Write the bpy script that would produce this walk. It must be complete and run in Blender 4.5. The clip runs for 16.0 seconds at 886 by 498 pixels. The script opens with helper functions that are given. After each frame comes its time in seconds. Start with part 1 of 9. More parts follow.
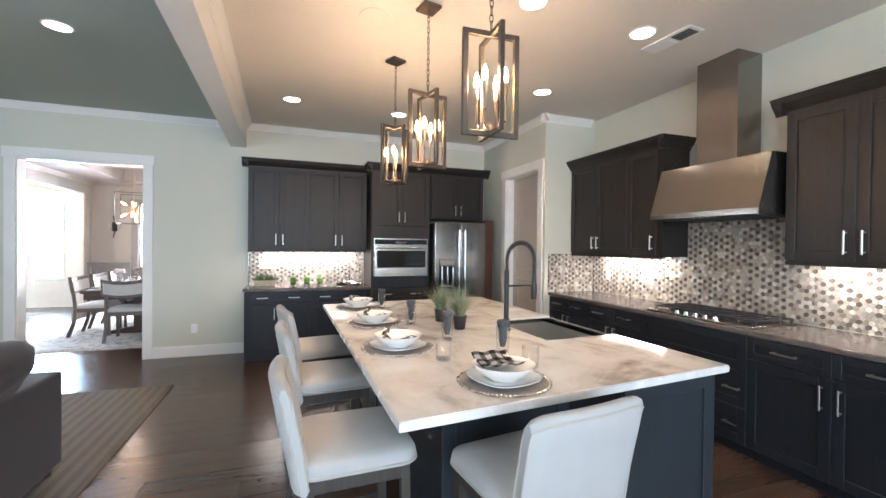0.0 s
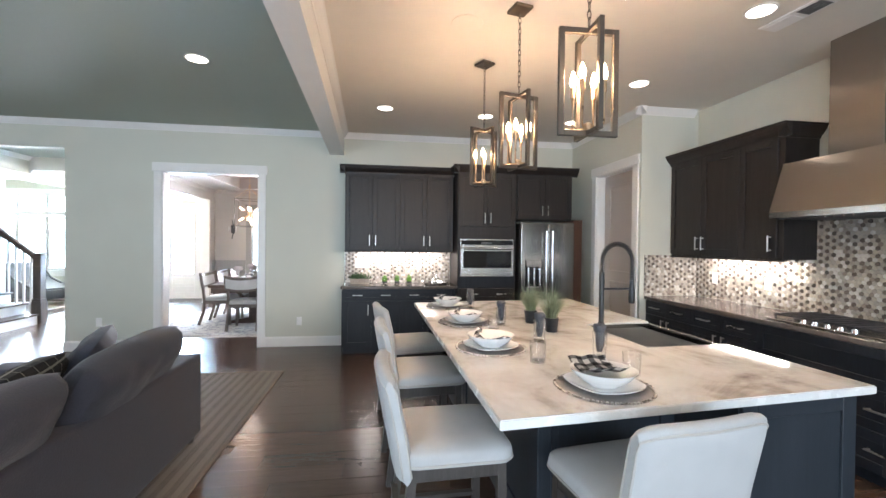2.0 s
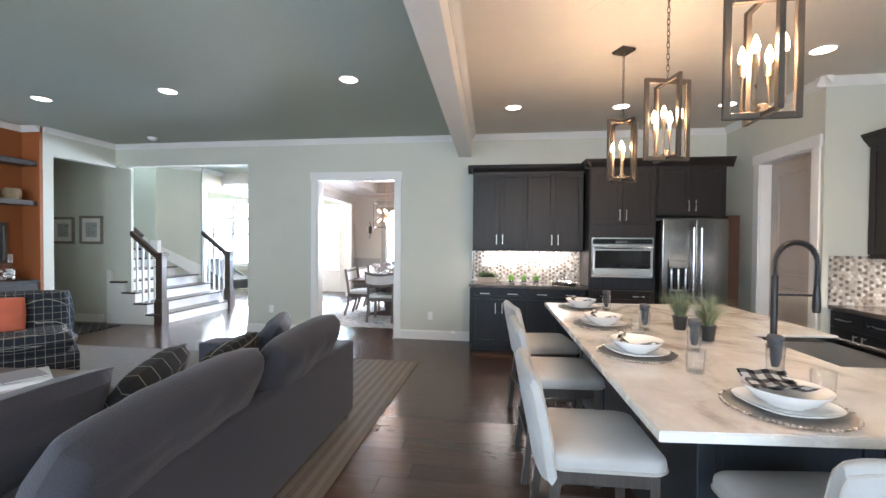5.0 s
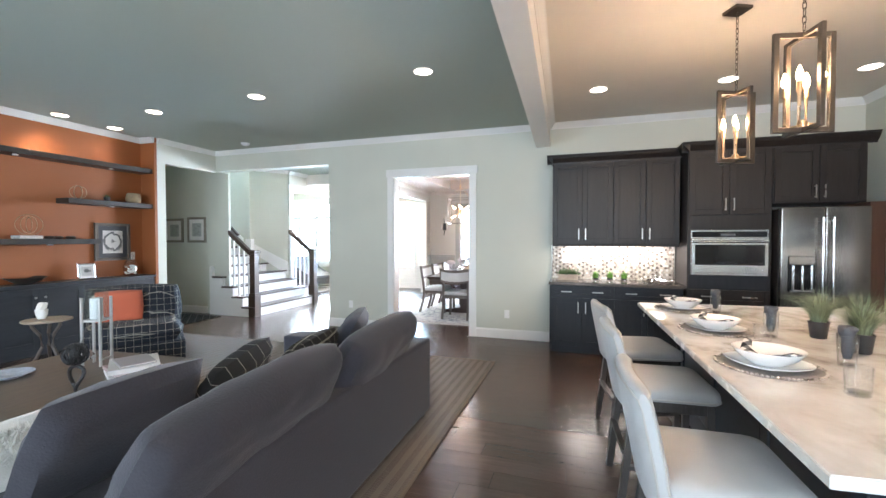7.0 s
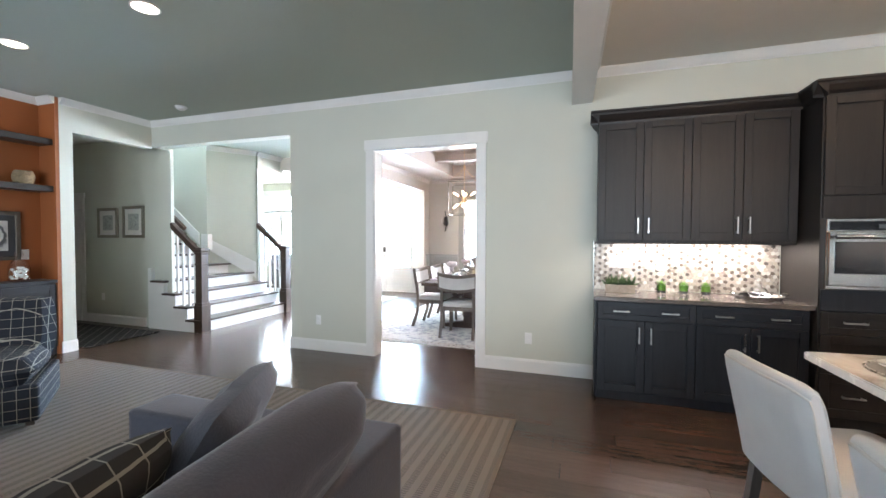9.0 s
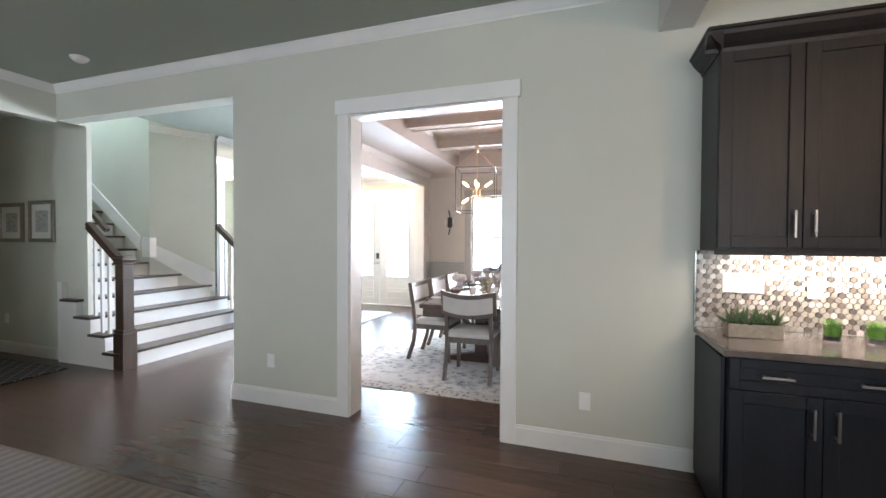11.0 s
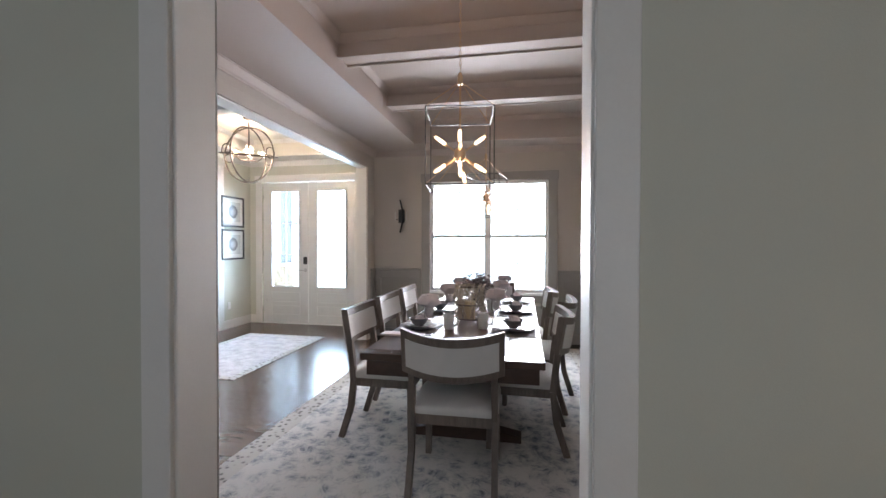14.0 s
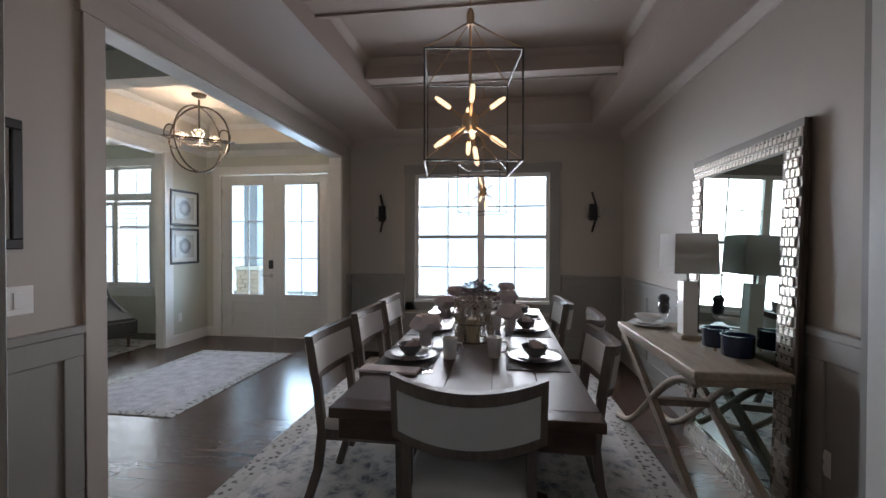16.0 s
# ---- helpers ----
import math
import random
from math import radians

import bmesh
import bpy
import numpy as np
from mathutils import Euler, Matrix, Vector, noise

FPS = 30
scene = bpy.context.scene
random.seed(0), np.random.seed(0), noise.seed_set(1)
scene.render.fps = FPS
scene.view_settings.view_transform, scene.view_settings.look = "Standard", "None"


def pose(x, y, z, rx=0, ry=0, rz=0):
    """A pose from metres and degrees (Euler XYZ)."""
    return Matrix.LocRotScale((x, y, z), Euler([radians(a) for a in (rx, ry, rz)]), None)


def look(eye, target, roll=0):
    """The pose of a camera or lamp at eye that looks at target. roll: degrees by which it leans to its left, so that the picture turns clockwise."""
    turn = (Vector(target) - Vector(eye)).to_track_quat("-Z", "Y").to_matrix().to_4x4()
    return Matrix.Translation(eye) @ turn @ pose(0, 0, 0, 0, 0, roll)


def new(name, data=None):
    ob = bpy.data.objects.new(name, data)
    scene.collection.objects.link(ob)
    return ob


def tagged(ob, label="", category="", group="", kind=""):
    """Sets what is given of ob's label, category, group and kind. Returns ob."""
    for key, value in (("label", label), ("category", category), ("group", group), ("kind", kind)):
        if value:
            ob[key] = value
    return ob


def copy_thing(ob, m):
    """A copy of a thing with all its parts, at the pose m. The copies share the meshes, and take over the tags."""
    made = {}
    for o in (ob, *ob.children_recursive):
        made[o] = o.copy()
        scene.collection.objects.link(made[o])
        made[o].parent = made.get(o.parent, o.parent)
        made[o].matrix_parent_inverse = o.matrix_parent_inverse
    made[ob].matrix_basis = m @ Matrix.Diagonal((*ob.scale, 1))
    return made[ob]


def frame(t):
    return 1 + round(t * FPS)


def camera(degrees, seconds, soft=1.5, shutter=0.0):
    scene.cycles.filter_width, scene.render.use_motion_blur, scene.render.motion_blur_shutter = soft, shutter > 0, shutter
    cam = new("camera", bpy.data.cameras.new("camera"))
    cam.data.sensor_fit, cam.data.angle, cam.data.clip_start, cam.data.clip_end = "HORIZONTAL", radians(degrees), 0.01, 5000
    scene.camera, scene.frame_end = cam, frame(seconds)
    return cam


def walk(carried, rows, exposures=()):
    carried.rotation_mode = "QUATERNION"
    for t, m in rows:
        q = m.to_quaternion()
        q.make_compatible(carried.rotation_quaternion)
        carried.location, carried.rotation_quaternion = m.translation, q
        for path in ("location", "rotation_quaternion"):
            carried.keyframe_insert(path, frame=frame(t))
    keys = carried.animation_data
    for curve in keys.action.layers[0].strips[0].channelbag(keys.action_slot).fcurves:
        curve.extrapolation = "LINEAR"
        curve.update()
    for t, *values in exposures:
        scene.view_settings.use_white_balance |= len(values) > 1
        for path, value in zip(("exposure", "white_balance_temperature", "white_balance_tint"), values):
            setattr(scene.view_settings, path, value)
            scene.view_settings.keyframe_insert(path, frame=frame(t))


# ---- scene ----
cam = camera(93.50, 16.0, soft=1.5)
PATH = [
    (0.0, 0.034, 0.024, 1.477, 89.45, -0.63, -19.42),
    (0.5, 0.015, 0.012, 1.483, 89.39, -0.62, -17.03),
    (1.0, -0.003, 0.003, 1.486, 89.38, -0.61, -14.49),
    (1.5, -0.025, 0.006, 1.485, 89.39, -0.61, -11.61),
    (2.0, -0.038, 0.001, 1.486, 89.31, -0.63, -8.30),
    (2.5, -0.051, -0.011, 1.487, 89.26, -0.62, -5.20),
    (3.0, -0.067, -0.022, 1.490, 89.20, -0.57, -2.31),
    (3.5, -0.080, -0.028, 1.491, 89.13, -0.59, 0.24),
    (4.0, -0.097, -0.037, 1.489, 89.08, -0.52, 2.57),
    (4.5, -0.112, -0.034, 1.484, 89.05, -0.52, 5.17),
    (5.0, -0.135, -0.035, 1.484, 89.03, -0.50, 8.06),
    (5.2, -0.152, -0.034, 1.484, 88.99, -0.38, 9.31),
    (7.3, -0.238, 0.218, 1.444, 88.50, -0.22, 18.63),
    (7.5, -0.277, 0.402, 1.429, 88.36, -0.37, 18.76),
    (8.0, -0.399, 0.846, 1.427, 88.21, -0.30, 18.66),
    (8.5, -0.529, 1.315, 1.425, 88.22, -0.26, 18.60),
    (9.0, -0.665, 1.777, 1.417, 88.41, -0.18, 18.65),
    (9.5, -0.803, 2.201, 1.418, 88.60, -0.19, 18.55),
    (9.7, -0.868, 2.346, 1.407, 88.80, -0.21, 18.39),
    (11.8, -1.415, 3.765, 1.440, 88.95, -0.31, 18.89),
    (12.0, -1.468, 3.886, 1.428, 88.94, -0.22, 18.65),
    (12.5, -1.596, 4.192, 1.429, 89.02, -0.32, 17.69),
    (13.0, -1.718, 4.482, 1.416, 89.09, -0.26, 15.49),
    (13.5, -1.849, 4.780, 1.420, 89.19, -0.17, 12.84),
    (14.0, -1.946, 5.079, 1.399, 89.21, -0.14, 10.90),
    (14.5, -2.034, 5.325, 1.398, 89.21, -0.13, 9.42),
    (15.0, -2.129, 5.555, 1.418, 89.16, -0.12, 8.71),
    (15.5, -2.177, 5.704, 1.423, 89.21, -0.08, 8.14),
    (16.0, -2.211, 5.804, 1.404, 89.36, -0.13, 7.78),
]
EXPOSURES = [(0.0, 0.1, 6450, 18), (3.5, 0.0, 6450, 18), (5.2, 0.05, 6450, 18), (7.5, 0.3, 6500, 17), (9.7, 0.1, 6650, 19), (11.8, -0.5, 6850, 20), (13.0, -0.97, 6780, 21), (14.0, -1.48, 6920, 22), (15.0, -2.3, 7120, 22), (16.0, -2.86, 6920, 21)]
walk(cam, [(t, pose(x, y, z, rx, ry, rz)) for t, x, y, z, rx, ry, rz in PATH], EXPOSURES)

# ---------------------------------------------------------------- light
world = bpy.data.worlds.new("sky")
scene.world = world
world.use_nodes = True
wn = world.node_tree
sky = wn.nodes.new("ShaderNodeTexSky")
sky.sky_type, sky.sun_disc = "NISHITA", False
sky.sun_elevation, sky.sun_rotation = radians(60), radians(31)
wn.links.new(sky.outputs[0], wn.nodes["Background"].inputs["Color"])
wn.nodes["Background"].inputs["Strength"].default_value = 0.12
sun = new("sun", bpy.data.lights.new("sun", "SUN"))
sun.data.energy, sun.data.angle, sun.data.color = 3.0, radians(0.6), (1, 0.95, 0.88)
sun.matrix_basis = look((6, 18, 20), (0, 8, 0))


def window_light(name, at, target, w, h, watts, color, spread=180):
    """The sky's light, as it comes in through one window."""
    lamp = new(name, bpy.data.lights.new(name, "AREA"))
    lamp.data.shape, lamp.data.size, lamp.data.size_y = "RECTANGLE", w, h
    lamp.data.energy, lamp.data.color, lamp.data.spread = watts, color, radians(spread)
    lamp.matrix_basis = look(at, target)
    return lamp


DAY = (0.70, 0.875, 1.0)
window_light("window_light_living_a", (-5.1, -3.28, 1.5), (-5.1, 0, 1.3), 1.6, 1.9, 115, DAY)
window_light("window_light_living_b", (-2.8, -3.28, 1.5), (-2.8, 0, 1.3), 1.6, 1.9, 215, DAY)
window_light("window_light_rear_door", (0.8, -3.28, 1.3), (0.8, 0, 1.2), 2.8, 2.3, 215, DAY)
window_light("window_light_dining", (-2.45, 11.55, 1.6), (-2.45, 8, 0.6), 2.2, 2.0, 880, (0.84, 0.92, 1.0), 118)
window_light("window_light_front_door", (-5.57, 13.6, 1.5), (-5.57, 9, 0.4), 3.0, 2.6, 1750, (0.50, 0.76, 1.0), 105)
window_light("window_light_study", (-8.6, 12.2, 1.7), (-8.2, 9, 1.2), 2.6, 2.2, 1300, (0.80, 0.92, 1.0))
window_light("window_light_stairs", (-9.0, 7.0, 5.45), (-9.0, 7.0, 0), 2.6, 0.8, 220, (0.58, 0.82, 1.0))


def bulb_light(name, at, watts, color, radius=0.06):
    lamp = new(name, bpy.data.lights.new(name, "POINT"))
    lamp.data.energy, lamp.data.color, lamp.data.shadow_soft_size = watts, color, radius
    lamp.location = at
    return lamp


WARM = (1.0, 0.67, 0.40)
for x, y in ((0.905, 1.835), (0.86, 2.705), (0.835, 3.575)):
    bulb_light("pendant_light", (x, y, 2.28), 23, WARM, 0.05)
bulb_light("chandelier_light", (-2.35, 7.74, 1.97), 20, WARM, 0.12)
bulb_light("chandelier_light", (-2.38, 10.0, 1.93), 14, WARM, 0.12)
bulb_light("foyer_light", (-5.52, 10.03, 2.58), 210, (1.0, 0.80, 0.58), 0.12)


def strip_light(name, at, target, w, h, watts):
    lamp = new(name, bpy.data.lights.new(name, "AREA"))
    lamp.data.shape, lamp.data.size, lamp.data.size_y = "RECTANGLE", w, h
    lamp.data.energy, lamp.data.color = watts, (1.0, 0.955, 0.88)
    lamp.matrix_basis = look(at, target)
    return lamp


def spot_light(name, at, target, watts, color):
    lamp = new(name, bpy.data.lights.new(name, "SPOT"))
    lamp.data.energy, lamp.data.color, lamp.data.spot_size, lamp.data.spot_blend = watts, color, radians(110), 0.7
    lamp.data.shadow_soft_size = 0.05
    lamp.matrix_basis = look(at, target)
    return lamp


# the spot at y 2.1 is added to light the wall; no fixture there
for y in (4.41, 3.735, 2.9, 2.1):
    spot_light("downlight", (-6.66, y, 3.055), (-6.74, y - 0.12, 0), 14 if y > 4 else 46, (1.0, 0.78, 0.50))
for x, y, watts in ((-0.02, 4.94, 42), (1.21, 5.04, 42), (2.42, 3.76, 42), (2.45, 2.47, 42), (1.48, 2.41, 42), (-1.64, 3.90, 18), (-3.68, 3.98, 14)):
    spot_light("downlight", (x, y, 3.055), (x, y + 0.01, 0), watts, (1.0, 0.80, 0.54))

# ---------------------------------------------------------------- helpers
def bm_new():
    return bmesh.new()


def box(bm, x0, y0, z0, x1, y1, z1, bevel=0.0, seg=1):
    """An axis-aligned block added to bm, its edges rounded by bevel."""
    vs = [bm.verts.new((x, y, z)) for x in (x0, x1) for y in (y0, y1) for z in (z0, z1)]
    fs = [bm.faces.new([vs[i] for i in q]) for q in
          ((0, 1, 3, 2), (4, 6, 7, 5), (0, 4, 5, 1), (2, 3, 7, 6), (0, 2, 6, 4), (1, 5, 7, 3))]
    if bevel > 0:
        edges = list({e for f in fs for e in f.edges})
        bmesh.ops.bevel(bm, geom=edges, offset=bevel, segments=seg, affect="EDGES", profile=0.7)
    return bm


def lathe(bm, profile, seg=20, at=(0, 0, 0), m=None):
    """A body of revolution round z from (radius, height) pairs."""
    rings = []
    for r, z in profile:
        if r < 1e-5:
            rings.append([bm.verts.new((at[0], at[1], at[2] + z))])
        else:
            rings.append([bm.verts.new((at[0] + r * math.cos(2 * math.pi * k / seg), at[1] + r * math.sin(2 * math.pi * k / seg), at[2] + z)) for k in range(seg)])
    made = [v for ring in rings for v in ring]
    for a, b in zip(rings, rings[1:]):
        for k in range(seg):
            j = (k + 1) % seg
            if len(a) == 1 and len(b) == 1:
                continue
            if len(a) == 1:
                bm.faces.new((a[0], b[k], b[j]))
            elif len(b) == 1:
                bm.faces.new((a[k], b[0], a[j]))
            else:
                bm.faces.new((a[k], b[k], b[j], a[j]))
    if m is not None:
        bmesh.ops.transform(bm, matrix=m, verts=made)
    return bm


def tube(bm, points, radius, seg=8, closed=False, flat=1.0):
    """A round bar along a line of points; flat squeezes it sideways."""
    pts = [Vector(p) for p in points]
    rings, n = [], len(pts)
    up = Vector((0, 0, 1))
    for i, p in enumerate(pts):
        a = pts[(i - 1) % n] if closed or i else p
        b = pts[(i + 1) % n] if closed or i < n - 1 else p
        d = (b - a).normalized()
        side = d.cross(up)
        if side.length < 1e-3:
            side = d.cross(Vector((0, 1, 0)))
        side.normalize()
        top = side.cross(d).normalized()
        r = radius[i] if isinstance(radius, (list, tuple)) else radius
        rings.append([bm.verts.new(p + r * (math.cos(2 * math.pi * k / seg) * side + flat * math.sin(2 * math.pi * k / seg) * top)) for k in range(seg)])
    pairs = list(zip(rings, rings[1:])) + ([(rings[-1], rings[0])] if closed else [])
    for a, b in pairs:
        for k in range(seg):
            j = (k + 1) % seg
            bm.faces.new((a[k], a[j], b[j], b[k]))
    if not closed:
        bm.faces.new(list(reversed(rings[0])))
        bm.faces.new(rings[-1])
    return bm


def bar(bm, p0, p1, w, d, twist=0.0):
    """A square bar of width w and depth d from p0 to p1."""
    p0, p1 = Vector(p0), Vector(p1)
    z = (p1 - p0).normalized()
    ref = Vector((0, 1, 0)) if abs(z.y) < 0.9 else Vector((1, 0, 0))
    x = ref.cross(z).normalized()
    y = z.cross(x)
    if twist:
        q = Matrix.Rotation(radians(twist), 3, z)
        x, y = q @ x, q @ y
    ring = lambda p: [bm.verts.new(p + sx * w / 2 * x + sy * d / 2 * y) for sx, sy in ((-1, -1), (1, -1), (1, 1), (-1, 1))]
    a, b = ring(p0), ring(p1)
    bm.faces.new(list(reversed(a)))
    bm.faces.new(b)
    for k in range(4):
        bm.faces.new((a[k], a[(k + 1) % 4], b[(k + 1) % 4], b[k]))
    return bm


def prism(bm, outline, axis, a, b):
    """A flat outline pushed along an axis from a to b. The outline's pairs are the other two axes, in order."""
    def at(u, v, w):
        return {"x": (w, u, v), "y": (u, w, v), "z": (u, v, w)}[axis]
    lo = [bm.verts.new(at(u, v, a)) for u, v in outline]
    hi = [bm.verts.new(at(u, v, b)) for u, v in outline]
    bm.faces.new(lo)
    bm.faces.new(hi)
    for k in range(len(lo)):
        j = (k + 1) % len(lo)
        bm.faces.new((lo[k], lo[j], hi[j], hi[k]))
    return bm


def cushion(bm, w, d, h, m, power=3.0, crown=0.0, n=12, sag=0.0, seed=0):
    """A stuffed cushion: w by d, thick h in the middle, thin at the seams."""
    made = {}
    rng = random.Random(seed)
    o = Vector((rng.uniform(0, 50), rng.uniform(0, 50), 0))
    for s in (1, -1):
        for i in range(n + 1):
            for j in range(n + 1):
                u, v = 2 * i / n - 1, 2 * j / n - 1
                edge = i in (0, n) or j in (0, n)
                if s < 0 and edge:
                    made[s, i, j] = made[1, i, j]
                    continue
                t = ((1 - abs(u) ** power) * (1 - abs(v) ** power)) ** 0.38
                pull = math.sqrt(1 - 0.09 * (u * u + v * v) * (abs(u * v)) ** 0.7) - 0.035 * (1 - abs(u * v)) * (abs(u) ** 4 + abs(v) ** 4) * crown
                z = s * h / 2 * (t + 0.04) + (0.016 * noise.noise(o + Vector((2.5 * u, 2.5 * v, s))) + 0.007 * noise.noise(o + Vector((7 * u, 5 * v, s)))) * t
                made[s, i, j] = bm.verts.new(m @ Vector((u * w / 2 * pull, v * d / 2 * pull, z - sag * t)))
    for s in (1, -1):
        for i in range(n):
            for j in range(n):
                q = [made[s, i, j], made[s, i + 1, j], made[s, i + 1, j + 1], made[s, i, j + 1]]
                bm.faces.new(q if s > 0 else list(reversed(q)))
    return bm


def mesh_of(name, bm, material, smooth=False):
    bmesh.ops.recalc_face_normals(bm, faces=bm.faces)
    me = bpy.data.meshes.new(name)
    bm.to_mesh(me)
    bm.free()
    me.materials.append(material)
    if smooth:
        me.polygons.foreach_set("use_smooth", [True] * len(me.polygons))
        me.set_sharp_from_angle(angle=radians(40))
    return me


def part(name, bm, material, parent=None, label="", smooth=False):
    """One bmesh as one mesh object, under a thing or a part."""
    ob = new(name, mesh_of(name, bm, material, smooth))
    ob.parent = parent
    return tagged(ob, label) if label else ob


def piece(name, me, parent, at):
    ob = new(name, me)
    ob.parent = parent
    ob.location = at
    return ob


def thing(name, at, label, category, group="", rz=0.0):
    ob = new(name)
    ob.matrix_basis = pose(*at, 0, 0, rz)
    return tagged(ob, label, category, group)


def whole(name, bm, material, label, category, group="", smooth=False):
    """A thing that is one mesh."""
    return tagged(part(name, bm, material, None, "", smooth), label, category, group)


def setting(name, bm, material, label="", parent=None, smooth=False):
    return tagged(part(name, bm, material, parent, label, smooth), kind="structure")


# ---------------------------------------------------------------- materials
def material(name):
    m = bpy.data.materials.new(name)
    m.use_nodes = True
    nt = m.node_tree
    return m, nt, nt.nodes["Principled BSDF"]


def node(nt, kind, **inputs):
    n = nt.nodes.new(kind)
    for k, v in inputs.items():
        n.inputs[k.replace("_", " ")].default_value = v
    return n


def coords(nt, scale=(1, 1, 1), rot=(0, 0, 0)):
    """World-size coordinates of the object, stretched by scale."""
    tc = nt.nodes.new("ShaderNodeTexCoord")
    mp = nt.nodes.new("ShaderNodeMapping")
    mp.inputs["Scale"].default_value = scale
    mp.inputs["Rotation"].default_value = [radians(a) for a in rot]
    nt.links.new(tc.outputs["Object"], mp.inputs["Vector"])
    return mp.outputs["Vector"]


def ramp(nt, fac, stops):
    r = nt.nodes.new("ShaderNodeValToRGB")
    els = r.color_ramp.elements
    while len(els) < len(stops):
        els.new(0.5)
    for e, (p, c) in zip(els, stops):
        e.position = p
        e.color = (*c, 1) if len(c) == 3 else c
    nt.links.new(fac, r.inputs["Fac"])
    return r.outputs["Color"]


def tint(c, k):
    return tuple(min(1, v * k) for v in c)


def surface(name, color, rough=0.5, metal=0.0, vary=0.08, scale=6.0, fine=120.0, bump=0.05, stretch=(1, 1, 1), spec=0.5, sheen=0.0, rough_vary=0.08, coat=0.0):
    """A plain surface with uneven colour at two scales, uneven gloss and a fine relief."""
    m, nt, b = material(name)
    v = coords(nt, stretch)
    n1 = node(nt, "ShaderNodeTexNoise", Scale=scale, Detail=4.0)
    n2 = node(nt, "ShaderNodeTexNoise", Scale=fine, Detail=2.0)
    for n in (n1, n2):
        nt.links.new(v, n.inputs["Vector"])
    mix = node(nt, "ShaderNodeMix")
    mix.data_type = "FLOAT"
    mix.inputs[0].default_value = 0.35
    nt.links.new(n1.outputs["Fac"], mix.inputs[2])
    nt.links.new(n2.outputs["Fac"], mix.inputs[3])
    col = ramp(nt, mix.outputs[0], [(0.3, tint(color, 1 - vary)), (0.7, tint(color, 1 + vary))])
    nt.links.new(col, b.inputs["Base Color"])
    mr = node(nt, "ShaderNodeMapRange")
    mr.inputs["From Min"].default_value, mr.inputs["From Max"].default_value = 0.3, 0.7
    mr.inputs["To Min"].default_value, mr.inputs["To Max"].default_value = max(0.02, rough - rough_vary), min(1, rough + rough_vary)
    nt.links.new(n1.outputs["Fac"], mr.inputs["Value"])
    nt.links.new(mr.outputs["Result"], b.inputs["Roughness"])
    b.inputs["Metallic"].default_value = metal
    b.inputs["Specular IOR Level"].default_value = spec
    b.inputs["Sheen Weight"].default_value = sheen
    b.inputs["Coat Weight"].default_value = coat
    if bump:
        bp = node(nt, "ShaderNodeBump", Strength=bump, Distance=0.01)
        nt.links.new(n2.outputs["Fac"], bp.inputs["Height"])
        nt.links.new(bp.outputs["Normal"], b.inputs["Normal"])
    return m


def wood(name, dark, light, rough=0.4, grain=(1, 14, 14), scale=3.0, random_tone=0.0, bump=0.08):
    """Wood with its grain along the axis whose stretch is smallest."""
    m, nt, b = material(name)
    v = coords(nt, grain)
    wob = node(nt, "ShaderNodeTexNoise", Scale=scale, Detail=6.0, Roughness=0.65, Distortion=0.6)
    nt.links.new(v, wob.inputs["Vector"])
    fine = node(nt, "ShaderNodeTexNoise", Scale=scale * 9, Detail=3.0)
    nt.links.new(v, fine.inputs["Vector"])
    mix = node(nt, "ShaderNodeMix")
    mix.data_type = "FLOAT"
    mix.inputs[0].default_value = 0.35
    nt.links.new(wob.outputs["Fac"], mix.inputs[2])
    nt.links.new(fine.outputs["Fac"], mix.inputs[3])
    col = ramp(nt, mix.outputs[0], [(0.32, dark), (0.68, light)])
    if random_tone:
        oi = nt.nodes.new("ShaderNodeObjectInfo")
        mr = node(nt, "ShaderNodeMapRange")
        mr.inputs["To Min"].default_value, mr.inputs["To Max"].default_value = 1 - random_tone, 1 + random_tone
        nt.links.new(oi.outputs["Random"], mr.inputs["Value"])
        hsv = nt.nodes.new("ShaderNodeHueSaturation")
        nt.links.new(mr.outputs["Result"], hsv.inputs["Value"])
        nt.links.new(col, hsv.inputs["Color"])
        col = hsv.outputs["Color"]
    nt.links.new(col, b.inputs["Base Color"])
    mr2 = node(nt, "ShaderNodeMapRange")
    mr2.inputs["To Min"].default_value, mr2.inputs["To Max"].default_value = rough * 0.88, rough * 1.12
    nt.links.new(wob.outputs["Fac"], mr2.inputs["Value"])
    nt.links.new(mr2.outputs["Result"], b.inputs["Roughness"])
    bp = node(nt, "ShaderNodeBump", Strength=bump, Distance=0.004)
    nt.links.new(mix.outputs[0], bp.inputs["Height"])
    nt.links.new(bp.outputs["Normal"], b.inputs["Normal"])
    return m


def glow(name, color, strength):
    m, nt, b = material(name)
    b.inputs["Base Color"].default_value = (*color, 1)
    b.inputs["Emission Color"].default_value = (*color, 1)
    b.inputs["Emission Strength"].default_value = strength
    return m


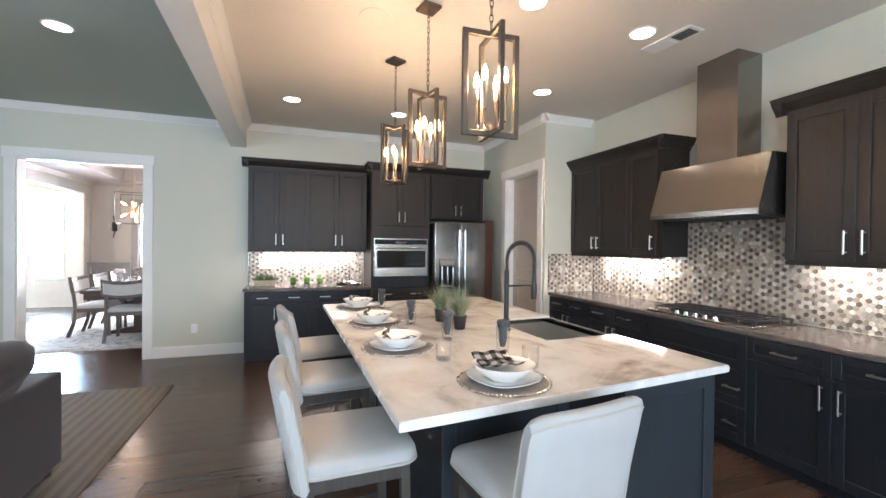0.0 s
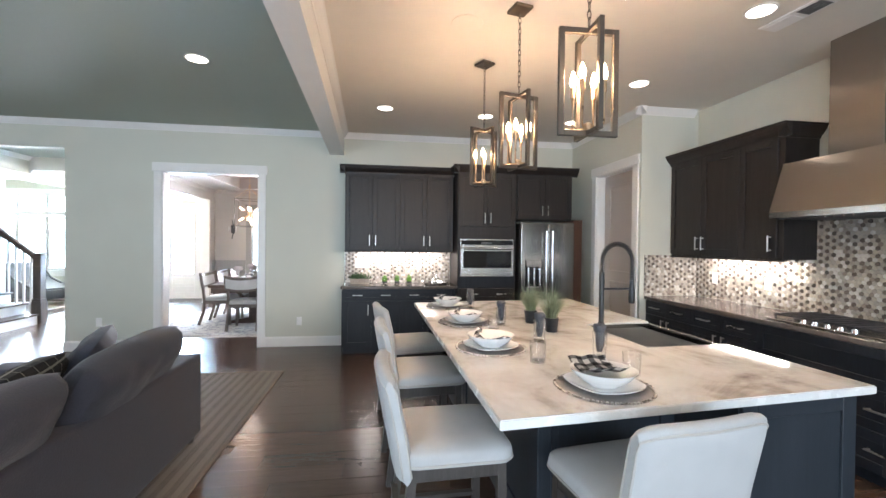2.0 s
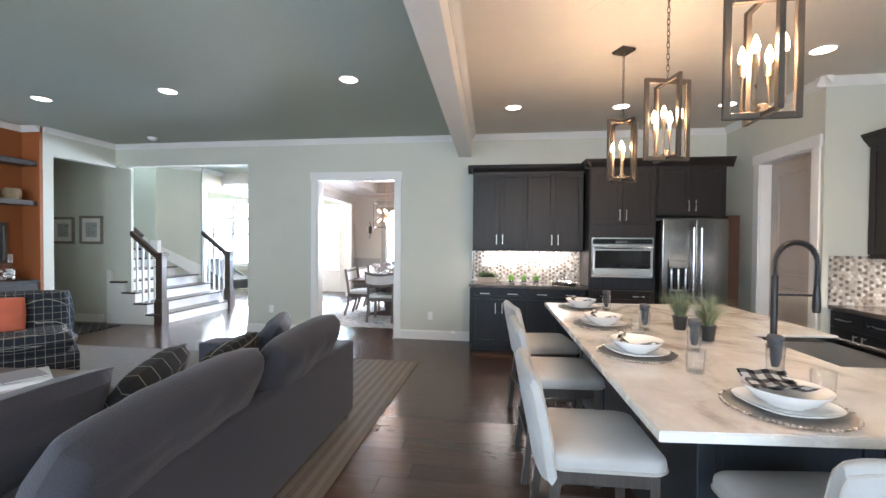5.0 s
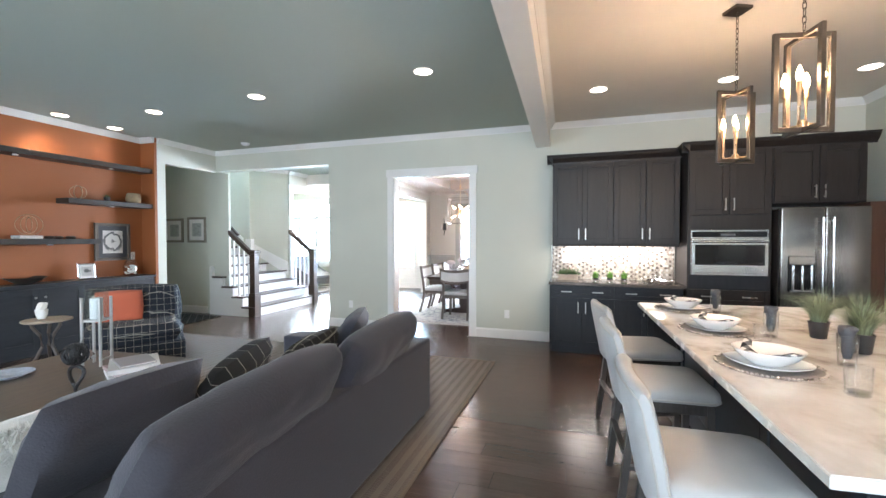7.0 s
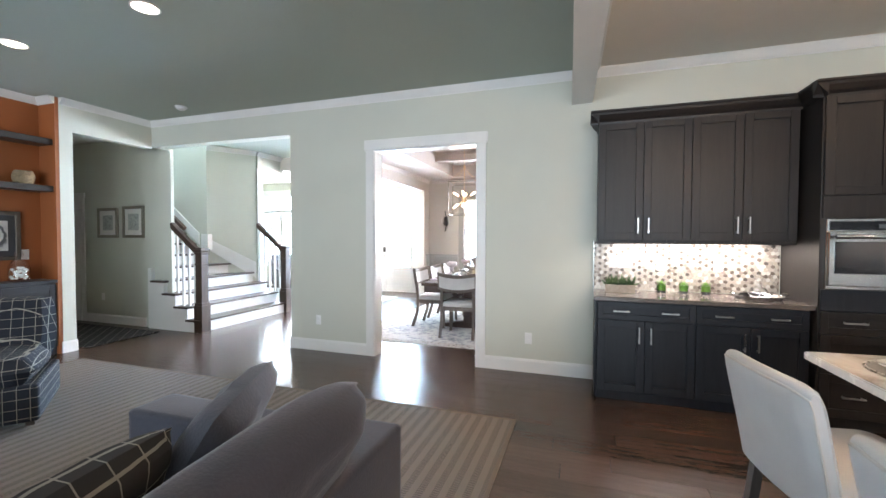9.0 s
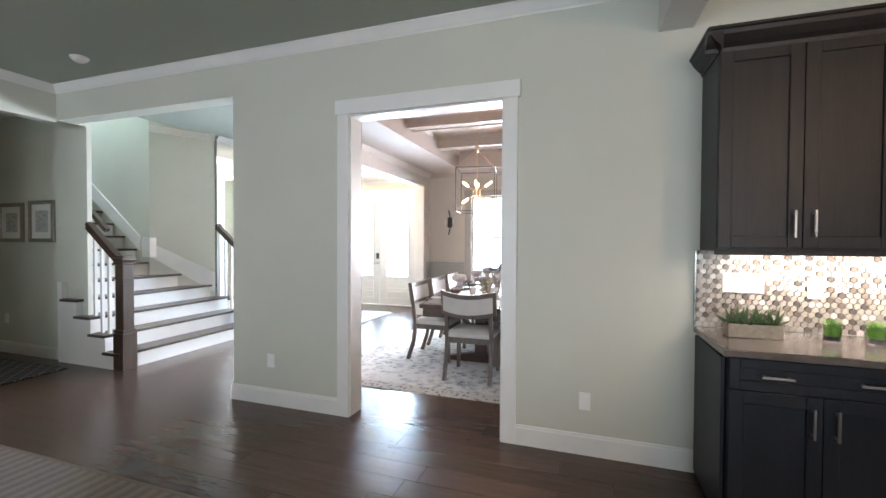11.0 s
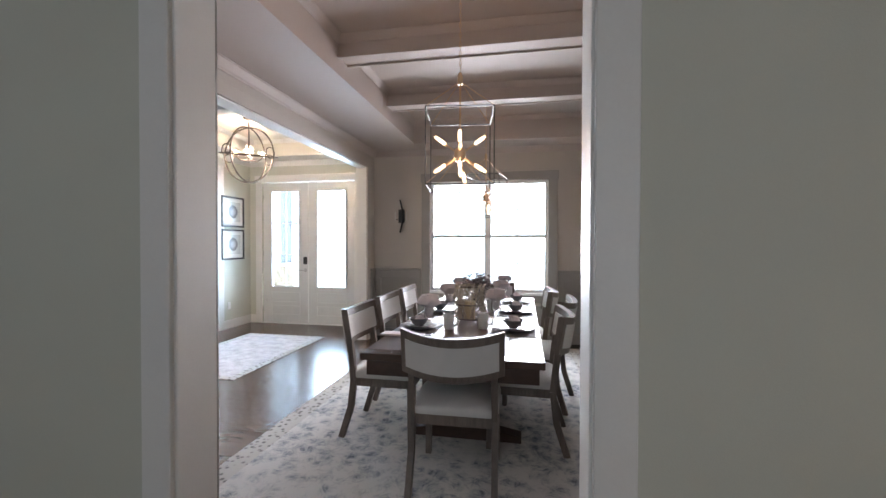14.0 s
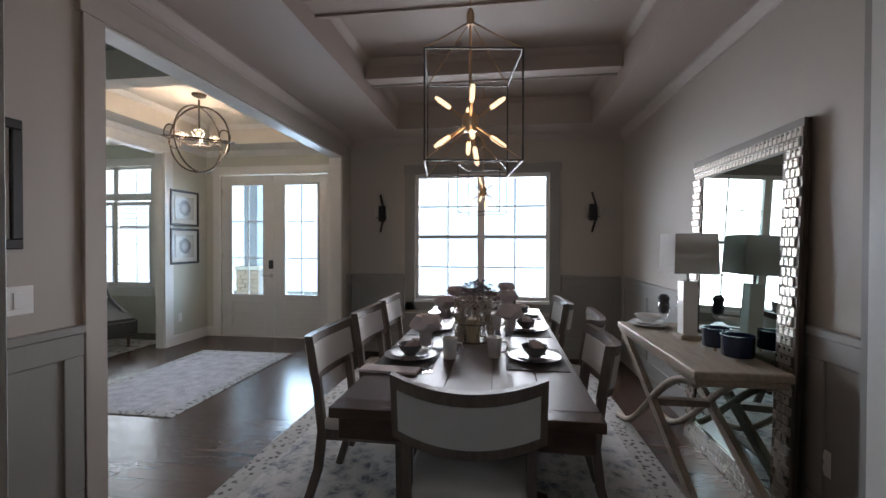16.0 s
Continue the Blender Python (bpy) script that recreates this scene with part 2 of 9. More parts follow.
def pane_glass(name, tone=(1, 1, 1), power=4.0):
    """Thin clear glass: mostly see-through, mirror-like at a slant."""
    m, nt, b = material(name)
    tr = node(nt, "ShaderNodeBsdfTransparent", Color=(*tone, 1))
    gl = node(nt, "ShaderNodeBsdfGlossy", Roughness=0.02)
    lw = node(nt, "ShaderNodeLayerWeight", Blend=0.5)
    pw = node(nt, "ShaderNodeMath")
    pw.operation, pw.inputs[1].default_value = "POWER", power
    nt.links.new(lw.outputs["Facing"], pw.inputs[0])
    fr = node(nt, "ShaderNodeMapRange")
    fr.inputs["To Min"].default_value, fr.inputs["To Max"].default_value = 0.035, 0.85
    nt.links.new(pw.outputs[0], fr.inputs["Value"])
    mx = nt.nodes.new("ShaderNodeMixShader")
    nt.links.new(fr.outputs[0], mx.inputs[0])
    nt.links.new(tr.outputs[0], mx.inputs[1])
    nt.links.new(gl.outputs[0], mx.inputs[2])
    nt.links.new(mx.outputs[0], nt.nodes["Material Output"].inputs["Surface"])
    return m


def woven(name, base, line, pitch=0.06, rough=0.9, width=0.06, accent=None):
    """Cloth with thin crossing lines, a windowpane plaid."""
    m, nt, b = material(name)
    v = coords(nt)
    sep = nt.nodes.new("ShaderNodeSeparateXYZ")
    nt.links.new(v, sep.inputs[0])
    masks = []
    for ax in ("X", "Y", "Z"):
        d = node(nt, "ShaderNodeMath"); d.operation = "DIVIDE"; d.inputs[1].default_value = pitch
        nt.links.new(sep.outputs[ax], d.inputs[0])
        f = node(nt, "ShaderNodeMath"); f.operation = "FRACT"
        nt.links.new(d.outputs[0], f.inputs[0])
        c = node(nt, "ShaderNodeMath"); c.operation = "LESS_THAN"; c.inputs[1].default_value = width
        nt.links.new(f.outputs[0], c.inputs[0])
        masks.append(c.outputs[0])
    return m, nt, b, sep, masks


WHITE_PAINT = surface("white_paint", (0.78, 0.77, 0.74), 0.42, vary=0.03, bump=0.02)
WALL = surface("greige_wall_paint", (0.585, 0.59, 0.51), 0.62, vary=0.035, scale=2.0, fine=260, bump=0.05)
WAINSCOT = surface("grey_wainscot_paint", (0.26, 0.25, 0.23), 0.5, vary=0.04, bump=0.02)
DIN_WALL = surface("taupe_wall_paint", (0.42, 0.375, 0.33), 0.62, vary=0.035, scale=2.0, fine=260, bump=0.05)
CEIL_WHITE = surface("ceiling_paint", (0.70, 0.66, 0.59), 0.75, vary=0.03, fine=200, bump=0.06)
CEIL_GREEN = surface("grey_green_ceiling_paint", (0.385, 0.43, 0.37), 0.7, vary=0.03, fine=200, bump=0.06)
ORANGE = surface("burnt_orange_wall_paint", (0.31, 0.096, 0.028), 0.6, vary=0.05, scale=2.0, fine=260, bump=0.05)
CABINET = wood("dark_stained_cabinet", (0.013, 0.0105, 0.0095), (0.025, 0.021, 0.019), 0.42, (14, 14, 1), 2.0, 0.0, 0.04)
CABINET_BASE = wood("blue_black_cabinet", (0.009, 0.0105, 0.014), (0.017, 0.020, 0.026), 0.42, (14, 14, 1), 2.0, 0.0, 0.04)
for m in (CABINET, CABINET_BASE):
    m.node_tree.nodes["Principled BSDF"].inputs["Specular IOR Level"].default_value = 0.33
# lighter copy of the base cabinet blue, with rear daylight put into the colour
ISLAND_DAYLIT = wood("daylit_blue_cabinet", (0.019, 0.024, 0.030), (0.031, 0.038, 0.047), 0.40, (14, 14, 1), 2.0, 0.0, 0.04)
RED_WOOD = wood("red_brown_stained_board", (0.050, 0.022, 0.013), (0.085, 0.038, 0.023), 0.35, (14, 14, 1), 2.0)
DARK_WOOD = wood("dark_brown_wood", (0.030, 0.018, 0.012), (0.085, 0.052, 0.034), 0.38, (10, 10, 1), 4.0)
TREAD_WOOD = wood("stained_oak_tread", (0.028, 0.017, 0.012), (0.075, 0.045, 0.03), 0.35, (10, 1, 10), 4.0)
FLOOR_WOOD = wood("dark_hardwood", (0.056, 0.033, 0.024), (0.090, 0.053, 0.039), 0.25, (1, 10, 10), 2.2, 0.16, 0.012)
FLOOR_GAP = surface("floor_gap", (0.022, 0.014, 0.010), 0.6)
TABLE_WOOD = wood("walnut_table_wood", (0.046, 0.027, 0.020), (0.070, 0.041, 0.030), 0.36, (12, 1, 12), 1.5, 0.0, 0.02)
TABLE_WOOD.node_tree.nodes["Principled BSDF"].inputs["Specular IOR Level"].default_value = 0.3
GREY_WOOD = wood("weathered_grey_wood", (0.070, 0.053, 0.043), (0.15, 0.118, 0.097), 0.5, (12, 12, 1), 4.0)
PALE_WOOD = wood("limed_pale_wood", (0.26, 0.21, 0.16), (0.46, 0.39, 0.31), 0.5, (12, 1, 12), 4.0)
STOOL_WOOD = wood("espresso_wood", (0.030, 0.024, 0.020), (0.07, 0.058, 0.05), 0.42, (10, 10, 1), 4.0)
STEEL = surface("brushed_steel", (0.31, 0.29, 0.265), 0.2, 1.0, vary=0.006, scale=1.2, fine=40, bump=0.0, stretch=(1, 1, 4), rough_vary=0.008)
brush = STEEL.node_tree.nodes.new("ShaderNodeTangent")
brush.direction_type, brush.axis = "RADIAL", "Z"
STEEL.node_tree.links.new(brush.outputs[0], STEEL.node_tree.nodes["Principled BSDF"].inputs["Tangent"])
STEEL.node_tree.nodes["Principled BSDF"].inputs["Anisotropic"].default_value = 0.75
STEEL.node_tree.nodes["Principled BSDF"].inputs["Anisotropic Rotation"].default_value = 0.0
OVEN_STEEL = surface("polished_oven_steel", (0.66, 0.64, 0.61), 0.2, 1.0, vary=0.01, bump=0.0, rough_vary=0.02)
NICKEL = surface("brushed_nickel", (0.50, 0.485, 0.46), 0.32, 1.0, vary=0.04, bump=0.0)
CHROME = surface("polished_steel", (0.85, 0.85, 0.85), 0.08, 1.0, vary=0.02, bump=0.0, rough_vary=0.03)
BRONZE = surface("dark_bronze", (0.10, 0.085, 0.07), 0.4, 0.7, vary=0.15, bump=0.03)
GOLD = surface("antique_gold", (0.55, 0.39, 0.25), 0.34, 1.0, vary=0.08, bump=0.0)
BLACK = surface("matte_black", (0.014, 0.014, 0.015), 0.42, vary=0.1, bump=0.02)
BLACK_GLASS = surface("black_glass", (0.012, 0.012, 0.014), 0.06, vary=0.02, bump=0.0, rough_vary=0.03)
CAST_IRON = surface("cast_iron", (0.03, 0.03, 0.032), 0.55, 0.2, vary=0.1, bump=0.1)
QUARTZ_DARK = surface("grey_brown_stone_worktop", (0.115, 0.10, 0.09), 0.16, vary=0.25, scale=25, fine=300, bump=0.0, rough_vary=0.05)
CERAMIC = surface("white_ceramic", (0.86, 0.85, 0.83), 0.12, vary=0.02, bump=0.0, rough_vary=0.04)
GREY_CERAMIC = surface("grey_glazed_stoneware", (0.10, 0.105, 0.11), 0.3, vary=0.1, bump=0.02)
PLASTIC_WHITE = surface("white_plastic", (0.80, 0.79, 0.77), 0.35, vary=0.02, bump=0.0)
LINEN = surface("oatmeal_linen", (0.44, 0.435, 0.425), 0.9, vary=0.07, scale=9, fine=420, bump=0.25, sheen=0.2)
CHAIR_LINEN = surface("grey_beige_linen", (0.46, 0.445, 0.425), 0.9, vary=0.07, scale=9, fine=420, bump=0.25, sheen=0.2)
PIPING = surface("linen_piping", (0.45, 0.42, 0.38), 0.9, vary=0.05, bump=0.1)
SOFA_CLOTH = surface("charcoal_violet_cloth", (0.039, 0.0365, 0.0455), 0.95, vary=0.18, scale=4, fine=110, bump=0.2, sheen=0.12)
# the pillow's own blue-grey; on the far armrest it stands for bluish light
BLUE_PILLOW_LIT_ARM = surface("blue_pillow_lit_arm_cloth", (0.040, 0.042, 0.055), 0.95, vary=0.18, scale=4, fine=110, bump=0.2, sheen=0.12)
CORAL = surface("coral_cloth", (0.58, 0.135, 0.07), 0.9, vary=0.08, fine=420, bump=0.2, sheen=0.2)
LEAF = surface("green_blades", (0.075, 0.125, 0.05), 0.6, vary=0.35, scale=30, bump=0.0)
LEAF_BRIGHT = surface("bright_green_grass", (0.12, 0.30, 0.03), 0.55, vary=0.3, scale=30, bump=0.0)
POT = surface("charcoal_pot", (0.035, 0.035, 0.037), 0.5, vary=0.1, bump=0.05)
PAPER = surface("white_paper", (0.75, 0.73, 0.69), 0.8, vary=0.05, bump=0.02)
GLASS = pane_glass("clear_glass", (0.93, 0.95, 0.95))
SMOKE_GLASS = pane_glass("drinking_glass", (0.993, 0.995, 0.995), 2.4)
CAN_GLOW = glow("recessed_lamp_glow", (1.0, 0.86, 0.70), 14.0)
BULB = glow("warm_bulb_glow", (1.0, 0.70, 0.38), 60.0)
BULB_SOFT = glow("soft_bulb_glow", (1.0, 0.74, 0.46), 12.0)
MIRROR = surface("mirror_silver", (0.56, 0.66, 0.63), 0.015, 1.0, vary=0.0, bump=0.0, rough_vary=0.0)
SILVER_TILE = surface("champagne_silver_leaf", (0.52, 0.47, 0.41), 0.3, 1.0, vary=0.15, scale=20, bump=0.05)
CERAMIC_BLUE = surface("navy_glaze", (0.012, 0.025, 0.06), 0.15, vary=0.3, scale=14, bump=0.0)
LAMP_SHADE = surface("white_lamp_shade", (0.72, 0.70, 0.67), 0.9, vary=0.02, bump=0.1)


def island_tone(m, amount):
    """Gives every loose piece of a joined mesh its own tone."""
    nt = m.node_tree
    b = nt.nodes["Principled BSDF"]
    src = b.inputs["Base Color"].links[0].from_socket
    geo = nt.nodes.new("ShaderNodeNewGeometry")
    mr = node(nt, "ShaderNodeMapRange")
    mr.inputs["To Min"].default_value, mr.inputs["To Max"].default_value = 1 - amount, 1 + amount
    nt.links.new(geo.outputs["Random Per Island"], mr.inputs["Value"])
    hsv = nt.nodes.new("ShaderNodeHueSaturation")
    nt.links.new(mr.outputs["Result"], hsv.inputs["Value"])
    nt.links.new(src, hsv.inputs["Color"])
    nt.links.new(hsv.outputs["Color"], b.inputs["Base Color"])
    return m


FLOOR_WOOD_FAR = island_tone(wood("dark_hardwood_joined", (0.056, 0.033, 0.024), (0.090, 0.053, 0.039), 0.25, (1, 10, 10), 2.2, 0.0, 0.012), 0.16)

# ---------------------------------------------------------------- the plan
H = 3.07           # ceilings of kitchen and living room
YW = 6.19          # face of the long wall
YB = 6.355         # its back, in the dining room
OP0, OP1, OPH = -3.015, -1.765, 2.44     # doorway to the dining room
ST0, ST1, STH = -6.60, -4.20, 2.71       # opening to the stairs
XR = 3.62          # kitchen's right wall
XP, YP = 2.90, 4.42                      # pantry wall and its corner
XL = -6.62         # living room's left wall line
DX0, DX1, DY1 = -4.16, -0.74, 11.08      # dining room
DH = 2.76          # low ring of the dining ceiling
FX0, FY1 = -6.66, 11.64                  # foyer
YBACK = -3.2       # wall behind the walk


def wall(name, x0, y0, z0, x1, y1, z1, mat=None, label=""):
    return setting(name, box(bm_new(), x0, y0, z0, x1, y1, z1), mat or WALL, label)


# long wall with the doorway and the opening to the stairs, cut as one outline
def wall_with_openings(name, axis, a, b, u0, u1, z1, openings, mat, label):
    """A wall between a and b on axis, from u0 to u1, with openings (from, to, sill, head)."""
    bm = bm_new()
    cuts = sorted({u0, u1, *[v for o in openings for v in o[:2]]})
    for c0, c1 in zip(cuts, cuts[1:]):
        spans, lo = [], 0.0
        for o0, o1, s, h in sorted(openings, key=lambda o: o[2]):
            if o0 <= c0 + 1e-6 and c1 <= o1 + 1e-6:
                if s > lo:
                    spans.append((lo, s))
                lo = h
        if lo < z1:
            spans.append((lo, z1))
        for s0, s1 in spans:
            if axis == "y":
                box(bm, c0, a, s0, c1, b, s1)
            else:
                box(bm, a, c0, s0, b, c1, s1)
    bmesh.ops.remove_doubles(bm, verts=bm.verts, dist=1e-5)
    seen = {}
    for f in bm.faces:
        seen.setdefault(tuple(sorted(v.index for v in f.verts)), []).append(f)
    bm.verts.index_update()
    seen = {}
    for f in bm.faces:
        seen.setdefault(tuple(sorted(v.index for v in f.verts)), []).append(f)
    twins = [f for fs in seen.values() if len(fs) > 1 for f in fs]
    bmesh.ops.delete(bm, geom=twins, context="FACES_ONLY")
    return setting(name, bm, mat, label)


wall_with_openings("wall_north", "y", YW, YB, ST0, XP + 0.9, 3.3, [(OP0, OP1, 0, OPH), (ST0, ST1, 0, STH)], WALL, "long greige painted wall with a cased doorway and a stair opening")
wall("wall_east", XR, YBACK, 0, XR + 0.15, YP + 0.12, 3.3)
wall_with_openings("wall_pantry", "x", XP, XP + 0.12, YP + 0.12, YW, 3.3, [(4.56, 5.42, 0, 2.44)], WALL, "greige wall with the pantry doorway")
wall("wall_pier", XP, YP, 0, XR + 0.15, YP + 0.12, 3.3)
wall("wall_pantry_back", XP + 0.85, YP + 0.12, 0, XP + 0.95, YW, 3.3)
# behind the walk: daylight comes through three tall windows
BACK_WINDOWS = [(-5.9, -4.3, 0.55, 2.5), (-3.6, -2.0, 0.55, 2.5), (-0.6, 2.2, 0.1, 2.5)]
wall_with_openings("wall_south", "y", YBACK - 0.15, YBACK, XL - 0.9, XR + 0.15, 3.3, BACK_WINDOWS, WALL, "greige rear wall with tall windows")
# living room's left side: recessed orange wall, white pier, hall opening
wall("wall_orange", XL - 0.42, YBACK, 0, XL - 0.30, 5.06, 3.3, ORANGE, "burnt orange painted accent wall")
wall("wall_orange_return", XL - 0.30, 5.02, 0, XL - 0.004, 5.06, 3.3, ORANGE, "burnt orange return of the alcove")
wall("wall_hall_pier", XL - 0.42, 5.06, 0, XL, 5.20, 3.3)
wall("wall_hall_header", XL - 0.12, 5.20, 2.69, XL, YW, 3.3)
wall("wall_hall_south", -9.6, 5.06, 0, XL - 0.42, 5.20, 3.3)
wall("wall_hall_north", -9.6, 6.46, 0, ST0, 6.51, 5.6)
wall("wall_hall_west", -9.72, 5.06, 0, -9.6, 6.58, 3.3)
# stair side and foyer
wall("wall_stair_east_jamb", XL, YW, STH, ST0, 6.46, 3.3)
wall("wall_stair_north", -11.2, 7.56, 0, -7.12, 7.68, 5.6)
wall("wall_stair_end", -11.32, 6.46, 0, -11.2, 7.64, 5.6)
bm = prism(bm_new(), [(-7.12, 7.56), (-6.66, 8.26), (-6.76, 8.34), (-7.22, 7.66)], "z", 0, 3.3)
setting("wall_stair_slant", bm, WALL, "slanting greige wall beside the stairs")
wall_with_openings("wall_foyer_west", "x", FX0 - 0.12, FX0, 8.30, FY1, 3.3, [(8.42, 10.82, 0, 2.62)], WALL, "greige foyer wall with a wide cased opening")
wall_with_openings("wall_foyer_north", "y", FY1, FY1 + 0.15, FX0 - 0.12, DX0 - 0.14, 3.3, [(-6.43, -4.71, 0, 2.45)], WALL, "greige foyer wall round the front doors")
wall_with_openings("wall_dining_west", "x", DX0 - 0.14, DX0, YB, FY1, 3.3, [(7.62, 10.76, 0, 2.49)], DIN_WALL, "taupe dining room wall with a wide opening")
wall_with_openings("wall_dining_north", "y", DY1, DY1 + 0.15, DX0, DX1 + 0.12, 3.3, [(-3.30, -1.60, 0.70, 2.30)], DIN_WALL, "taupe dining room wall with a double window")
wall("wall_dining_east", DX1, YB, 0, DX1 + 0.12, DY1, 3.3, DIN_WALL)
bm = box(bm_new(), DX0, YB, 0, OP0 - 0.11, YB + 0.008, 3.2)
box(bm, OP1 + 0.11, YB, 0, DX1, YB + 0.008, 3.2)
box(bm, OP0 - 0.11, YB, OPH + 0.1, OP1 + 0.11, YB + 0.008, 3.2)
setting("wall_dining_south", bm, DIN_WALL, "taupe dining room wall round the doorway")
# study beyond the foyer
wall_with_openings("wall_study_north", "y", FY1, FY1 + 0.15, -10.4, FX0 - 0.12, 3.3, [(-9.6, -7.6, 0.72, 2.62)], WALL, "greige study wall with a tall window")
wall("wall_study_west", -10.52, 8.30, 0, -10.4, FY1 + 0.15, 3.3)
wall("wall_study_south", -10.4, 8.30, 0, FX0 - 0.12, 8.42, 3.3)

# ceilings
setting("ceiling_kitchen", box(bm_new(), -0.55, YBACK, H, XR, YW, H + 0.1), CEIL_WHITE, "cream painted kitchen ceiling")
setting("ceiling_living", box(bm_new(), XL - 0.42, YBACK, H, -0.55, YW, H + 0.1), CEIL_GREEN, "grey-green painted living room ceiling")
setting("ceiling_beam", prism(bm_new(), [(-0.79, YW), (-0.60, YW), (-0.41, 0), (-0.41, YBACK), (-0.60, YBACK), (-0.60, 0)], "z", 2.75, H + 0.1), WHITE_PAINT, "white boxed ceiling beam")
setting("ceiling_pantry", box(bm_new(), XP + 0.12, YP + 0.12, H, XP + 0.85, YW, H + 0.1), CEIL_WHITE)
setting("ceiling_hall", box(bm_new(), -9.6, 5.20, 2.95, XL - 0.12, 6.46, 3.05), CEIL_WHITE)
bm = box(bm_new(), -6.82, 6.97, H - 0.02, DX0 - 0.14, 8.95, H + 0.1)
box(bm, -8.6, 6.46, H - 0.02, DX0 - 0.14, 6.97, H + 0.1)
setting("ceiling_stair_hall", bm, CEIL_GREEN, "grey-green painted stair hall ceiling")
setting("ceiling_stairwell", box(bm_new(), -11.2, 6.58, 5.5, -6.74, 8.3, 5.6), CEIL_WHITE)
setting("ceiling_study", box(bm_new(), -10.4, 8.42, 2.95, FX0 - 0.12, FY1, 3.05), CEIL_WHITE)
wall("wall_stairwell_edge", -6.82, 6.46, H + 0.1, -6.74, 8.3, 5.6)
wall("wall_stairwell_north", -7.22, 7.66, 3.3, -6.74, 7.76, 5.6)

# floor slab under the planks
setting("floor_base", box(bm_new(), -11.4, YBACK - 0.15, -0.12, XR + 0.2, 11.9, -0.012), FLOOR_GAP, "dark underfloor")

# ---------------------------------------------------------------- trim
CROWN = [(d * 0.75, h * 0.75) for d, h in ((0, -0.105), (0.010, -0.105), (0.014, -0.092), (0.030, -0.078), (0.052, -0.048), (0.070, -0.022), (0.078, -0.012), (0.090, -0.010), (0.090, 0), (0, 0))]
BASE = [(0, 0), (0.016, 0), (0.016, 0.118), (0.011, 0.128), (0.009, 0.140), (0, 0.140)]


def moulding(bm, profile, p0, p1, inward, z):
    """A profile of (distance from the wall, height) drawn along the wall from p0 to p1."""
    a = [bm.verts.new((p0[0] + inward[0] * d, p0[1] + inward[1] * d, z + h)) for d, h in profile]
    b = [bm.verts.new((p1[0] + inward[0] * d, p1[1] + inward[1] * d, z + h)) for d, h in profile]
    bm.faces.new(a)
    bm.faces.new(b)
    for k in range(len(a)):
        j = (k + 1) % len(a)
        bm.faces.new((a[k], a[j], b[j], b[k]))


def run(name, profile, z, runs, mat=WHITE_PAINT, label=""):
    bm = bm_new()
    for p0, p1, n in runs:
        moulding(bm, profile, p0, p1, n, z)
    return setting(name, bm, mat, label)


N, S, E_, W_ = (0, 1), (0, -1), (1, 0), (-1, 0)
run("crown_kitchen", CROWN, H, [((-0.60, YW), (XP, YW), S), ((XP, YW), (XP, YP - 0.09), W_), ((XP - 0.09, YP), (XP + 0.66, YP), S),
                                ((-0.41, 0.0), (-0.60, YW), (1, 0.031))], label="white crown moulding of the kitchen")
run("crown_living", CROWN, H, [((XL, YW), (-0.79, YW), S), ((XL, 5.06), (XL, YW), E_),
                               ((XL - 0.30, 5.02), (XL, 5.02), S), ((XL - 0.30, YBACK), (XL - 0.30, 5.02), E_)], label="white crown moulding of the living room")
run("baseboard_north", BASE, 0.001, [((ST1, YW), (OP0 - 0.10, YW), S), ((OP1 + 0.10, YW), (-0.56, YW), S), ((ST1, YW - 0.016), (ST1, YB), W_)], label="white baseboard")
run("baseboard_living", BASE, 0.001, [((XL, 5.046), (XL, 5.20), E_), ((XL, 5.20), (XL - 0.42, 5.20), N), ((-9.6, 6.46), (-7.15, 6.46), S)], label="white baseboard")
run("baseboard_foyer", BASE, 0.001, [((FX0, 10.92), (FX0, FY1), E_), ((FX0, FY1), (-6.54, FY1), S), ((DX0 - 0.14, YB), (DX0 - 0.14, 7.5), W_)], label="white baseboard of the foyer")
run("baseboard_dining", BASE, 0.001, [((DX0, YB + 0.01), (DX0, 7.5), E_), ((DX0, 10.88), (DX0, DY1), E_), ((DX0, DY1), (DX1, DY1), S), ((DX1, YB + 0.01), (DX1, DY1), W_)], WAINSCOT, "grey baseboard of the dining room")


def casing(name, axis, face, out, u0, u1, top, mat, w=0.10, thick=0.02, head=0.115, jamb=None):
    """Flat boards round an opening on one face of a wall, with a taller head that laps the legs."""
    bm = bm_new()
    d0, d1 = sorted((face, face + out * thick))
    e0, e1 = sorted((face, face + out * (thick + 0.006)))
    def b(u0, z0, u1, z1, a, c):
        box(bm, *((u0, a, z0, u1, c, z1) if axis == "y" else (a, u0, z0, c, u1, z1)), 0.003)
    b(u0 - w, 0.001, u0 + 0.006, top, d0, d1)
    b(u1 - 0.006, 0.001, u1 + w, top, d0, d1)
    b(u0 - w - 0.018, top - 0.003, u1 + w + 0.018, top + head, e0, e1)
    if jamb is not None:
        j0, j1 = sorted((face, jamb))
        b(u0 - 0.001, 0.001, u0 + 0.014, top, j0, j1)
        b(u1 - 0.014, 0.001, u1 + 0.001, top, j0, j1)
        b(u0, top - 0.014, u1, top + 0.001, j0, j1)
    return setting(name, bm, mat, "")


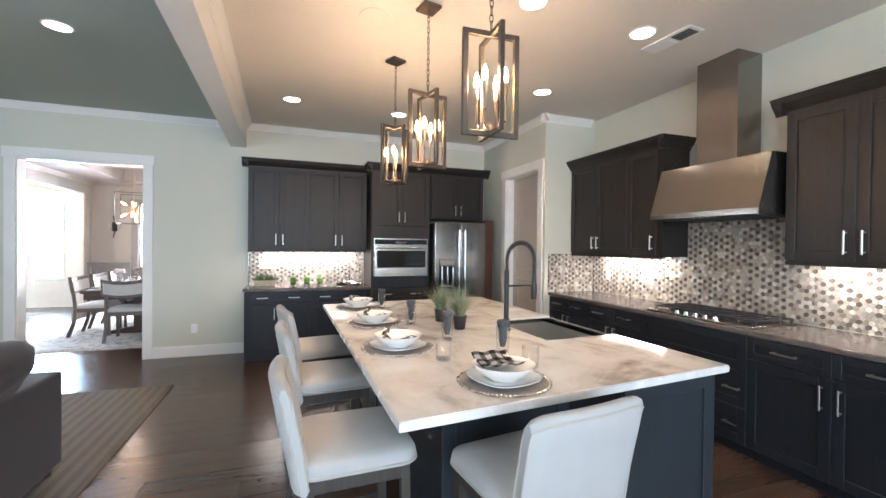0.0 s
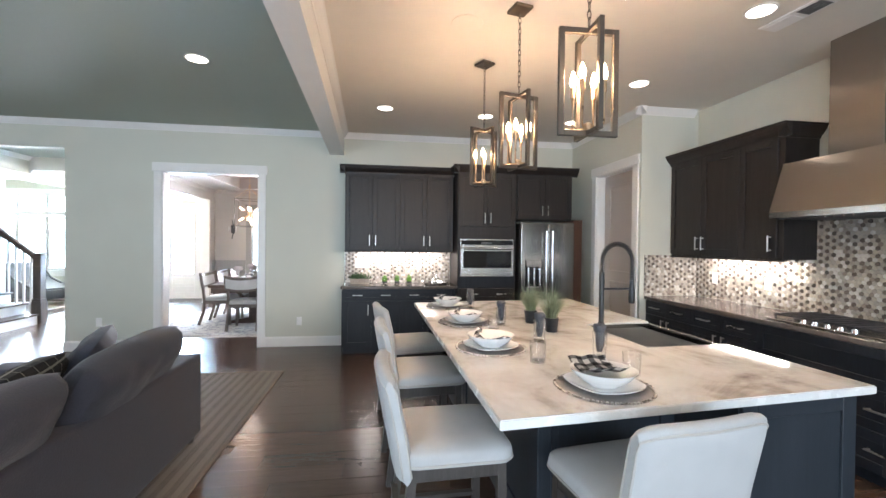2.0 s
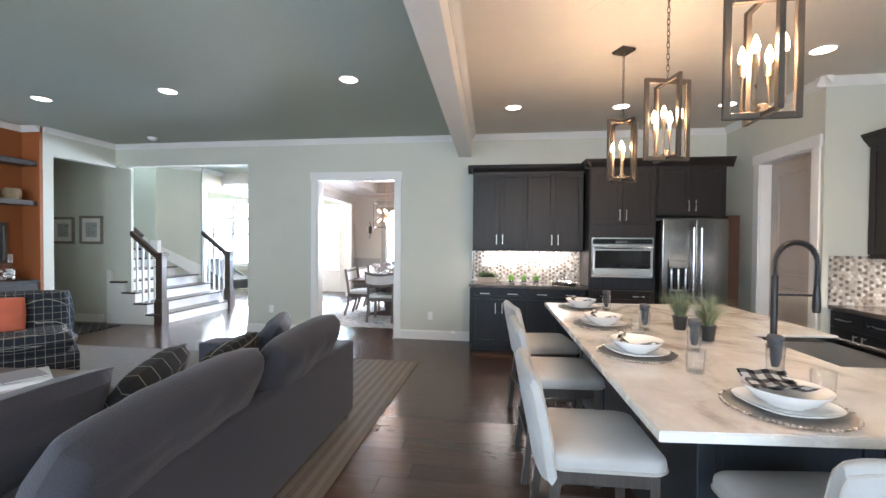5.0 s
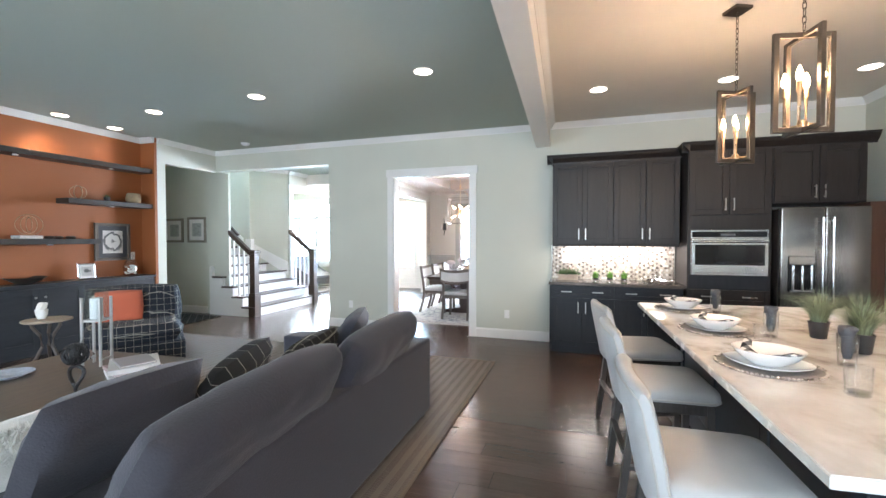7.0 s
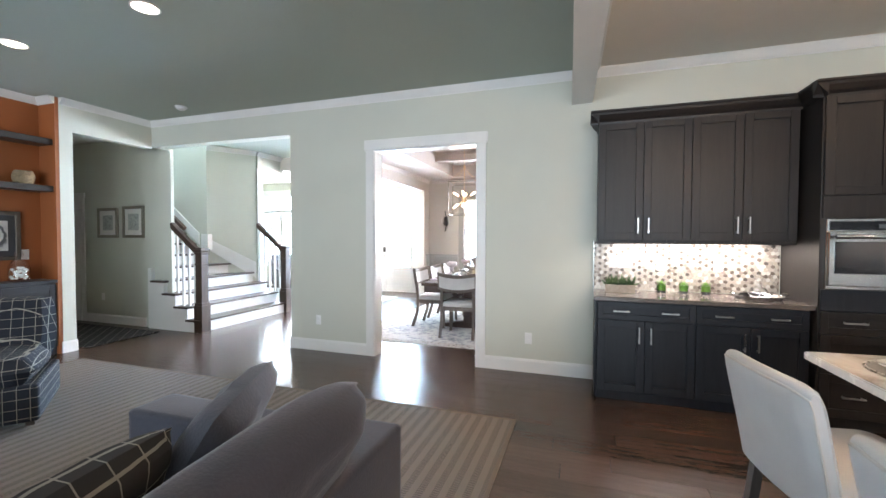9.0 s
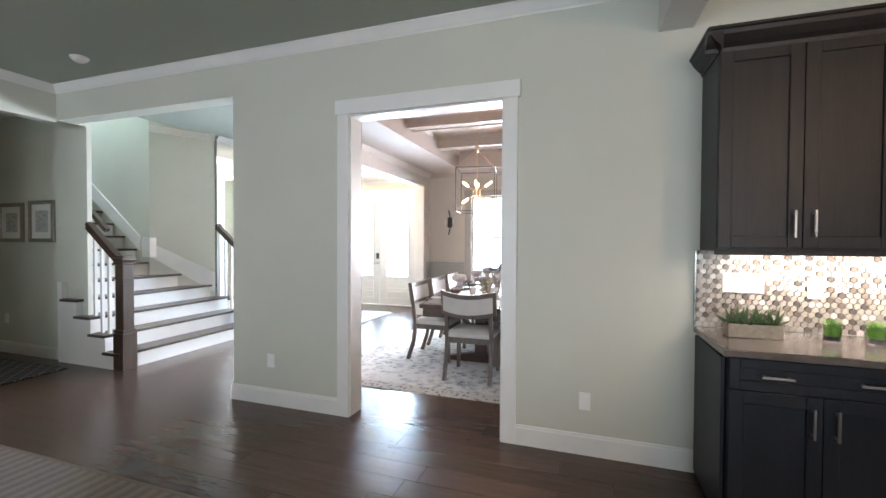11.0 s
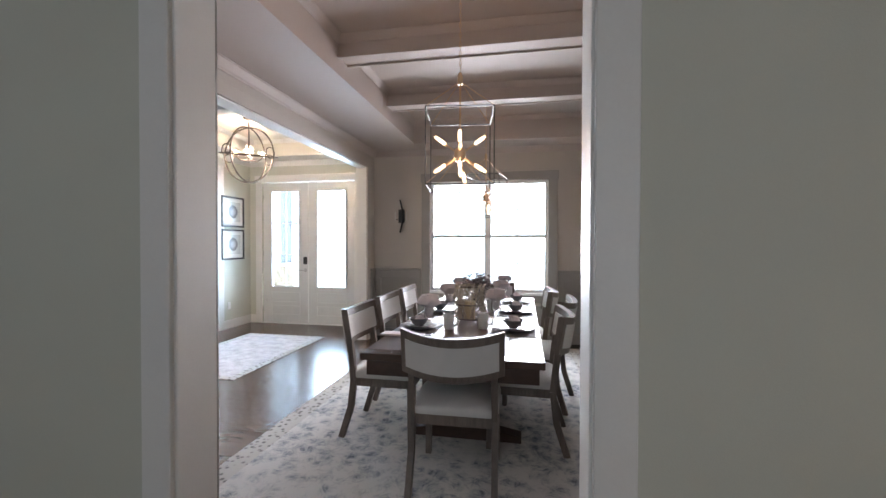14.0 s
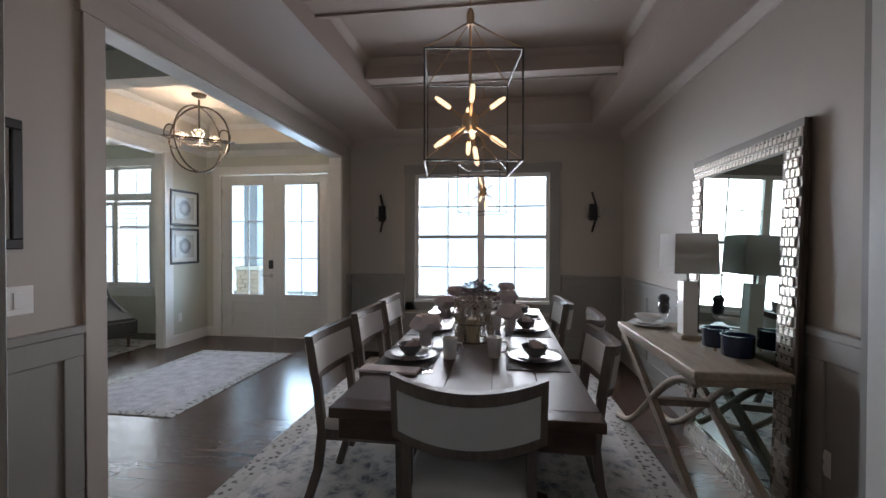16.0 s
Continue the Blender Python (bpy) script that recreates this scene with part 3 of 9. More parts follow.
casing("trim_dining_doorway", "y", YW, -1, OP0, OP1, OPH, WHITE_PAINT, jamb=YB + 0.008)
casing("trim_dining_doorway_back", "y", YB + 0.008, 1, OP0, OP1, OPH, WAINSCOT)
casing("trim_pantry_doorway", "x", XP, -1, 4.56, 5.42, 2.44, WHITE_PAINT, jamb=XP + 0.12)
casing("trim_foyer_opening", "x", DX0, 1, 7.62, 10.76, 2.49, DIN_WALL, w=0.105, head=0.105)
casing("trim_foyer_opening_back", "x", DX0 - 0.14, -1, 7.62, 10.76, 2.49, WHITE_PAINT, jamb=DX0)
casing("trim_study_opening", "x", FX0, 1, 8.42, 10.82, 2.62, WHITE_PAINT, w=0.14, jamb=FX0 - 0.12)
casing("trim_front_door", "y", FY1, -1, -6.43, -4.71, 2.45, WHITE_PAINT, w=0.11)

# wainscot of the dining room: cap, top rail and panel frames
def wainscot(name, axis, face, out, spans):
    bm = bm_new()
    def b(u0, z0, u1, z1, t, bev=0.003):
        d0, d1 = sorted((face, face + out * t))
        box(bm, *((u0, d0, z0, u1, d1, z1) if axis == "y" else (d0, u0, z0, d1, u1, z1)), bev)
    for u0, u1 in spans:
        b(u0, 0.14, u1, 0.985, 0.006, 0)
        b(u0, 0.985, u1, 1.025, 0.034, 0.006)
        b(u0, 0.88, u1, 0.983, 0.018)
        b(u0, 0.142, u1, 0.25, 0.0155)
        n = max(1, round((u1 - u0) / 0.75))
        for k in range(n + 1):
            c = u0 + 0.045 + (u1 - u0 - 0.09) * k / n
            b(c - 0.045, 0.252, c + 0.045, 0.878, 0.017)
    return setting(name, bm, WAINSCOT, "grey painted board wainscot")


wainscot("wainscot_west", "x", DX0, 1, [(YB + 0.012, 7.51), (10.87, DY1)])
wainscot("wainscot_north", "y", DY1, -1, [(DX0 + 0.02, -3.43), (-1.47, DX1 - 0.02)])
wainscot("wainscot_east", "x", DX1, -1, [(YB + 0.012, DY1 - 0.02)])
wainscot("wainscot_south", "y", YB + 0.008, 1, [(DX0 + 0.02, OP0 - 0.125), (OP1 + 0.125, DX1 - 0.02)])
bm = box(bm_new(), -3.43, DY1 - 0.018, 0.14, -1.47, DY1, 0.52, 0.003)
setting("wainscot_under_window", bm, WAINSCOT, "grey panel under the window")

# dining ceiling: low ring, coffers with beams and small crowns
T0, T1, TY0, TY1 = -3.42, -1.20, 7.17, 10.62
TH = 3.06
bm = bm_new()
for b in ((DX0, YB, T0, DY1), (T1, YB, DX1, DY1), (T0, YB, T1, TY0), (T0, TY1, T1, DY1)):
    box(bm, b[0], b[1], DH, b[2], b[3], DH + 0.06)
for b in ((T0 - 0.05, TY0, T0, TY1), (T1, TY0, T1 + 0.05, TY1), (T0 - 0.05, TY0 - 0.05, T1 + 0.05, TY0), (T0 - 0.05, TY1, T1 + 0.05, TY1 + 0.05)):
    box(bm, b[0], b[1], DH + 0.06, b[2], b[3], TH + 0.05)
box(bm, T0, TY0, TH, T1, TY1, TH + 0.05)
for yb in (8.33, 9.55):
    box(bm, T0, yb - 0.09, 2.90, T1, yb + 0.09, TH + 0.02, 0.004)
    for s in (-1, 1):
        box(bm, T0, yb + s * 0.092 - 0.012, 2.888, T1, yb + s * 0.092 + 0.012, 2.912, 0.005, 2)
COFFER = CEIL_DINING = surface("taupe_ceiling_paint", (0.42, 0.36, 0.325), 0.6, vary=0.03, fine=200, bump=0.04)
setting("ceiling_dining", bm, CEIL_DINING, "coffered taupe dining ceiling with crossing beams")
small = [(d * 0.7, h * 0.7) for d, h in CROWN]
runs = []
for y0, y1 in ((TY0, 8.24), (8.42, 9.46), (9.64, TY1)):
    runs += [((T0, y0), (T0, y1), E_), ((T1, y0), (T1, y1), W_), ((T0, y0), (T1, y0), N), ((T0, y1), (T1, y1), S)]
run("crown_coffers", small, TH, runs, CEIL_DINING, "small crown moulding in the coffers")
run("crown_dining", CROWN, DH, [((DX0, YB), (DX0, DY1), E_), ((DX1, YB), (DX1, DY1), W_), ((DX0, DY1), (DX1, DY1), S), ((DX0, YB + 0.01), (DX1, YB + 0.01), N)], CEIL_DINING, "crown moulding of the dining room")

# foyer tray ceiling
FT0, FT1, FY0, FYT = -6.28, -4.72, 9.15, 11.20
bm = bm_new()
FH = 2.80
for b in ((FX0, 8.95, FT0, FY1), (FT1, 8.95, DX0 - 0.14, FY1), (FT0, 8.95, FT1, FY0), (FT0, FYT, FT1, FY1)):
    box(bm, b[0], b[1], FH, b[2], b[3], FH + 0.30)
box(bm, FT0, FY0, 3.06, FT1, FYT, 3.12)
setting("ceiling_foyer", bm, CEIL_WHITE, "cream tray ceiling of the foyer")
run("crown_foyer_tray", small, 3.06, [((FT0, FY0), (FT0, FYT), E_), ((FT1, FY0), (FT1, FYT), W_), ((FT0, FYT), (FT1, FYT), S), ((FT0, FY0), (FT1, FY0), N)], label="white moulding in the tray ceiling")
run("crown_foyer", CROWN, FH, [((FX0, 8.95), (FX0, FY1), E_), ((FX0, FY1), (DX0 - 0.14, FY1), S), ((DX0 - 0.14, 8.95), (DX0 - 0.14, FY1), W_)], label="white crown moulding of the foyer")
run("crown_stair_hall", CROWN, H - 0.02, [((-7.12, 7.56), (-6.66, 8.26), (0.836, -0.549)), ((FX0, 8.28), (FX0, 8.95), E_)], label="white crown moulding")

# ---------------------------------------------------------------- kitchen
def face_box(bm, axis, f, u0, z0, u1, z1, d0, d1, bev=0.0):
    """A block on a front that stands at f and looks towards the lower end of axis; d counts inward."""
    if axis == "y":
        box(bm, u0, f + d0, z0, u1, f + d1, z1, bev)
    else:
        box(bm, f + d0, u0, z0, f + d1, u1, z1, bev)
    return bm


def shaker(parent, axis, f, u0, u1, z0, z1, mat, name="door", stile=0.062):
    bm = bm_new()
    g = 0.0016
    u0, u1, z0, z1 = u0 + g, u1 - g, z0 + g, z1 - g
    s = min(stile, (z1 - z0) * 0.3)
    face_box(bm, axis, f, u0 + s, z0 + s, u1 - s, z1 - s, -0.008, 0)
    door = part(name, bm, mat, parent)
    for a in (u0, u1 - s):
        part("stile", face_box(bm_new(), axis, f, a, z0, a + s, z1, -0.02, 0, 0.002), mat, door)
    for c in (z0, z1 - s):
        part("rail", face_box(bm_new(), axis, f, u0 + s, c, u1 - s, c + s, -0.02, 0, 0.002), mat, door)
    return door


def pull(parent, axis, f, u, z, length, upright):
    """A square bar pull on two posts."""
    bm = bm_new()
    h = length / 2
    if upright:
        face_box(bm, axis, f, u - 0.006, z - h, u + 0.006, z + h, -0.056, -0.046, 0.002)
        for s in (-1, 1):
            face_box(bm, axis, f, u - 0.005, z + s * (h - 0.014) - 0.005, u + 0.005, z + s * (h - 0.014) + 0.005, -0.047, -0.018)
    else:
        face_box(bm, axis, f, u - h, z - 0.006, u + h, z + 0.006, -0.056, -0.046, 0.002)
        for s in (-1, 1):
            face_box(bm, axis, f, u + s * (h - 0.014) - 0.005, z - 0.005, u + s * (h - 0.014) + 0.005, z + 0.005, -0.047, -0.018)
    return part("handle", bm, NICKEL, parent, "brushed nickel bar handle")


def cabinet(name, axis, f, back, u0, u1, z0, z1, mat, fronts, label, group, kick=0.0):
    """fronts: (u0, u1, z0, z1, kind, list of pulls (u, z, length, upright))."""
    at = ((u0 + u1) / 2, (f + back) / 2, z0) if axis == "y" else ((f + back) / 2, (u0 + u1) / 2, z0)
    t = thing(name, (0, 0, 0), label, "cabinet", group)
    bm = face_box(bm_new(), axis, f, u0, z0 + kick, u1, z1, 0.0, back - f)
    if kick:
        face_box(bm, axis, f, u0, z0, u1, z0 + kick, 0.07, back - f)
    part("body", bm, mat, t)
    for a, b, c, d, kind, pulls in fronts:
        door = shaker(t, axis, f, a, b, c, d, mat, kind)
        for p in pulls:
            pull(door, axis, f, *p)
    return t


# back run
G = "cabinets of the back run"
for u0, u1 in ((-0.545, 0.205), (0.205, 0.955)):
    m = (u0 + u1) / 2
    cabinet("base_cabinet", "y", 5.63, YW - 0.005, u0, u1, 0, 0.875, CABINET_BASE, [
        (u0, u1, 0.72, 0.872, "drawer", [(u0 + 0.19, 0.796, 0.13, False), (u1 - 0.19, 0.796, 0.13, False)]),
        (u0, m, 0.105, 0.717, "door", [(m - 0.045, 0.60, 0.14, True)]),
        (m, u1, 0.105, 0.717, "door", [(m + 0.045, 0.60, 0.14, True)])],
        "blue-black base cabinet with a drawer over two shaker doors", G, 0.1)
    cabinet("wall_cabinet", "y", 5.86, YW - 0.005, u0, u1, 1.385, 2.46, CABINET, [
        (u0, m, 1.40, 2.45, "door", [(m - 0.042, 1.525, 0.14, True)]),
        (m, u1, 1.40, 2.45, "door", [(m + 0.042, 1.525, 0.14, True)])],
        "dark-stained wall cabinet with two shaker doors", G)
bm = bm_new()
face_box(bm, "x", -0.565, 5.66, 0.02, YW - 0.01, 0.86, 0, 0.018, 0.002)
bm2 = whole("end_panel", bm, CABINET_BASE, "blue-black side panel at the end of the base cabinets", "panel")
CAB_CROWN = [(0, -0.02), (0.006, -0.02), (0.010, 0.0), (0.030, 0.02), (0.055, 0.055), (0.062, 0.075), (0.072, 0.08), (0.072, 0.095), (0, 0.095)]


def cab_crown(name, runs, z):
    bm = bm_new()
    for p0, p1, n in runs:
        moulding(bm, CAB_CROWN, p0, p1, n, z)
    return whole(name, bm, CABINET, "dark-stained flared moulding on top of the wall cabinets", "moulding")


cab_crown("moulding_strip", [((-0.615, 5.845), (0.97, 5.845), S), ((-0.545, 5.785), (-0.545, YW), W_)], 2.46)
whole("light_rail", box(bm_new(), -0.55, 5.845, 1.365, 0.955, 5.875, 1.388, 0.003), CABINET, "dark wooden light rail under the wall cabinets", "moulding")
whole("worktop", box(bm_new(), -0.575, 5.585, 0.878, 0.975, YW - 0.014, 0.915, 0.004), QUARTZ_DARK, "grey-brown polished stone worktop on the base cabinets", "worktop")
# oven tower and cabinet over the fridge
t = cabinet("oven_cabinet", "y", 5.56, YW - 0.005, 0.975, 1.785, 0, 2.46, CABINET, [
    (0.985, 1.38, 1.73, 2.45, "door", [(1.38 - 0.04, 1.845, 0.14, True)]),
    (1.38, 1.775, 1.73, 2.45, "door", [(1.38 + 0.04, 1.845, 0.14, True)]),
    (0.985, 1.775, 0.72, 0.885, "drawer", [(1.18, 0.81, 0.14, False), (1.58, 0.81, 0.14, False)]),
    (0.985, 1.775, 0.43, 0.717, "drawer", [(1.18, 0.57, 0.14, False), (1.58, 0.57, 0.14, False)]),
    (0.985, 1.775, 0.11, 0.427, "drawer", [(1.18, 0.27, 0.14, False), (1.58, 0.27, 0.14, False)])],
    "tall dark-stained cabinet round the built-in oven", G, 0.1)
part("filler", face_box(bm_new(), "y", 5.56, 0.985, 1.565, 1.775, 1.725, -0.014, 0, 0.002), CABINET, t)
part("filler", face_box(bm_new(), "y", 5.56, 0.985, 0.89, 1.775, 1.045, -0.014, 0, 0.002), CABINET_BASE, t)
cabinet("fridge_cabinet", "y", 5.56, YW - 0.005, 1.79, 2.60, 1.84, 2.46, CABINET, [
    (1.80, 2.195, 1.85, 2.45, "door", [(2.195 - 0.04, 1.96, 0.14, True)]),
    (2.195, 2.59, 1.85, 2.45, "door", [(2.195 + 0.04, 1.96, 0.14, True)])],
    "dark-stained cabinet over the refrigerator", G)
cab_crown("moulding_strip", [((0.905, 5.545), (2.67, 5.545), S), ((0.975, 5.485), (0.975, 5.86), W_)], 2.46)
whole("side_board", box(bm_new(), 2.572, 5.44, 0, 2.70, YW - 0.005, 1.835, 0.002), RED_WOOD, "red-brown stained tall board beside the refrigerator", "board")

# wall oven
oven = thing("wall_oven", (0, 0, 0), "stainless steel wall oven with a black glass window", "oven")
part("body", box(bm_new(), 1.005, 5.538, 1.05, 1.755, 5.60, 1.56, 0.003), OVEN_STEEL, oven)
part("control_panel", box(bm_new(), 1.02, 5.530, 1.478, 1.74, 5.537, 1.542, 0.002), BLACK_GLASS, oven, "black glass control panel")
part("display", box(bm_new(), 1.30, 5.527, 1.49, 1.44, 5.5295, 1.518), GREY_CERAMIC, oven, "grey display")
part("door", box(bm_new(), 1.01, 5.515, 1.075, 1.75, 5.537, 1.470, 0.006), OVEN_STEEL, oven)
part("window", box(bm_new(), 1.045, 5.511, 1.165, 1.715, 5.5145, 1.395, 0.003), BLACK_GLASS, oven, "black glass oven window")
bm = tube(bm_new(), [(1.03, 5.465, 1.430), (1.73, 5.465, 1.430)], 0.015, 10)
for x in (1.06, 1.70):
    tube(bm, [(x, 5.465, 1.425), (x, 5.516, 1.425)], 0.009, 8)
part("handle", bm, CHROME, oven, "polished bar handle", True)

# refrigerator
fr = thing("refrigerator", (0, 0, 0), "stainless steel french-door refrigerator with a water dispenser", "refrigerator")
part("body", box(bm_new(), 1.815, 5.47, 0.02, 2.56, YW - 0.03, 1.775, 0.004), BLACK, fr, "black refrigerator body")
for x0, x1 in ((1.812, 2.186), (2.192, 2.565)):
    d = part("door", box(bm_new(), x0, 5.395, 0.72, x1, 5.465, 1.79, 0.012, 3), STEEL, fr, "", True)
    hx = x1 - 0.04 if x0 < 2 else x0 + 0.04
    bm = tube(bm_new(), [(hx, 5.335, 0.80), (hx, 5.335, 1.68)], 0.012, 10)
    for z in (0.84, 1.64):
        tube(bm, [(hx, 5.335, z), (hx, 5.396, z)], 0.009, 8)
    part("handle", bm, CHROME, d, "polished bar handle", True)
dz = part("drawer", box(bm_new(), 1.812, 5.395, 0.08, 2.565, 5.465, 0.712, 0.012, 3), STEEL, fr, "", True)
bm = tube(bm_new(), [(1.88, 5.335, 0.64), (2.50, 5.335, 0.64)], 0.012, 10)
for x in (1.92, 2.46):
    tube(bm, [(x, 5.335, 0.64), (x, 5.396, 0.64)], 0.009, 8)
part("handle", bm, CHROME, dz, "polished bar handle", True)
dp = part("dispenser", box(bm_new(), 1.875, 5.388, 0.90, 2.105, 5.3945, 1.28, 0.004), BLACK_GLASS, fr, "black glass water dispenser")
part("dispenser_panel", box(bm_new(), 1.880, 5.376, 1.19, 2.100, 5.3875, 1.275, 0.003), STEEL, dp)
for x in (1.91, 1.99, 2.07):
    part("dispenser_paddle", tube(bm_new(), [(x, 5.372, 0.93), (x, 5.372, 1.18)], 0.014, 10), CHROME, dp, "", True)
part("drip_tray", box(bm_new(), 1.885, 5.366, 0.905, 2.095, 5.3875, 0.925, 0.003), CHROME, dp)

# right run along the east wall
G = "cabinets of the cooking run"
XF = 2.99
def pulls_top(u0, u1):
    return [((u0 + u1) / 2, 0.80, 0.15, False)]
for u0, u1 in ((3.70, 4.405), (2.97, 3.70)):
    m = (u0 + u1) / 2
    cabinet("base_cabinet", "x", XF, XR - 0.005, u0, u1, 0, 0.875, CABINET_BASE, [
        (u0, m, 0.72, 0.872, "drawer", pulls_top(u0, m)), (m, u1, 0.72, 0.872, "drawer", pulls_top(m, u1)),
        (u0, m, 0.105, 0.717, "door", [(m - 0.045, 0.62, 0.14, True)]), (m, u1, 0.105, 0.717, "door", [(m + 0.045, 0.62, 0.14, True)])],
        "blue-black base cabinet with drawers over two shaker doors", G, 0.1)
cabinet("base_cabinet", "x", XF, XR - 0.005, 2.03, 2.97, 0, 0.875, CABINET_BASE, [
    (2.03, 2.97, 0.62, 0.872, "drawer", []), (2.03, 2.97, 0.36, 0.617, "drawer", [(2.12, 0.49, 0.12, False)]), (2.03, 2.97, 0.105, 0.357, "drawer", [(2.12, 0.24, 0.12, False)])],
    "blue-black drawer cabinet under the cooktop", G, 0.1)
for u0, u1 in ((1.06, 2.03), (0.09, 1.06), (-0.88, 0.09)):
    m = (u0 + u1) / 2
    cabinet("base_cabinet", "x", XF, XR - 0.005, u0, u1, 0, 0.875, CABINET_BASE, [
        (u0, m, 0.72, 0.872, "drawer", pulls_top(u0, m)), (m, u1, 0.72, 0.872, "drawer", pulls_top(m, u1)),
        (u0, m, 0.105, 0.717, "door", [(m - 0.045, 0.60, 0.15, True)]), (m, u1, 0.105, 0.717, "door", [(m + 0.045, 0.60, 0.15, True)])],
        "blue-black base cabinet with drawers over two shaker doors", G, 0.1)
whole("worktop", box(bm_new(), 2.955, -0.90, 0.878, XR - 0.014, YP - 0.004, 0.915, 0.004), QUARTZ_DARK, "grey-brown polished stone worktop of the cooking run", "worktop")
XU = 3.285
cabinet("wall_cabinet", "x", XU, XR - 0.005, 3.475, 4.40, 1.385, 2.43, CABINET, [
    (3.475, 3.94, 1.40, 2.42, "door", [(3.94 - 0.04, 1.52, 0.14, True)]), (3.94, 4.40, 1.40, 2.42, "door", [(3.94 + 0.04, 1.52, 0.14, True)])],
    "dark-stained wall cabinet with two shaker doors", G)
cabinet("wall_cabinet", "x", XU, XR - 0.005, 3.04, 3.475, 1.385, 2.43, CABINET, [
    (3.09, 3.475, 1.40, 2.42, "door", [(3.09 + 0.05, 1.52, 0.14, True)])],
    "dark-stained wall cabinet with one shaker door beside the hood", G)
for u0, u1 in ((1.20, 1.985), (0.41, 1.195), (-0.38, 0.405)):
    m = (u0 + u1) / 2
    cabinet("wall_cabinet", "x", XU, XR - 0.005, u0, u1, 1.385, 2.43, CABINET, [
        (u0, m, 1.40, 2.42, "door", [(m - 0.045, 1.52, 0.15, True)]), (m, u1, 1.40, 2.42, "door", [(m + 0.045, 1.52, 0.15, True)])],
        "dark-stained wall cabinet with two shaker doors", G)
cab_crown("moulding_strip", [((XU - 0.015, 2.97), (XU - 0.015, YP), W_), ((XU - 0.075, 3.04), (XR, 3.04), S)], 2.43)
cab_crown("moulding_strip", [((XU - 0.015, -0.38), (XU - 0.015, 2.057), W_), ((XU - 0.075, 1.985), (XR, 1.985), N)], 2.43)
whole("light_rail", box(bm_new(), XU - 0.015, 3.04, 1.365, XU + 0.015, 4.40, 1.388, 0.003), CABINET, "dark wooden light rail under the wall cabinets", "moulding")
whole("light_rail", box(bm_new(), XU - 0.015, -0.38, 1.365, XU + 0.015, 1.985, 1.388, 0.003), CABINET, "dark wooden light rail under the wall cabinets", "moulding")
strip_light("undercabinet_light", (0.23, 6.07, 1.372), (0.23, 6.10, 0), 1.2, 0.04, 20)
strip_light("undercabinet_light", (3.50, 3.66, 1.372), (3.53, 3.66, 0), 0.95, 0.04, 16)
strip_light("undercabinet_light", (3.50, 1.0, 1.372), (3.53, 1.0, 0), 1.9, 0.04, 23)

# range hood
hood = thing("range_hood", (0, 0, 0), "brushed stainless steel chimney range hood over the cooktop", "range hood")
bm = prism(bm_new(), [(XR - 0.005, 1.72), (3.05, 1.72), (3.05, 1.765), (3.175, 2.165), (XR - 0.005, 2.165)], "y", 2.02, 2.955)
part("canopy", bm, STEEL, hood)
part("chimney", box(bm_new(), 3.335, 2.385, 2.16, XR - 0.004, 2.745, H - 0.002, 0.003), STEEL, hood)
part("filter", box(bm_new(), 3.09, 2.06, 1.712, 3.55, 2.915, 1.722), CAST_IRON, hood, "dark grease filter")
for k in range(4):
    part("knob", lathe(bm_new(), [(0, 0), (0.008, 0), (0.008, 0.012), (0, 0.012)], 12, (3.062, 2.35 + 0.06 * k, 1.706)), CHROME, hood)

# gas cooktop
ck = thing("gas_cooktop", (0, 0, 0), "stainless gas cooktop with black cast-iron grates", "cooktop")
part("tray", box(bm_new(), 3.02, 2.04, 0.916, 3.53, 2.95, 0.928, 0.004), STEEL, ck)
for y0, y1 in ((2.06, 2.345), (2.352, 2.637), (2.644, 2.93)):
    bm = bm_new()
    for xx in (3.10, 3.30, 3.50):
        box(bm, xx - 0.006, y0, 0.950, xx + 0.006, y1, 0.962)
    for k in range(5):
        yy = y0 + 0.006 + (y1 - y0 - 0.012) * k / 4
        box(bm, 3.10, yy - 0.005, 0.951, 3.50, yy + 0.005, 0.9635)
    for xx in (3.10, 3.50):
        for yy in (y0 + 0.006, y1 - 0.006):
            box(bm, xx - 0.007, yy - 0.007, 0.928, xx + 0.007, yy + 0.007, 0.955)
    part("grate", bm, CAST_IRON, ck)
for xx, yy, r in ((3.20, 2.20, 0.035), (3.42, 2.20, 0.045), (3.30, 2.495, 0.055), (3.20, 2.79, 0.045), (3.42, 2.79, 0.035)):
    part("burner", lathe(bm_new(), [(0, 0.9285), (r + 0.012, 0.9285), (r + 0.012, 0.936), (r, 0.938), (r, 0.945), (0, 0.946)], 16, (xx, yy, 0)), CAST_IRON, ck)
for k in range(5):
    part("knob", lathe(bm_new(), [(0, 0.9285), (0.021, 0.9285), (0.017, 0.953), (0, 0.954)], 14, (3.053, 2.24 + 0.085 * k + 0.08, 0)), CHROME, ck, "", True)

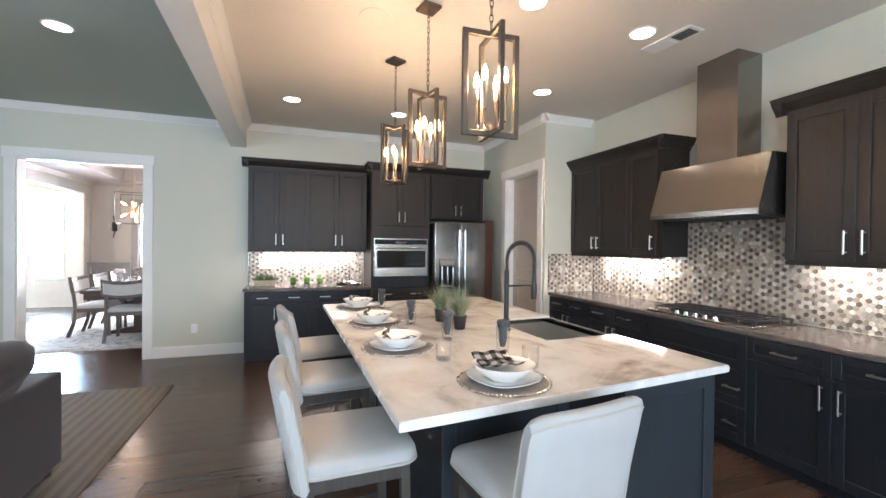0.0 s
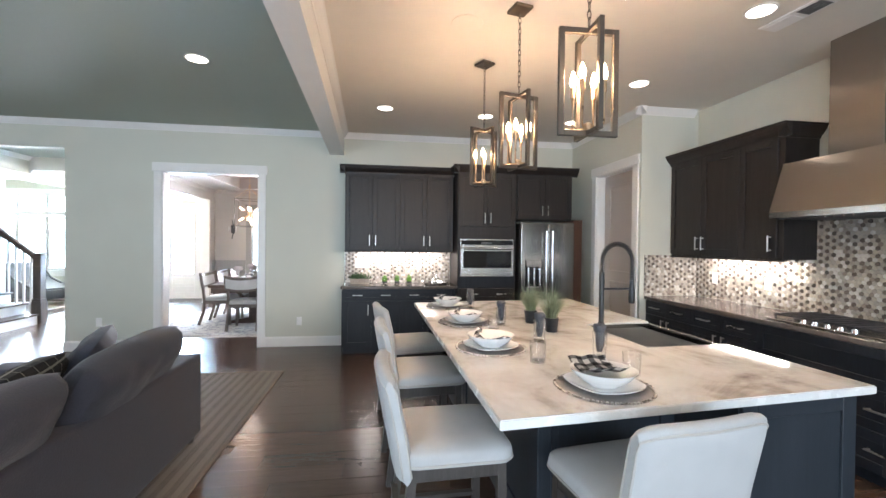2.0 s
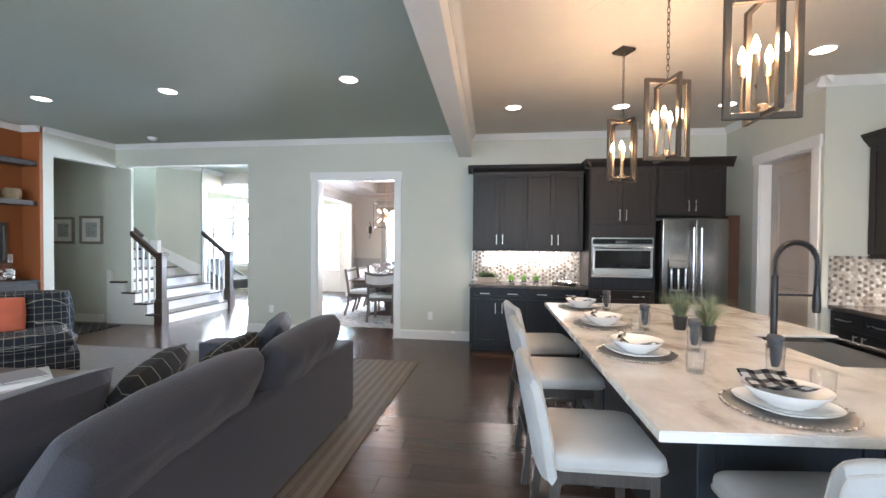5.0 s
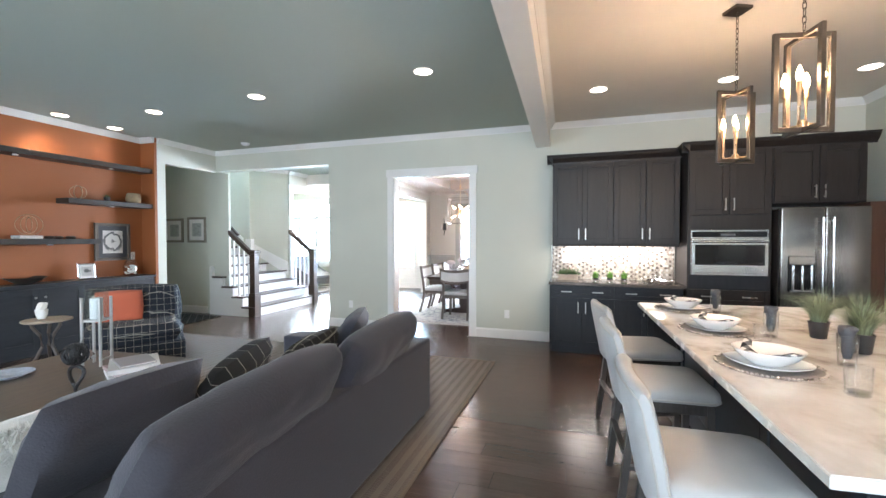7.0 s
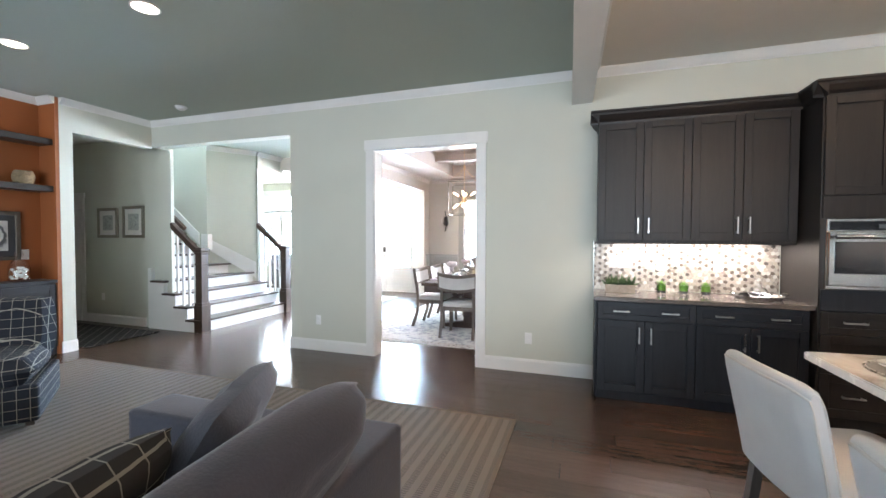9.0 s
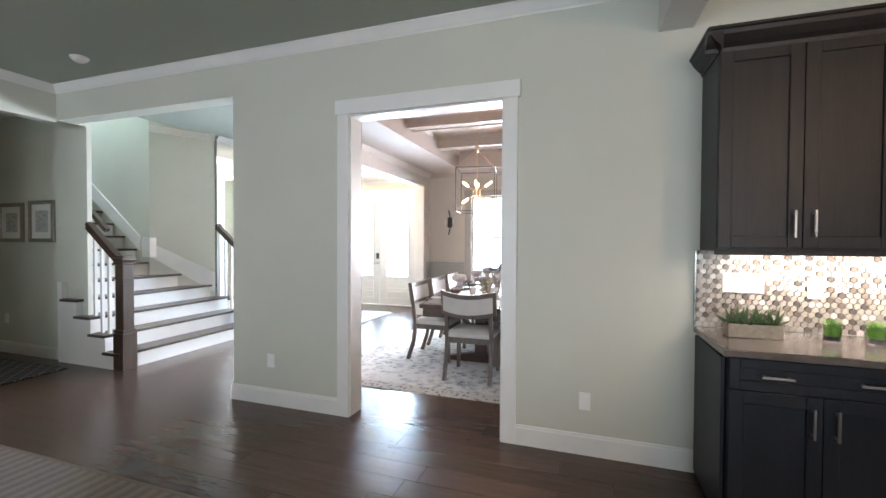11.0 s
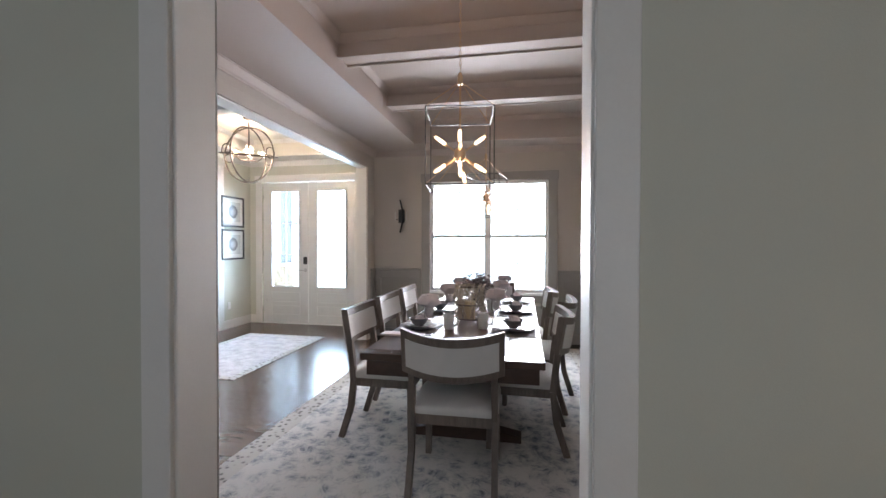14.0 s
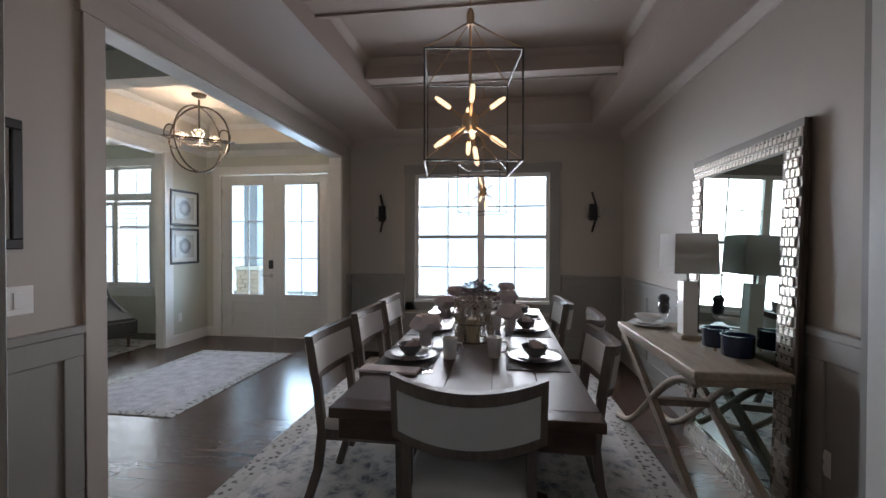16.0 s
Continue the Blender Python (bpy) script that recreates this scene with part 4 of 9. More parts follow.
# pantry door, seen in its frame
# one even door colour, greyer than the white casing
PANTRY_TONE = surface("greige_door_tone", (0.46, 0.42, 0.38), 0.45, vary=0.03, bump=0.02)
pd = setting("door_pantry", box(bm_new(), XP + 0.122, 4.50, 0.006, XP + 0.162, 5.48, 2.50, 0.002), PANTRY_TONE, "greige two-panel pantry door")
for z0, z1 in ((0.22, 1.02), (1.14, 2.28)):
    bm = bm_new()
    for b in ((4.70, z0, 5.28, z0 + 0.02), (4.70, z1 - 0.02, 5.28, z1), (4.70, z0, 4.72, z1), (5.26, z0, 5.28, z1)):
        box(bm, XP + 0.109, b[0], b[1], XP + 0.1225, b[2], b[3], 0.004)
    box(bm, XP + 0.116, 4.76, z0 + 0.06, XP + 0.123, 5.22, z1 - 0.06, 0.003)
    part("panel", bm, PANTRY_TONE, pd)
part("doorknob", lathe(bm_new(), [(0, 0), (0.026, 0), (0.026, 0.006), (0.010, 0.008), (0.010, 0.035), (0.026, 0.045), (0.022, 0.062), (0, 0.066)], 16, m=pose(XP + 0.121, 4.65, 0.95, 0, -90, 0)), BRONZE, pd, "dark bronze knob", True)

# ---------------------------------------------------------------- island
isl = thing("kitchen_island", (0, 0, 0), "blue panelled kitchen island, lightened as by daylight, under a pale stone top", "island")
part("body", box(bm_new(), 0.66, 1.77, 0.0, 1.92, 4.0, 0.876), ISLAND_DAYLIT, isl)
part("end_body", box(bm_new(), 1.35, 1.40, 0.0, 1.955, 1.768, 0.876), ISLAND_DAYLIT, isl)
shaker(isl, "y", 1.40, 1.35, 1.955, 0.10, 0.876, ISLAND_DAYLIT, "panel", 0.075)
shaker(isl, "y", 1.77, 0.66, 1.35, 0.10, 0.876, ISLAND_DAYLIT, "panel", 0.075)
for k in range(3):
    shaker(isl, "x", 0.66, 1.77 + 0.7433 * k, 1.77 + 0.7433 * (k + 1), 0.10, 0.876, ISLAND_DAYLIT, "panel", 0.075)
part("plinth", box(bm_new(), 0.645, 1.752, 0, 1.345, 1.772, 0.10, 0.002), ISLAND_DAYLIT, isl)
part("plinth", box(bm_new(), 1.34, 1.378, 0, 1.965, 1.40, 0.10, 0.002), ISLAND_DAYLIT, isl)
part("corner_post", box(bm_new(), 0.632, 1.738, 0, 0.70, 1.80, 0.876, 0.004), ISLAND_DAYLIT, isl)
ISLAND_STONE, nt, b = material("veined_cream_quartzite")
v = coords(nt, (1.0, 0.75, 1.0), (0, 0, 35))
n1 = node(nt, "ShaderNodeTexNoise", Scale=1.7, Detail=9.0, Roughness=0.62, Distortion=1.4)
n2 = node(nt, "ShaderNodeTexNoise", Scale=7.0, Detail=8.0, Roughness=0.6, Distortion=0.8)
for n in (n1, n2):
    nt.links.new(v, n.inputs["Vector"])
mx = node(nt, "ShaderNodeMix")
mx.data_type = "FLOAT"
mx.inputs[0].default_value = 0.3
nt.links.new(n1.outputs["Fac"], mx.inputs[2])
nt.links.new(n2.outputs["Fac"], mx.inputs[3])
col = ramp(nt, mx.outputs[0], [(0.33, (0.25, 0.225, 0.20)), (0.42, (0.47, 0.43, 0.39)), (0.50, (0.66, 0.63, 0.595)), (0.62, (0.77, 0.755, 0.73))])
nt.links.new(col, b.inputs["Base Color"])
b.inputs["Roughness"].default_value = 0.07
EDGE_STONE = surface("white_stone_edge", (0.74, 0.73, 0.70), 0.25, vary=0.08, scale=9, bump=0.0)
top = thing("island_worktop", (0, 0, 0), "polished cream and brown veined stone worktop on the island", "worktop")
outline = [(0.32, 1.33), (1.985, 1.33), (1.985, 2.075), (1.44, 2.075), (1.44, 2.785), (1.985, 2.785), (1.985, 4.075), (0.32, 4.075)]
bm = prism(bm_new(), outline, "z", 0.878, 0.9135)
bmesh.ops.bevel(bm, geom=[e for e in bm.edges if abs(e.verts[0].co.z - e.verts[1].co.z) < 1e-6], offset=0.004, segments=2, affect="EDGES")
slab = part("slab", bm, ISLAND_STONE, top)
slab.data.materials.append(EDGE_STONE)
for p in slab.data.polygons:
    if abs(p.normal.z) < 0.5:
        p.material_index = 1

# the island stands slightly out of square with the room
def island_skew(ob):
    k = Matrix(((1, -0.025, 0, 0.345 - 0.32 + 0.025 * 1.33), (0.089, 1, 0, 1.305 - 1.33 - 0.089 * 0.32), (0, 0, 1, 0), (0, 0, 0, 1)))
    for c in ob.children_recursive:
        c.data.transform(k)


island_skew(isl)
island_skew(top)

# apron sink let into the island
sink = thing("apron_sink", (0, 0, 0), "brushed steel apron-front sink let into the island", "sink")
bm = bm_new()
SX0, SX1, SY0, SY1 = 1.445, 1.995, 2.08, 2.78
for bb in ((SX0, SY0, 0.66, SX1, SY0 + 0.014, 0.902), (SX0, SY1 - 0.014, 0.66, SX1, SY1, 0.902), (SX0, SY0 + 0.014, 0.66, SX0 + 0.014, SY1 - 0.014, 0.902),
           (SX1 - 0.03, SY0 + 0.014, 0.66, SX1, SY1 - 0.014, 0.902), (SX0, SY0, 0.646, SX1, SY1, 0.66)):
    box(bm, *bb, 0.002)
part("basin", bm, STEEL, sink)
part("drain", lathe(bm_new(), [(0, 0.661), (0.045, 0.661), (0.045, 0.664), (0.03, 0.664), (0.028, 0.6615), (0, 0.6615)], 18, (1.70, 2.43, 0)), CHROME, sink, "", True)

island_skew(sink)

# spring faucet
fc = thing("spring_faucet", (1.36, 2.50, 0.914), "tall black spring-neck kitchen faucet on the island", "faucet")
part("base", lathe(bm_new(), [(0, 0), (0.032, 0), (0.032, 0.012), (0.024, 0.02), (0.024, 0.07), (0.018, 0.08), (0, 0.08)], 18), BLACK, fc, "", True)
part("stem", tube(bm_new(), [(0, 0, 0.07), (0, 0, 0.40)], 0.0165, 14), BLACK, fc, "", True)
arch = [(0, 0, 0.38), (0, 0, 0.42)] + [(0.105 - 0.105 * math.cos(a), 0, 0.470 + 0.115 * math.sin(a)) for a in [math.pi * k / 12 for k in range(13)]] + [(0.21, 0, 0.42), (0.21, 0, 0.34)]
part("hose", tube(bm_new(), arch, 0.009, 10), BLACK, fc, "", True)
bm = bm_new()
for k in range(len(arch) - 1):
    a, c = Vector(arch[k]), Vector(arch[k + 1])
    n = max(1, int((c - a).length / 0.0105))
    for i in range(n):
        p = a.lerp(c, (i + 0.5) / n)
        d = (c - a).normalized()
        s = Vector((0, 1, 0))
        q = d.cross(s)
        tube(bm, [p + 0.0145 * (math.cos(x) * s + math.sin(x) * q) for x in [2 * math.pi * j / 10 for j in range(10)]], 0.0032, 5, True)
part("spring", bm, BLACK, fc, "black coil spring", True)
part("spray_head", lathe(bm_new(), [(0, 0.20), (0.017, 0.20), (0.021, 0.23), (0.019, 0.29), (0.013, 0.35), (0, 0.355)], 16, (0.21, 0, 0)), BLACK, fc, "", True)
part("holder_arm", bar(bm_new(), (0, 0, 0.295), (0.21, 0, 0.295), 0.012, 0.014), BLACK, fc)
part("lever", tube(bm_new(), [(0.0, 0.0, 0.05), (-0.03, -0.03, 0.055), (-0.075, -0.05, 0.06)], [0.018, 0.016, 0.008], 10), BLACK, fc, "", True)

# ---------------------------------------------------------------- counter stools
def slab_cushion(bm, w, d, h, z, n=8, round_=0.06, dome=0.02):
    """An upholstered seat pad: rounded in plan, slightly domed."""
    ring = []
    for cx, cy, a0 in ((w / 2 - round_, d / 2 - round_, 0), (-w / 2 + round_, d / 2 - round_, 90), (-w / 2 + round_, -d / 2 + round_, 180), (w / 2 - round_, -d / 2 + round_, 270)):
        for k in range(5):
            a = radians(a0 + 90 * k / 4)
            ring.append((cx + round_ * math.cos(a), cy + round_ * math.sin(a)))
    levels = [(0.985, 0), (1.0, 0.012), (1.0, h * 0.55), (0.985, h * 0.8), (0.95, h * 0.95), (0.85, h + dome * 0.35), (0.6, h + dome * 0.75), (0.3, h + dome)]
    rows = [[bm.verts.new((x * s, y * s, z + dz)) for x, y in ring] for s, dz in levels]
    m = len(ring)
    for a, b in zip(rows, rows[1:]):
        for k in range(m):
            bm.faces.new((a[k], a[(k + 1) % m], b[(k + 1) % m], b[k]))
    bm.faces.new(rows[-1])
    bm.faces.new(list(reversed(rows[0])))
    return ring


def counter_stool(at, rz, label):
    s = thing("counter_stool", at, label, "stool", "stools round the island", rz)
    bm = bm_new()
    ring = slab_cushion(bm, 0.49, 0.46, 0.065, 0.60, dome=0.022)
    seat = part("seat", bm, LINEN, s, "oatmeal linen seat", True)
    part("piping", tube(bm_new(), [(x * 1.003, y * 1.003, 0.612) for x, y in ring], 0.005, 6, True), PIPING, seat, "", True)
    # back: a padded slab, slightly hollow and leaning
    bm = bm_new()
    rows, n = [], 20
    prof = [(0.54, 0.0), (0.555, 0.028), (0.66, 0.036), (0.80, 0.036), (0.91, 0.034), (0.945, 0.031), (0.962, 0.023), (0.971, 0.012), (0.974, 0.002)]
    def lean(z):
        return -0.235 - 0.27 * max(0, z - 0.60) * 0.75
    for sgn in (1, -1):
        grid = []
        for z, th in prof:
            line = []
            for i in range(n + 1):
                u = 2 * i / n - 1
                hollow = 0.022 * (u * u)
                e = th * (1 - 0.6 * abs(u) ** 14) + 0.002
                w = 0.238 + 0.012 * (z - 0.6)
                line.append(bm.verts.new((u * w, lean(z) + hollow + sgn * e, z - 0.022 * abs(u) ** 9 * (z > 0.9))))
            grid.append(line)
        rows.append(grid)
        for a, b in zip(grid, grid[1:]):
            for i in range(n):
                bm.faces.new((a[i], a[i + 1], b[i + 1], b[i]))
    f, r = rows
    for k in range(len(prof) - 1):
        for i in (0, n):
            bm.faces.new((f[k][i], f[k + 1][i], r[k + 1][i], r[k][i]))
    for k in (0, -1):
        for i in range(n):
            bm.faces.new((f[k][i], f[k][i + 1], r[k][i + 1], r[k][i]))
    back = part("backrest", bm, LINEN, s, "oatmeal linen padded back", True)
    for sgn in (1, -1):
        line = [((2 * i / 16 - 1) * 0.240, lean(0.95) + 0.022 * (2 * i / 16 - 1) ** 2 + sgn * (0.031 - 0.015 * abs(2 * i / 16 - 1) ** 14), 0.951 - 0.022 * abs(2 * i / 16 - 1) ** 9) for i in range(17)]
        sides = [[(u * 0.239, lean(z) + 0.022 + sgn * 0.0165, z) for z in (0.57, 0.7, 0.82, 0.90)] for u in (-1, 1)]
        line = sides[0] + line + sides[1][::-1]
        part("piping", tube(bm_new(), line, 0.0045, 6), PIPING, back, "", True)
    bm = bm_new()
    for bb in ((-0.215, 0.175, 0.535, 0.215, 0.197, 0.602), (-0.215, -0.20, 0.535, 0.215, -0.178, 0.602), (-0.215, -0.178, 0.535, -0.193, 0.175, 0.602), (0.193, -0.178, 0.535, 0.215, 0.175, 0.602)):
        box(bm, *bb, 0.003)
    part("seat_frame", bm, STOOL_WOOD, s)
    for sx in (-1, 1):
        part("leg", bar(bm_new(), (sx * 0.215, 0.185, 0), (sx * 0.200, 0.178, 0.60), 0.036, 0.036), STOOL_WOOD, s)
        part("leg", bar(bm_new(), (sx * 0.215, -0.255, 0), (sx * 0.200, -0.185, 0.60), 0.036, 0.036), STOOL_WOOD, s)
        part("stretcher", bar(bm_new(), (sx * 0.209, 0.183, 0.22), (sx * 0.209, -0.228, 0.22), 0.02, 0.03), STOOL_WOOD, s)
    part("stretcher", bar(bm_new(), (-0.21, 0.183, 0.16), (0.21, 0.183, 0.16), 0.02, 0.03), STOOL_WOOD, s)
    part("stretcher", bar(bm_new(), (-0.21, -0.235, 0.30), (0.21, -0.235, 0.30), 0.02, 0.03), STOOL_WOOD, s)
    return s


stool = counter_stool((0.272, 1.86, 0), -88, "oatmeal linen counter stool with dark wooden legs, tucked under the island")
copy_thing(stool, pose(0.255, 2.79, 0, 0, 0, -86))
copy_thing(stool, pose(0.235, 3.585, 0, 0, 0, -80))
copy_thing(stool, pose(0.885, 1.405, 0, 0, 0, 7.5))

# ---------------------------------------------------------------- pendants over the island
def pendant(at, rz):
    p = thing("pendant_lantern", at, "dark bronze open-frame lantern pendant with four candle bulbs", "pendant", "pendants over the island", rz)
    drop = H - at[2]
    part("ceiling_plate", box(bm_new(), -0.065, -0.065, drop - 0.024, 0.065, 0.065, drop - 0.001, 0.004), BRONZE, p)
    z1, z0 = 0.0, -0.50
    bm = bm_new()
    n = int((drop - 0.03) / 0.036)
    for k in range(n):
        zc = 0.012 + (drop - 0.045) * (k + 0.5) / n
        pts = []
        for j in range(10):
            a = 2 * math.pi * j / 10
            u, w = 0.0085 * math.cos(a), 0.024 * math.sin(a)
            pts.append((u, 0, zc + w) if k % 2 else (0, u, zc + w))
        tube(bm, pts, 0.0026, 5, True)
    part("chain", bm, BRONZE, p, "", True)
    def loop(w, flat, name, axis):
        bm = bm_new()
        h = w / 2
        t = 0.027
        for a in ((-h, z0, -h + t, z1), (h - t, z0, h, z1), (-h + t, z0, h - t, z0 + t), (-h + t, z1 - t, h - t, z1)):
            if axis == "x":
                box(bm, a[0], -flat, a[1], a[2], flat, a[3], 0.002)
            else:
                box(bm, -flat, a[0], a[1] + 0.004, flat, a[2], a[3] - 0.004, 0.002)
        part(name, bm, BRONZE, p)
    loop(0.29, 0.010, "frame", "x")
    loop(0.26, 0.011, "frame", "y")
    bm = lathe(bm_new(), [(0, z0 + 0.026), (0.022, z0 + 0.028), (0.022, z0 + 0.055), (0.008, z0 + 0.065), (0, z0 + 0.065)], 12)
    part("hub", bm, GOLD, p, "antique gold hub", True)
    for k in range(4):
        a = math.pi / 4 + k * math.pi / 2
        x, y = 0.073 * math.cos(a), 0.073 * math.sin(a)
        c = part("candle", tube(bm_new(), [(0.01 * math.cos(a), 0.01 * math.sin(a), z0 + 0.04), (x * 0.8, y * 0.8, z0 + 0.036), (x, y, z0 + 0.05), (x, y, z0 + 0.19)], [0.005, 0.005, 0.006, 0.0085], 8), GOLD, p, "antique gold candle arm", True)
        part("sleeve", lathe(bm_new(), [(0, 0), (0.012, 0), (0.012, 0.055), (0, 0.055)], 10, (x, y, z0 + 0.19)), GOLD, c, "", True)
        part("bulb", lathe(bm_new(), [(0, 0), (0.008, 0), (0.014, 0.014), (0.0155, 0.03), (0.010, 0.055), (0.003, 0.074), (0, 0.076)], 12, (x, y, z0 + 0.245)), BULB, c, "glowing candle bulb", True)
    return p


pendant((0.905, 1.835, 2.495), -2)
pendant((0.86, 2.705, 2.495), 12)
pendant((0.835, 3.575, 2.495), 25)

# ---------------------------------------------------------------- place settings on the island
BEAD = surface("hammered_silver_bead", (0.55, 0.54, 0.53), 0.3, 1.0, vary=0.2, scale=40, bump=0.1)
PLACEMAT = surface("taupe_woven_placemat", (0.27, 0.25, 0.24), 0.6, vary=0.15, scale=40, fine=300, bump=0.2)
CHECK, nt, b, sep, mk = woven("black_white_buffalo_check", (0, 0, 0), (1, 1, 1), 0.052, width=0.5)
mul = node(nt, "ShaderNodeMath"); mul.operation = "ADD"
nt.links.new(mk[0], mul.inputs[0]); nt.links.new(mk[1], mul.inputs[1])
half = node(nt, "ShaderNodeMath"); half.operation = "MULTIPLY"; half.inputs[1].default_value = 0.5
nt.links.new(mul.outputs[0], half.inputs[0])
nt.links.new(ramp(nt, half.outputs[0], [(0.2, (0.74, 0.73, 0.71)), (0.5, (0.16, 0.16, 0.165)), (0.8, (0.014, 0.014, 0.016))]), b.inputs["Base Color"])
b.inputs["Roughness"].default_value = 0.9
for n in nt.nodes:
    if n.bl_idname == "ShaderNodeValToRGB":
        n.color_ramp.interpolation = "CONSTANT"
        n.color_ramp.elements[1].position = 0.4
SMOKE_CLOTH = surface("charcoal_cloth", (0.075, 0.077, 0.085), 0.7, vary=0.3, scale=25, bump=0.2)

mat_me = mesh_of("mat", lathe(bm_new(), [(0, 0), (0.188, 0), (0.191, 0.002), (0.188, 0.004), (0, 0.004)], 48), PLACEMAT)
bead_bm = bm_new()
for k in range(72):
    a = 2 * math.pi * k / 72
    lathe(bead_bm, [(0, -0.005), (0.0065, -0.001), (0.0065, 0.003), (0, 0.008)], 6, (0.190 * math.cos(a), 0.190 * math.sin(a), 0.005))
bead_me = mesh_of("beaded_rim", bead_bm, BEAD, True)


def square_plate(bm, r, rise, n=40, soft=5.0, lip=0.35):
    """A rounded-square plate with a raised rim."""
    rings = []
    for s, z in ((0.0, 0.006), (0.55, 0.006), (0.68, 0.009), (0.98, rise), (1.0, rise + 0.002), (0.985, rise - 0.003), (0.66, 0.003), (0.6, 0.0), (0.0, 0.0)):
        ring = []
        for k in range(n):
            a = 2 * math.pi * k / n
            q = (abs(math.cos(a)) ** soft + abs(math.sin(a)) ** soft) ** (-1 / soft)
            q = 1 + (q - 1) * 0.45
            ring.append(bm.verts.new((s * r * q * math.cos(a), s * r * q * math.sin(a), z)) if s else None)
        rings.append(ring)
    for a, c in zip(rings, rings[1:]):
        if a[0] is None or c[0] is None:
            q = c if a[0] is None else a
            bm.faces.new(q)
            continue
        for k in range(n):
            bm.faces.new((a[k], a[(k + 1) % n], c[(k + 1) % n], c[k]))
    return bm


BOWL = [(0, 0.0), (0.05, 0.0), (0.052, 0.004), (0.085, 0.022), (0.108, 0.045), (0.112, 0.052), (0.107, 0.051), (0.08, 0.024), (0.045, 0.009), (0, 0.008)]


def setting_place(x, y, rz, napkin):
    z = 0.9142
    g = "place settings on the island"
    m = thing("placemat", (x, y, z), "round taupe placemat with a silver beaded rim", "placemat", g)
    piece("mat", mat_me, m, (0, 0, 0))
    piece("beaded_rim", bead_me, m, (0, 0, 0))
    pl = whole("dinner_plate", square_plate(bm_new(), 0.142, 0.020), CERAMIC, "white rounded-square dinner plate", "plate", g, True)
    pl.matrix_basis = pose(x, y, z + 0.0055, 0, 0, rz)
    bo = whole("bowl", lathe(bm_new(), [(r * 1.16, h * 1.25) for r, h in BOWL], 32), CERAMIC, "white ceramic bowl on a dinner plate", "bowl", g, True)
    bo.matrix_basis = pose(x, y, z + 0.0125, 0, 0, rz)
    if napkin == "flat":
        bm = bm_new()
        n = 10
        grid = [[bm.verts.new((0.085 * (2 * i / n - 1), 0.100 * (2 * j / n - 1) + 0.02, 0.034 + 0.034 * abs(2 * j / n - 1) ** 1.5 + 0.004 * math.sin(i * 1.3) + 0.004 * math.cos(j * 1.1))) for j in range(n + 1)] for i in range(n + 1)]
        for i in range(n):
            for j in range(n):
                bm.faces.new((grid[i][j], grid[i + 1][j], grid[i + 1][j + 1], grid[i][j + 1]))
        bmesh.ops.solidify(bm, geom=bm.faces, thickness=0.006)
        na = whole("napkin", bm, CHECK, "folded black and white checked napkin in a bowl", "napkin", g, True)
        na.matrix_basis = pose(x - 0.005, y + 0.015, z + 0.026, 0, 0, rz - 12)
    else:
        bm = bm_new()
        pts = [(-0.135, 0.02, 0.052), (-0.105, 0.005, 0.052), (-0.06, -0.035, 0.030), (0, -0.05, 0.022), (0.06, -0.035, 0.030), (0.105, 0.0, 0.050), (0.125, 0.015, 0.052)]
        tube(bm, pts, [0.006, 0.014, 0.019, 0.021, 0.019, 0.015, 0.007], 10, flat=0.35)
        bmesh.ops.scale(bm, vec=(1.16, 1.16, 1.28), verts=bm.verts)
        na = whole("napkin", bm, CHECK, "rolled black and white checked napkin laid across a bowl", "napkin", g, True)
        na.matrix_basis = pose(x, y, z + 0.020, 0, 0, rz)


for x, y, rz, k in ((0.85, 1.565, 12, "flat"), (0.56, 2.235, -70, "roll"), (0.565, 2.98, -75, "roll"), (0.56, 3.77, -72, "roll")):
    setting_place(x, y, rz, k)

TUMBLER = [(0, 0), (0.034, 0), (0.037, 0.004), (0.040, 0.10), (0.0375, 0.10), (0.0345, 0.012), (0, 0.010)]
TALL = [(0, 0), (0.030, 0), (0.032, 0.004), (0.037, 0.135), (0.035, 0.135), (0.030, 0.010), (0, 0.009)]


def glass_with_cloth(x, y):
    t = thing("drinking_glass", (x, y, 0.9142), "tall drinking glass stuffed with a charcoal napkin", "glass", "glasses on the island")
    part("cup", lathe(bm_new(), TALL, 20), SMOKE_GLASS, t, "", True)
    bm = lathe(bm_new(), [(0, 0.03), (0.012, 0.032), (0.019, 0.07), (0.020, 0.115), (0.028, 0.14), (0.036, 0.16), (0.026, 0.172), (0.012, 0.164), (0, 0.160)], 14)
    for v in bm.verts:
        v.co.x *= 1 + 0.6 * noise.noise(v.co * 40)
        v.co.y *= 1 + 0.6 * noise.noise(v.co * 40 + Vector((5, 0, 0)))
    part("napkin_fold", bm, SMOKE_CLOTH, t, "charcoal napkin", True)


for x, y in ((1.065, 1.985), (0.885, 2.345), (0.805, 2.875), (0.75, 3.66)):
    glass_with_cloth(x, y)
for x, y in ((1.06, 1.70), (0.72, 1.945), (0.70, 2.685)):
    t = whole("tumbler", lathe(bm_new(), TUMBLER, 22), SMOKE_GLASS, "short clear glass tumbler on the island", "glass", "glasses on the island", True)
    t.location = (x, y, 0.9142)


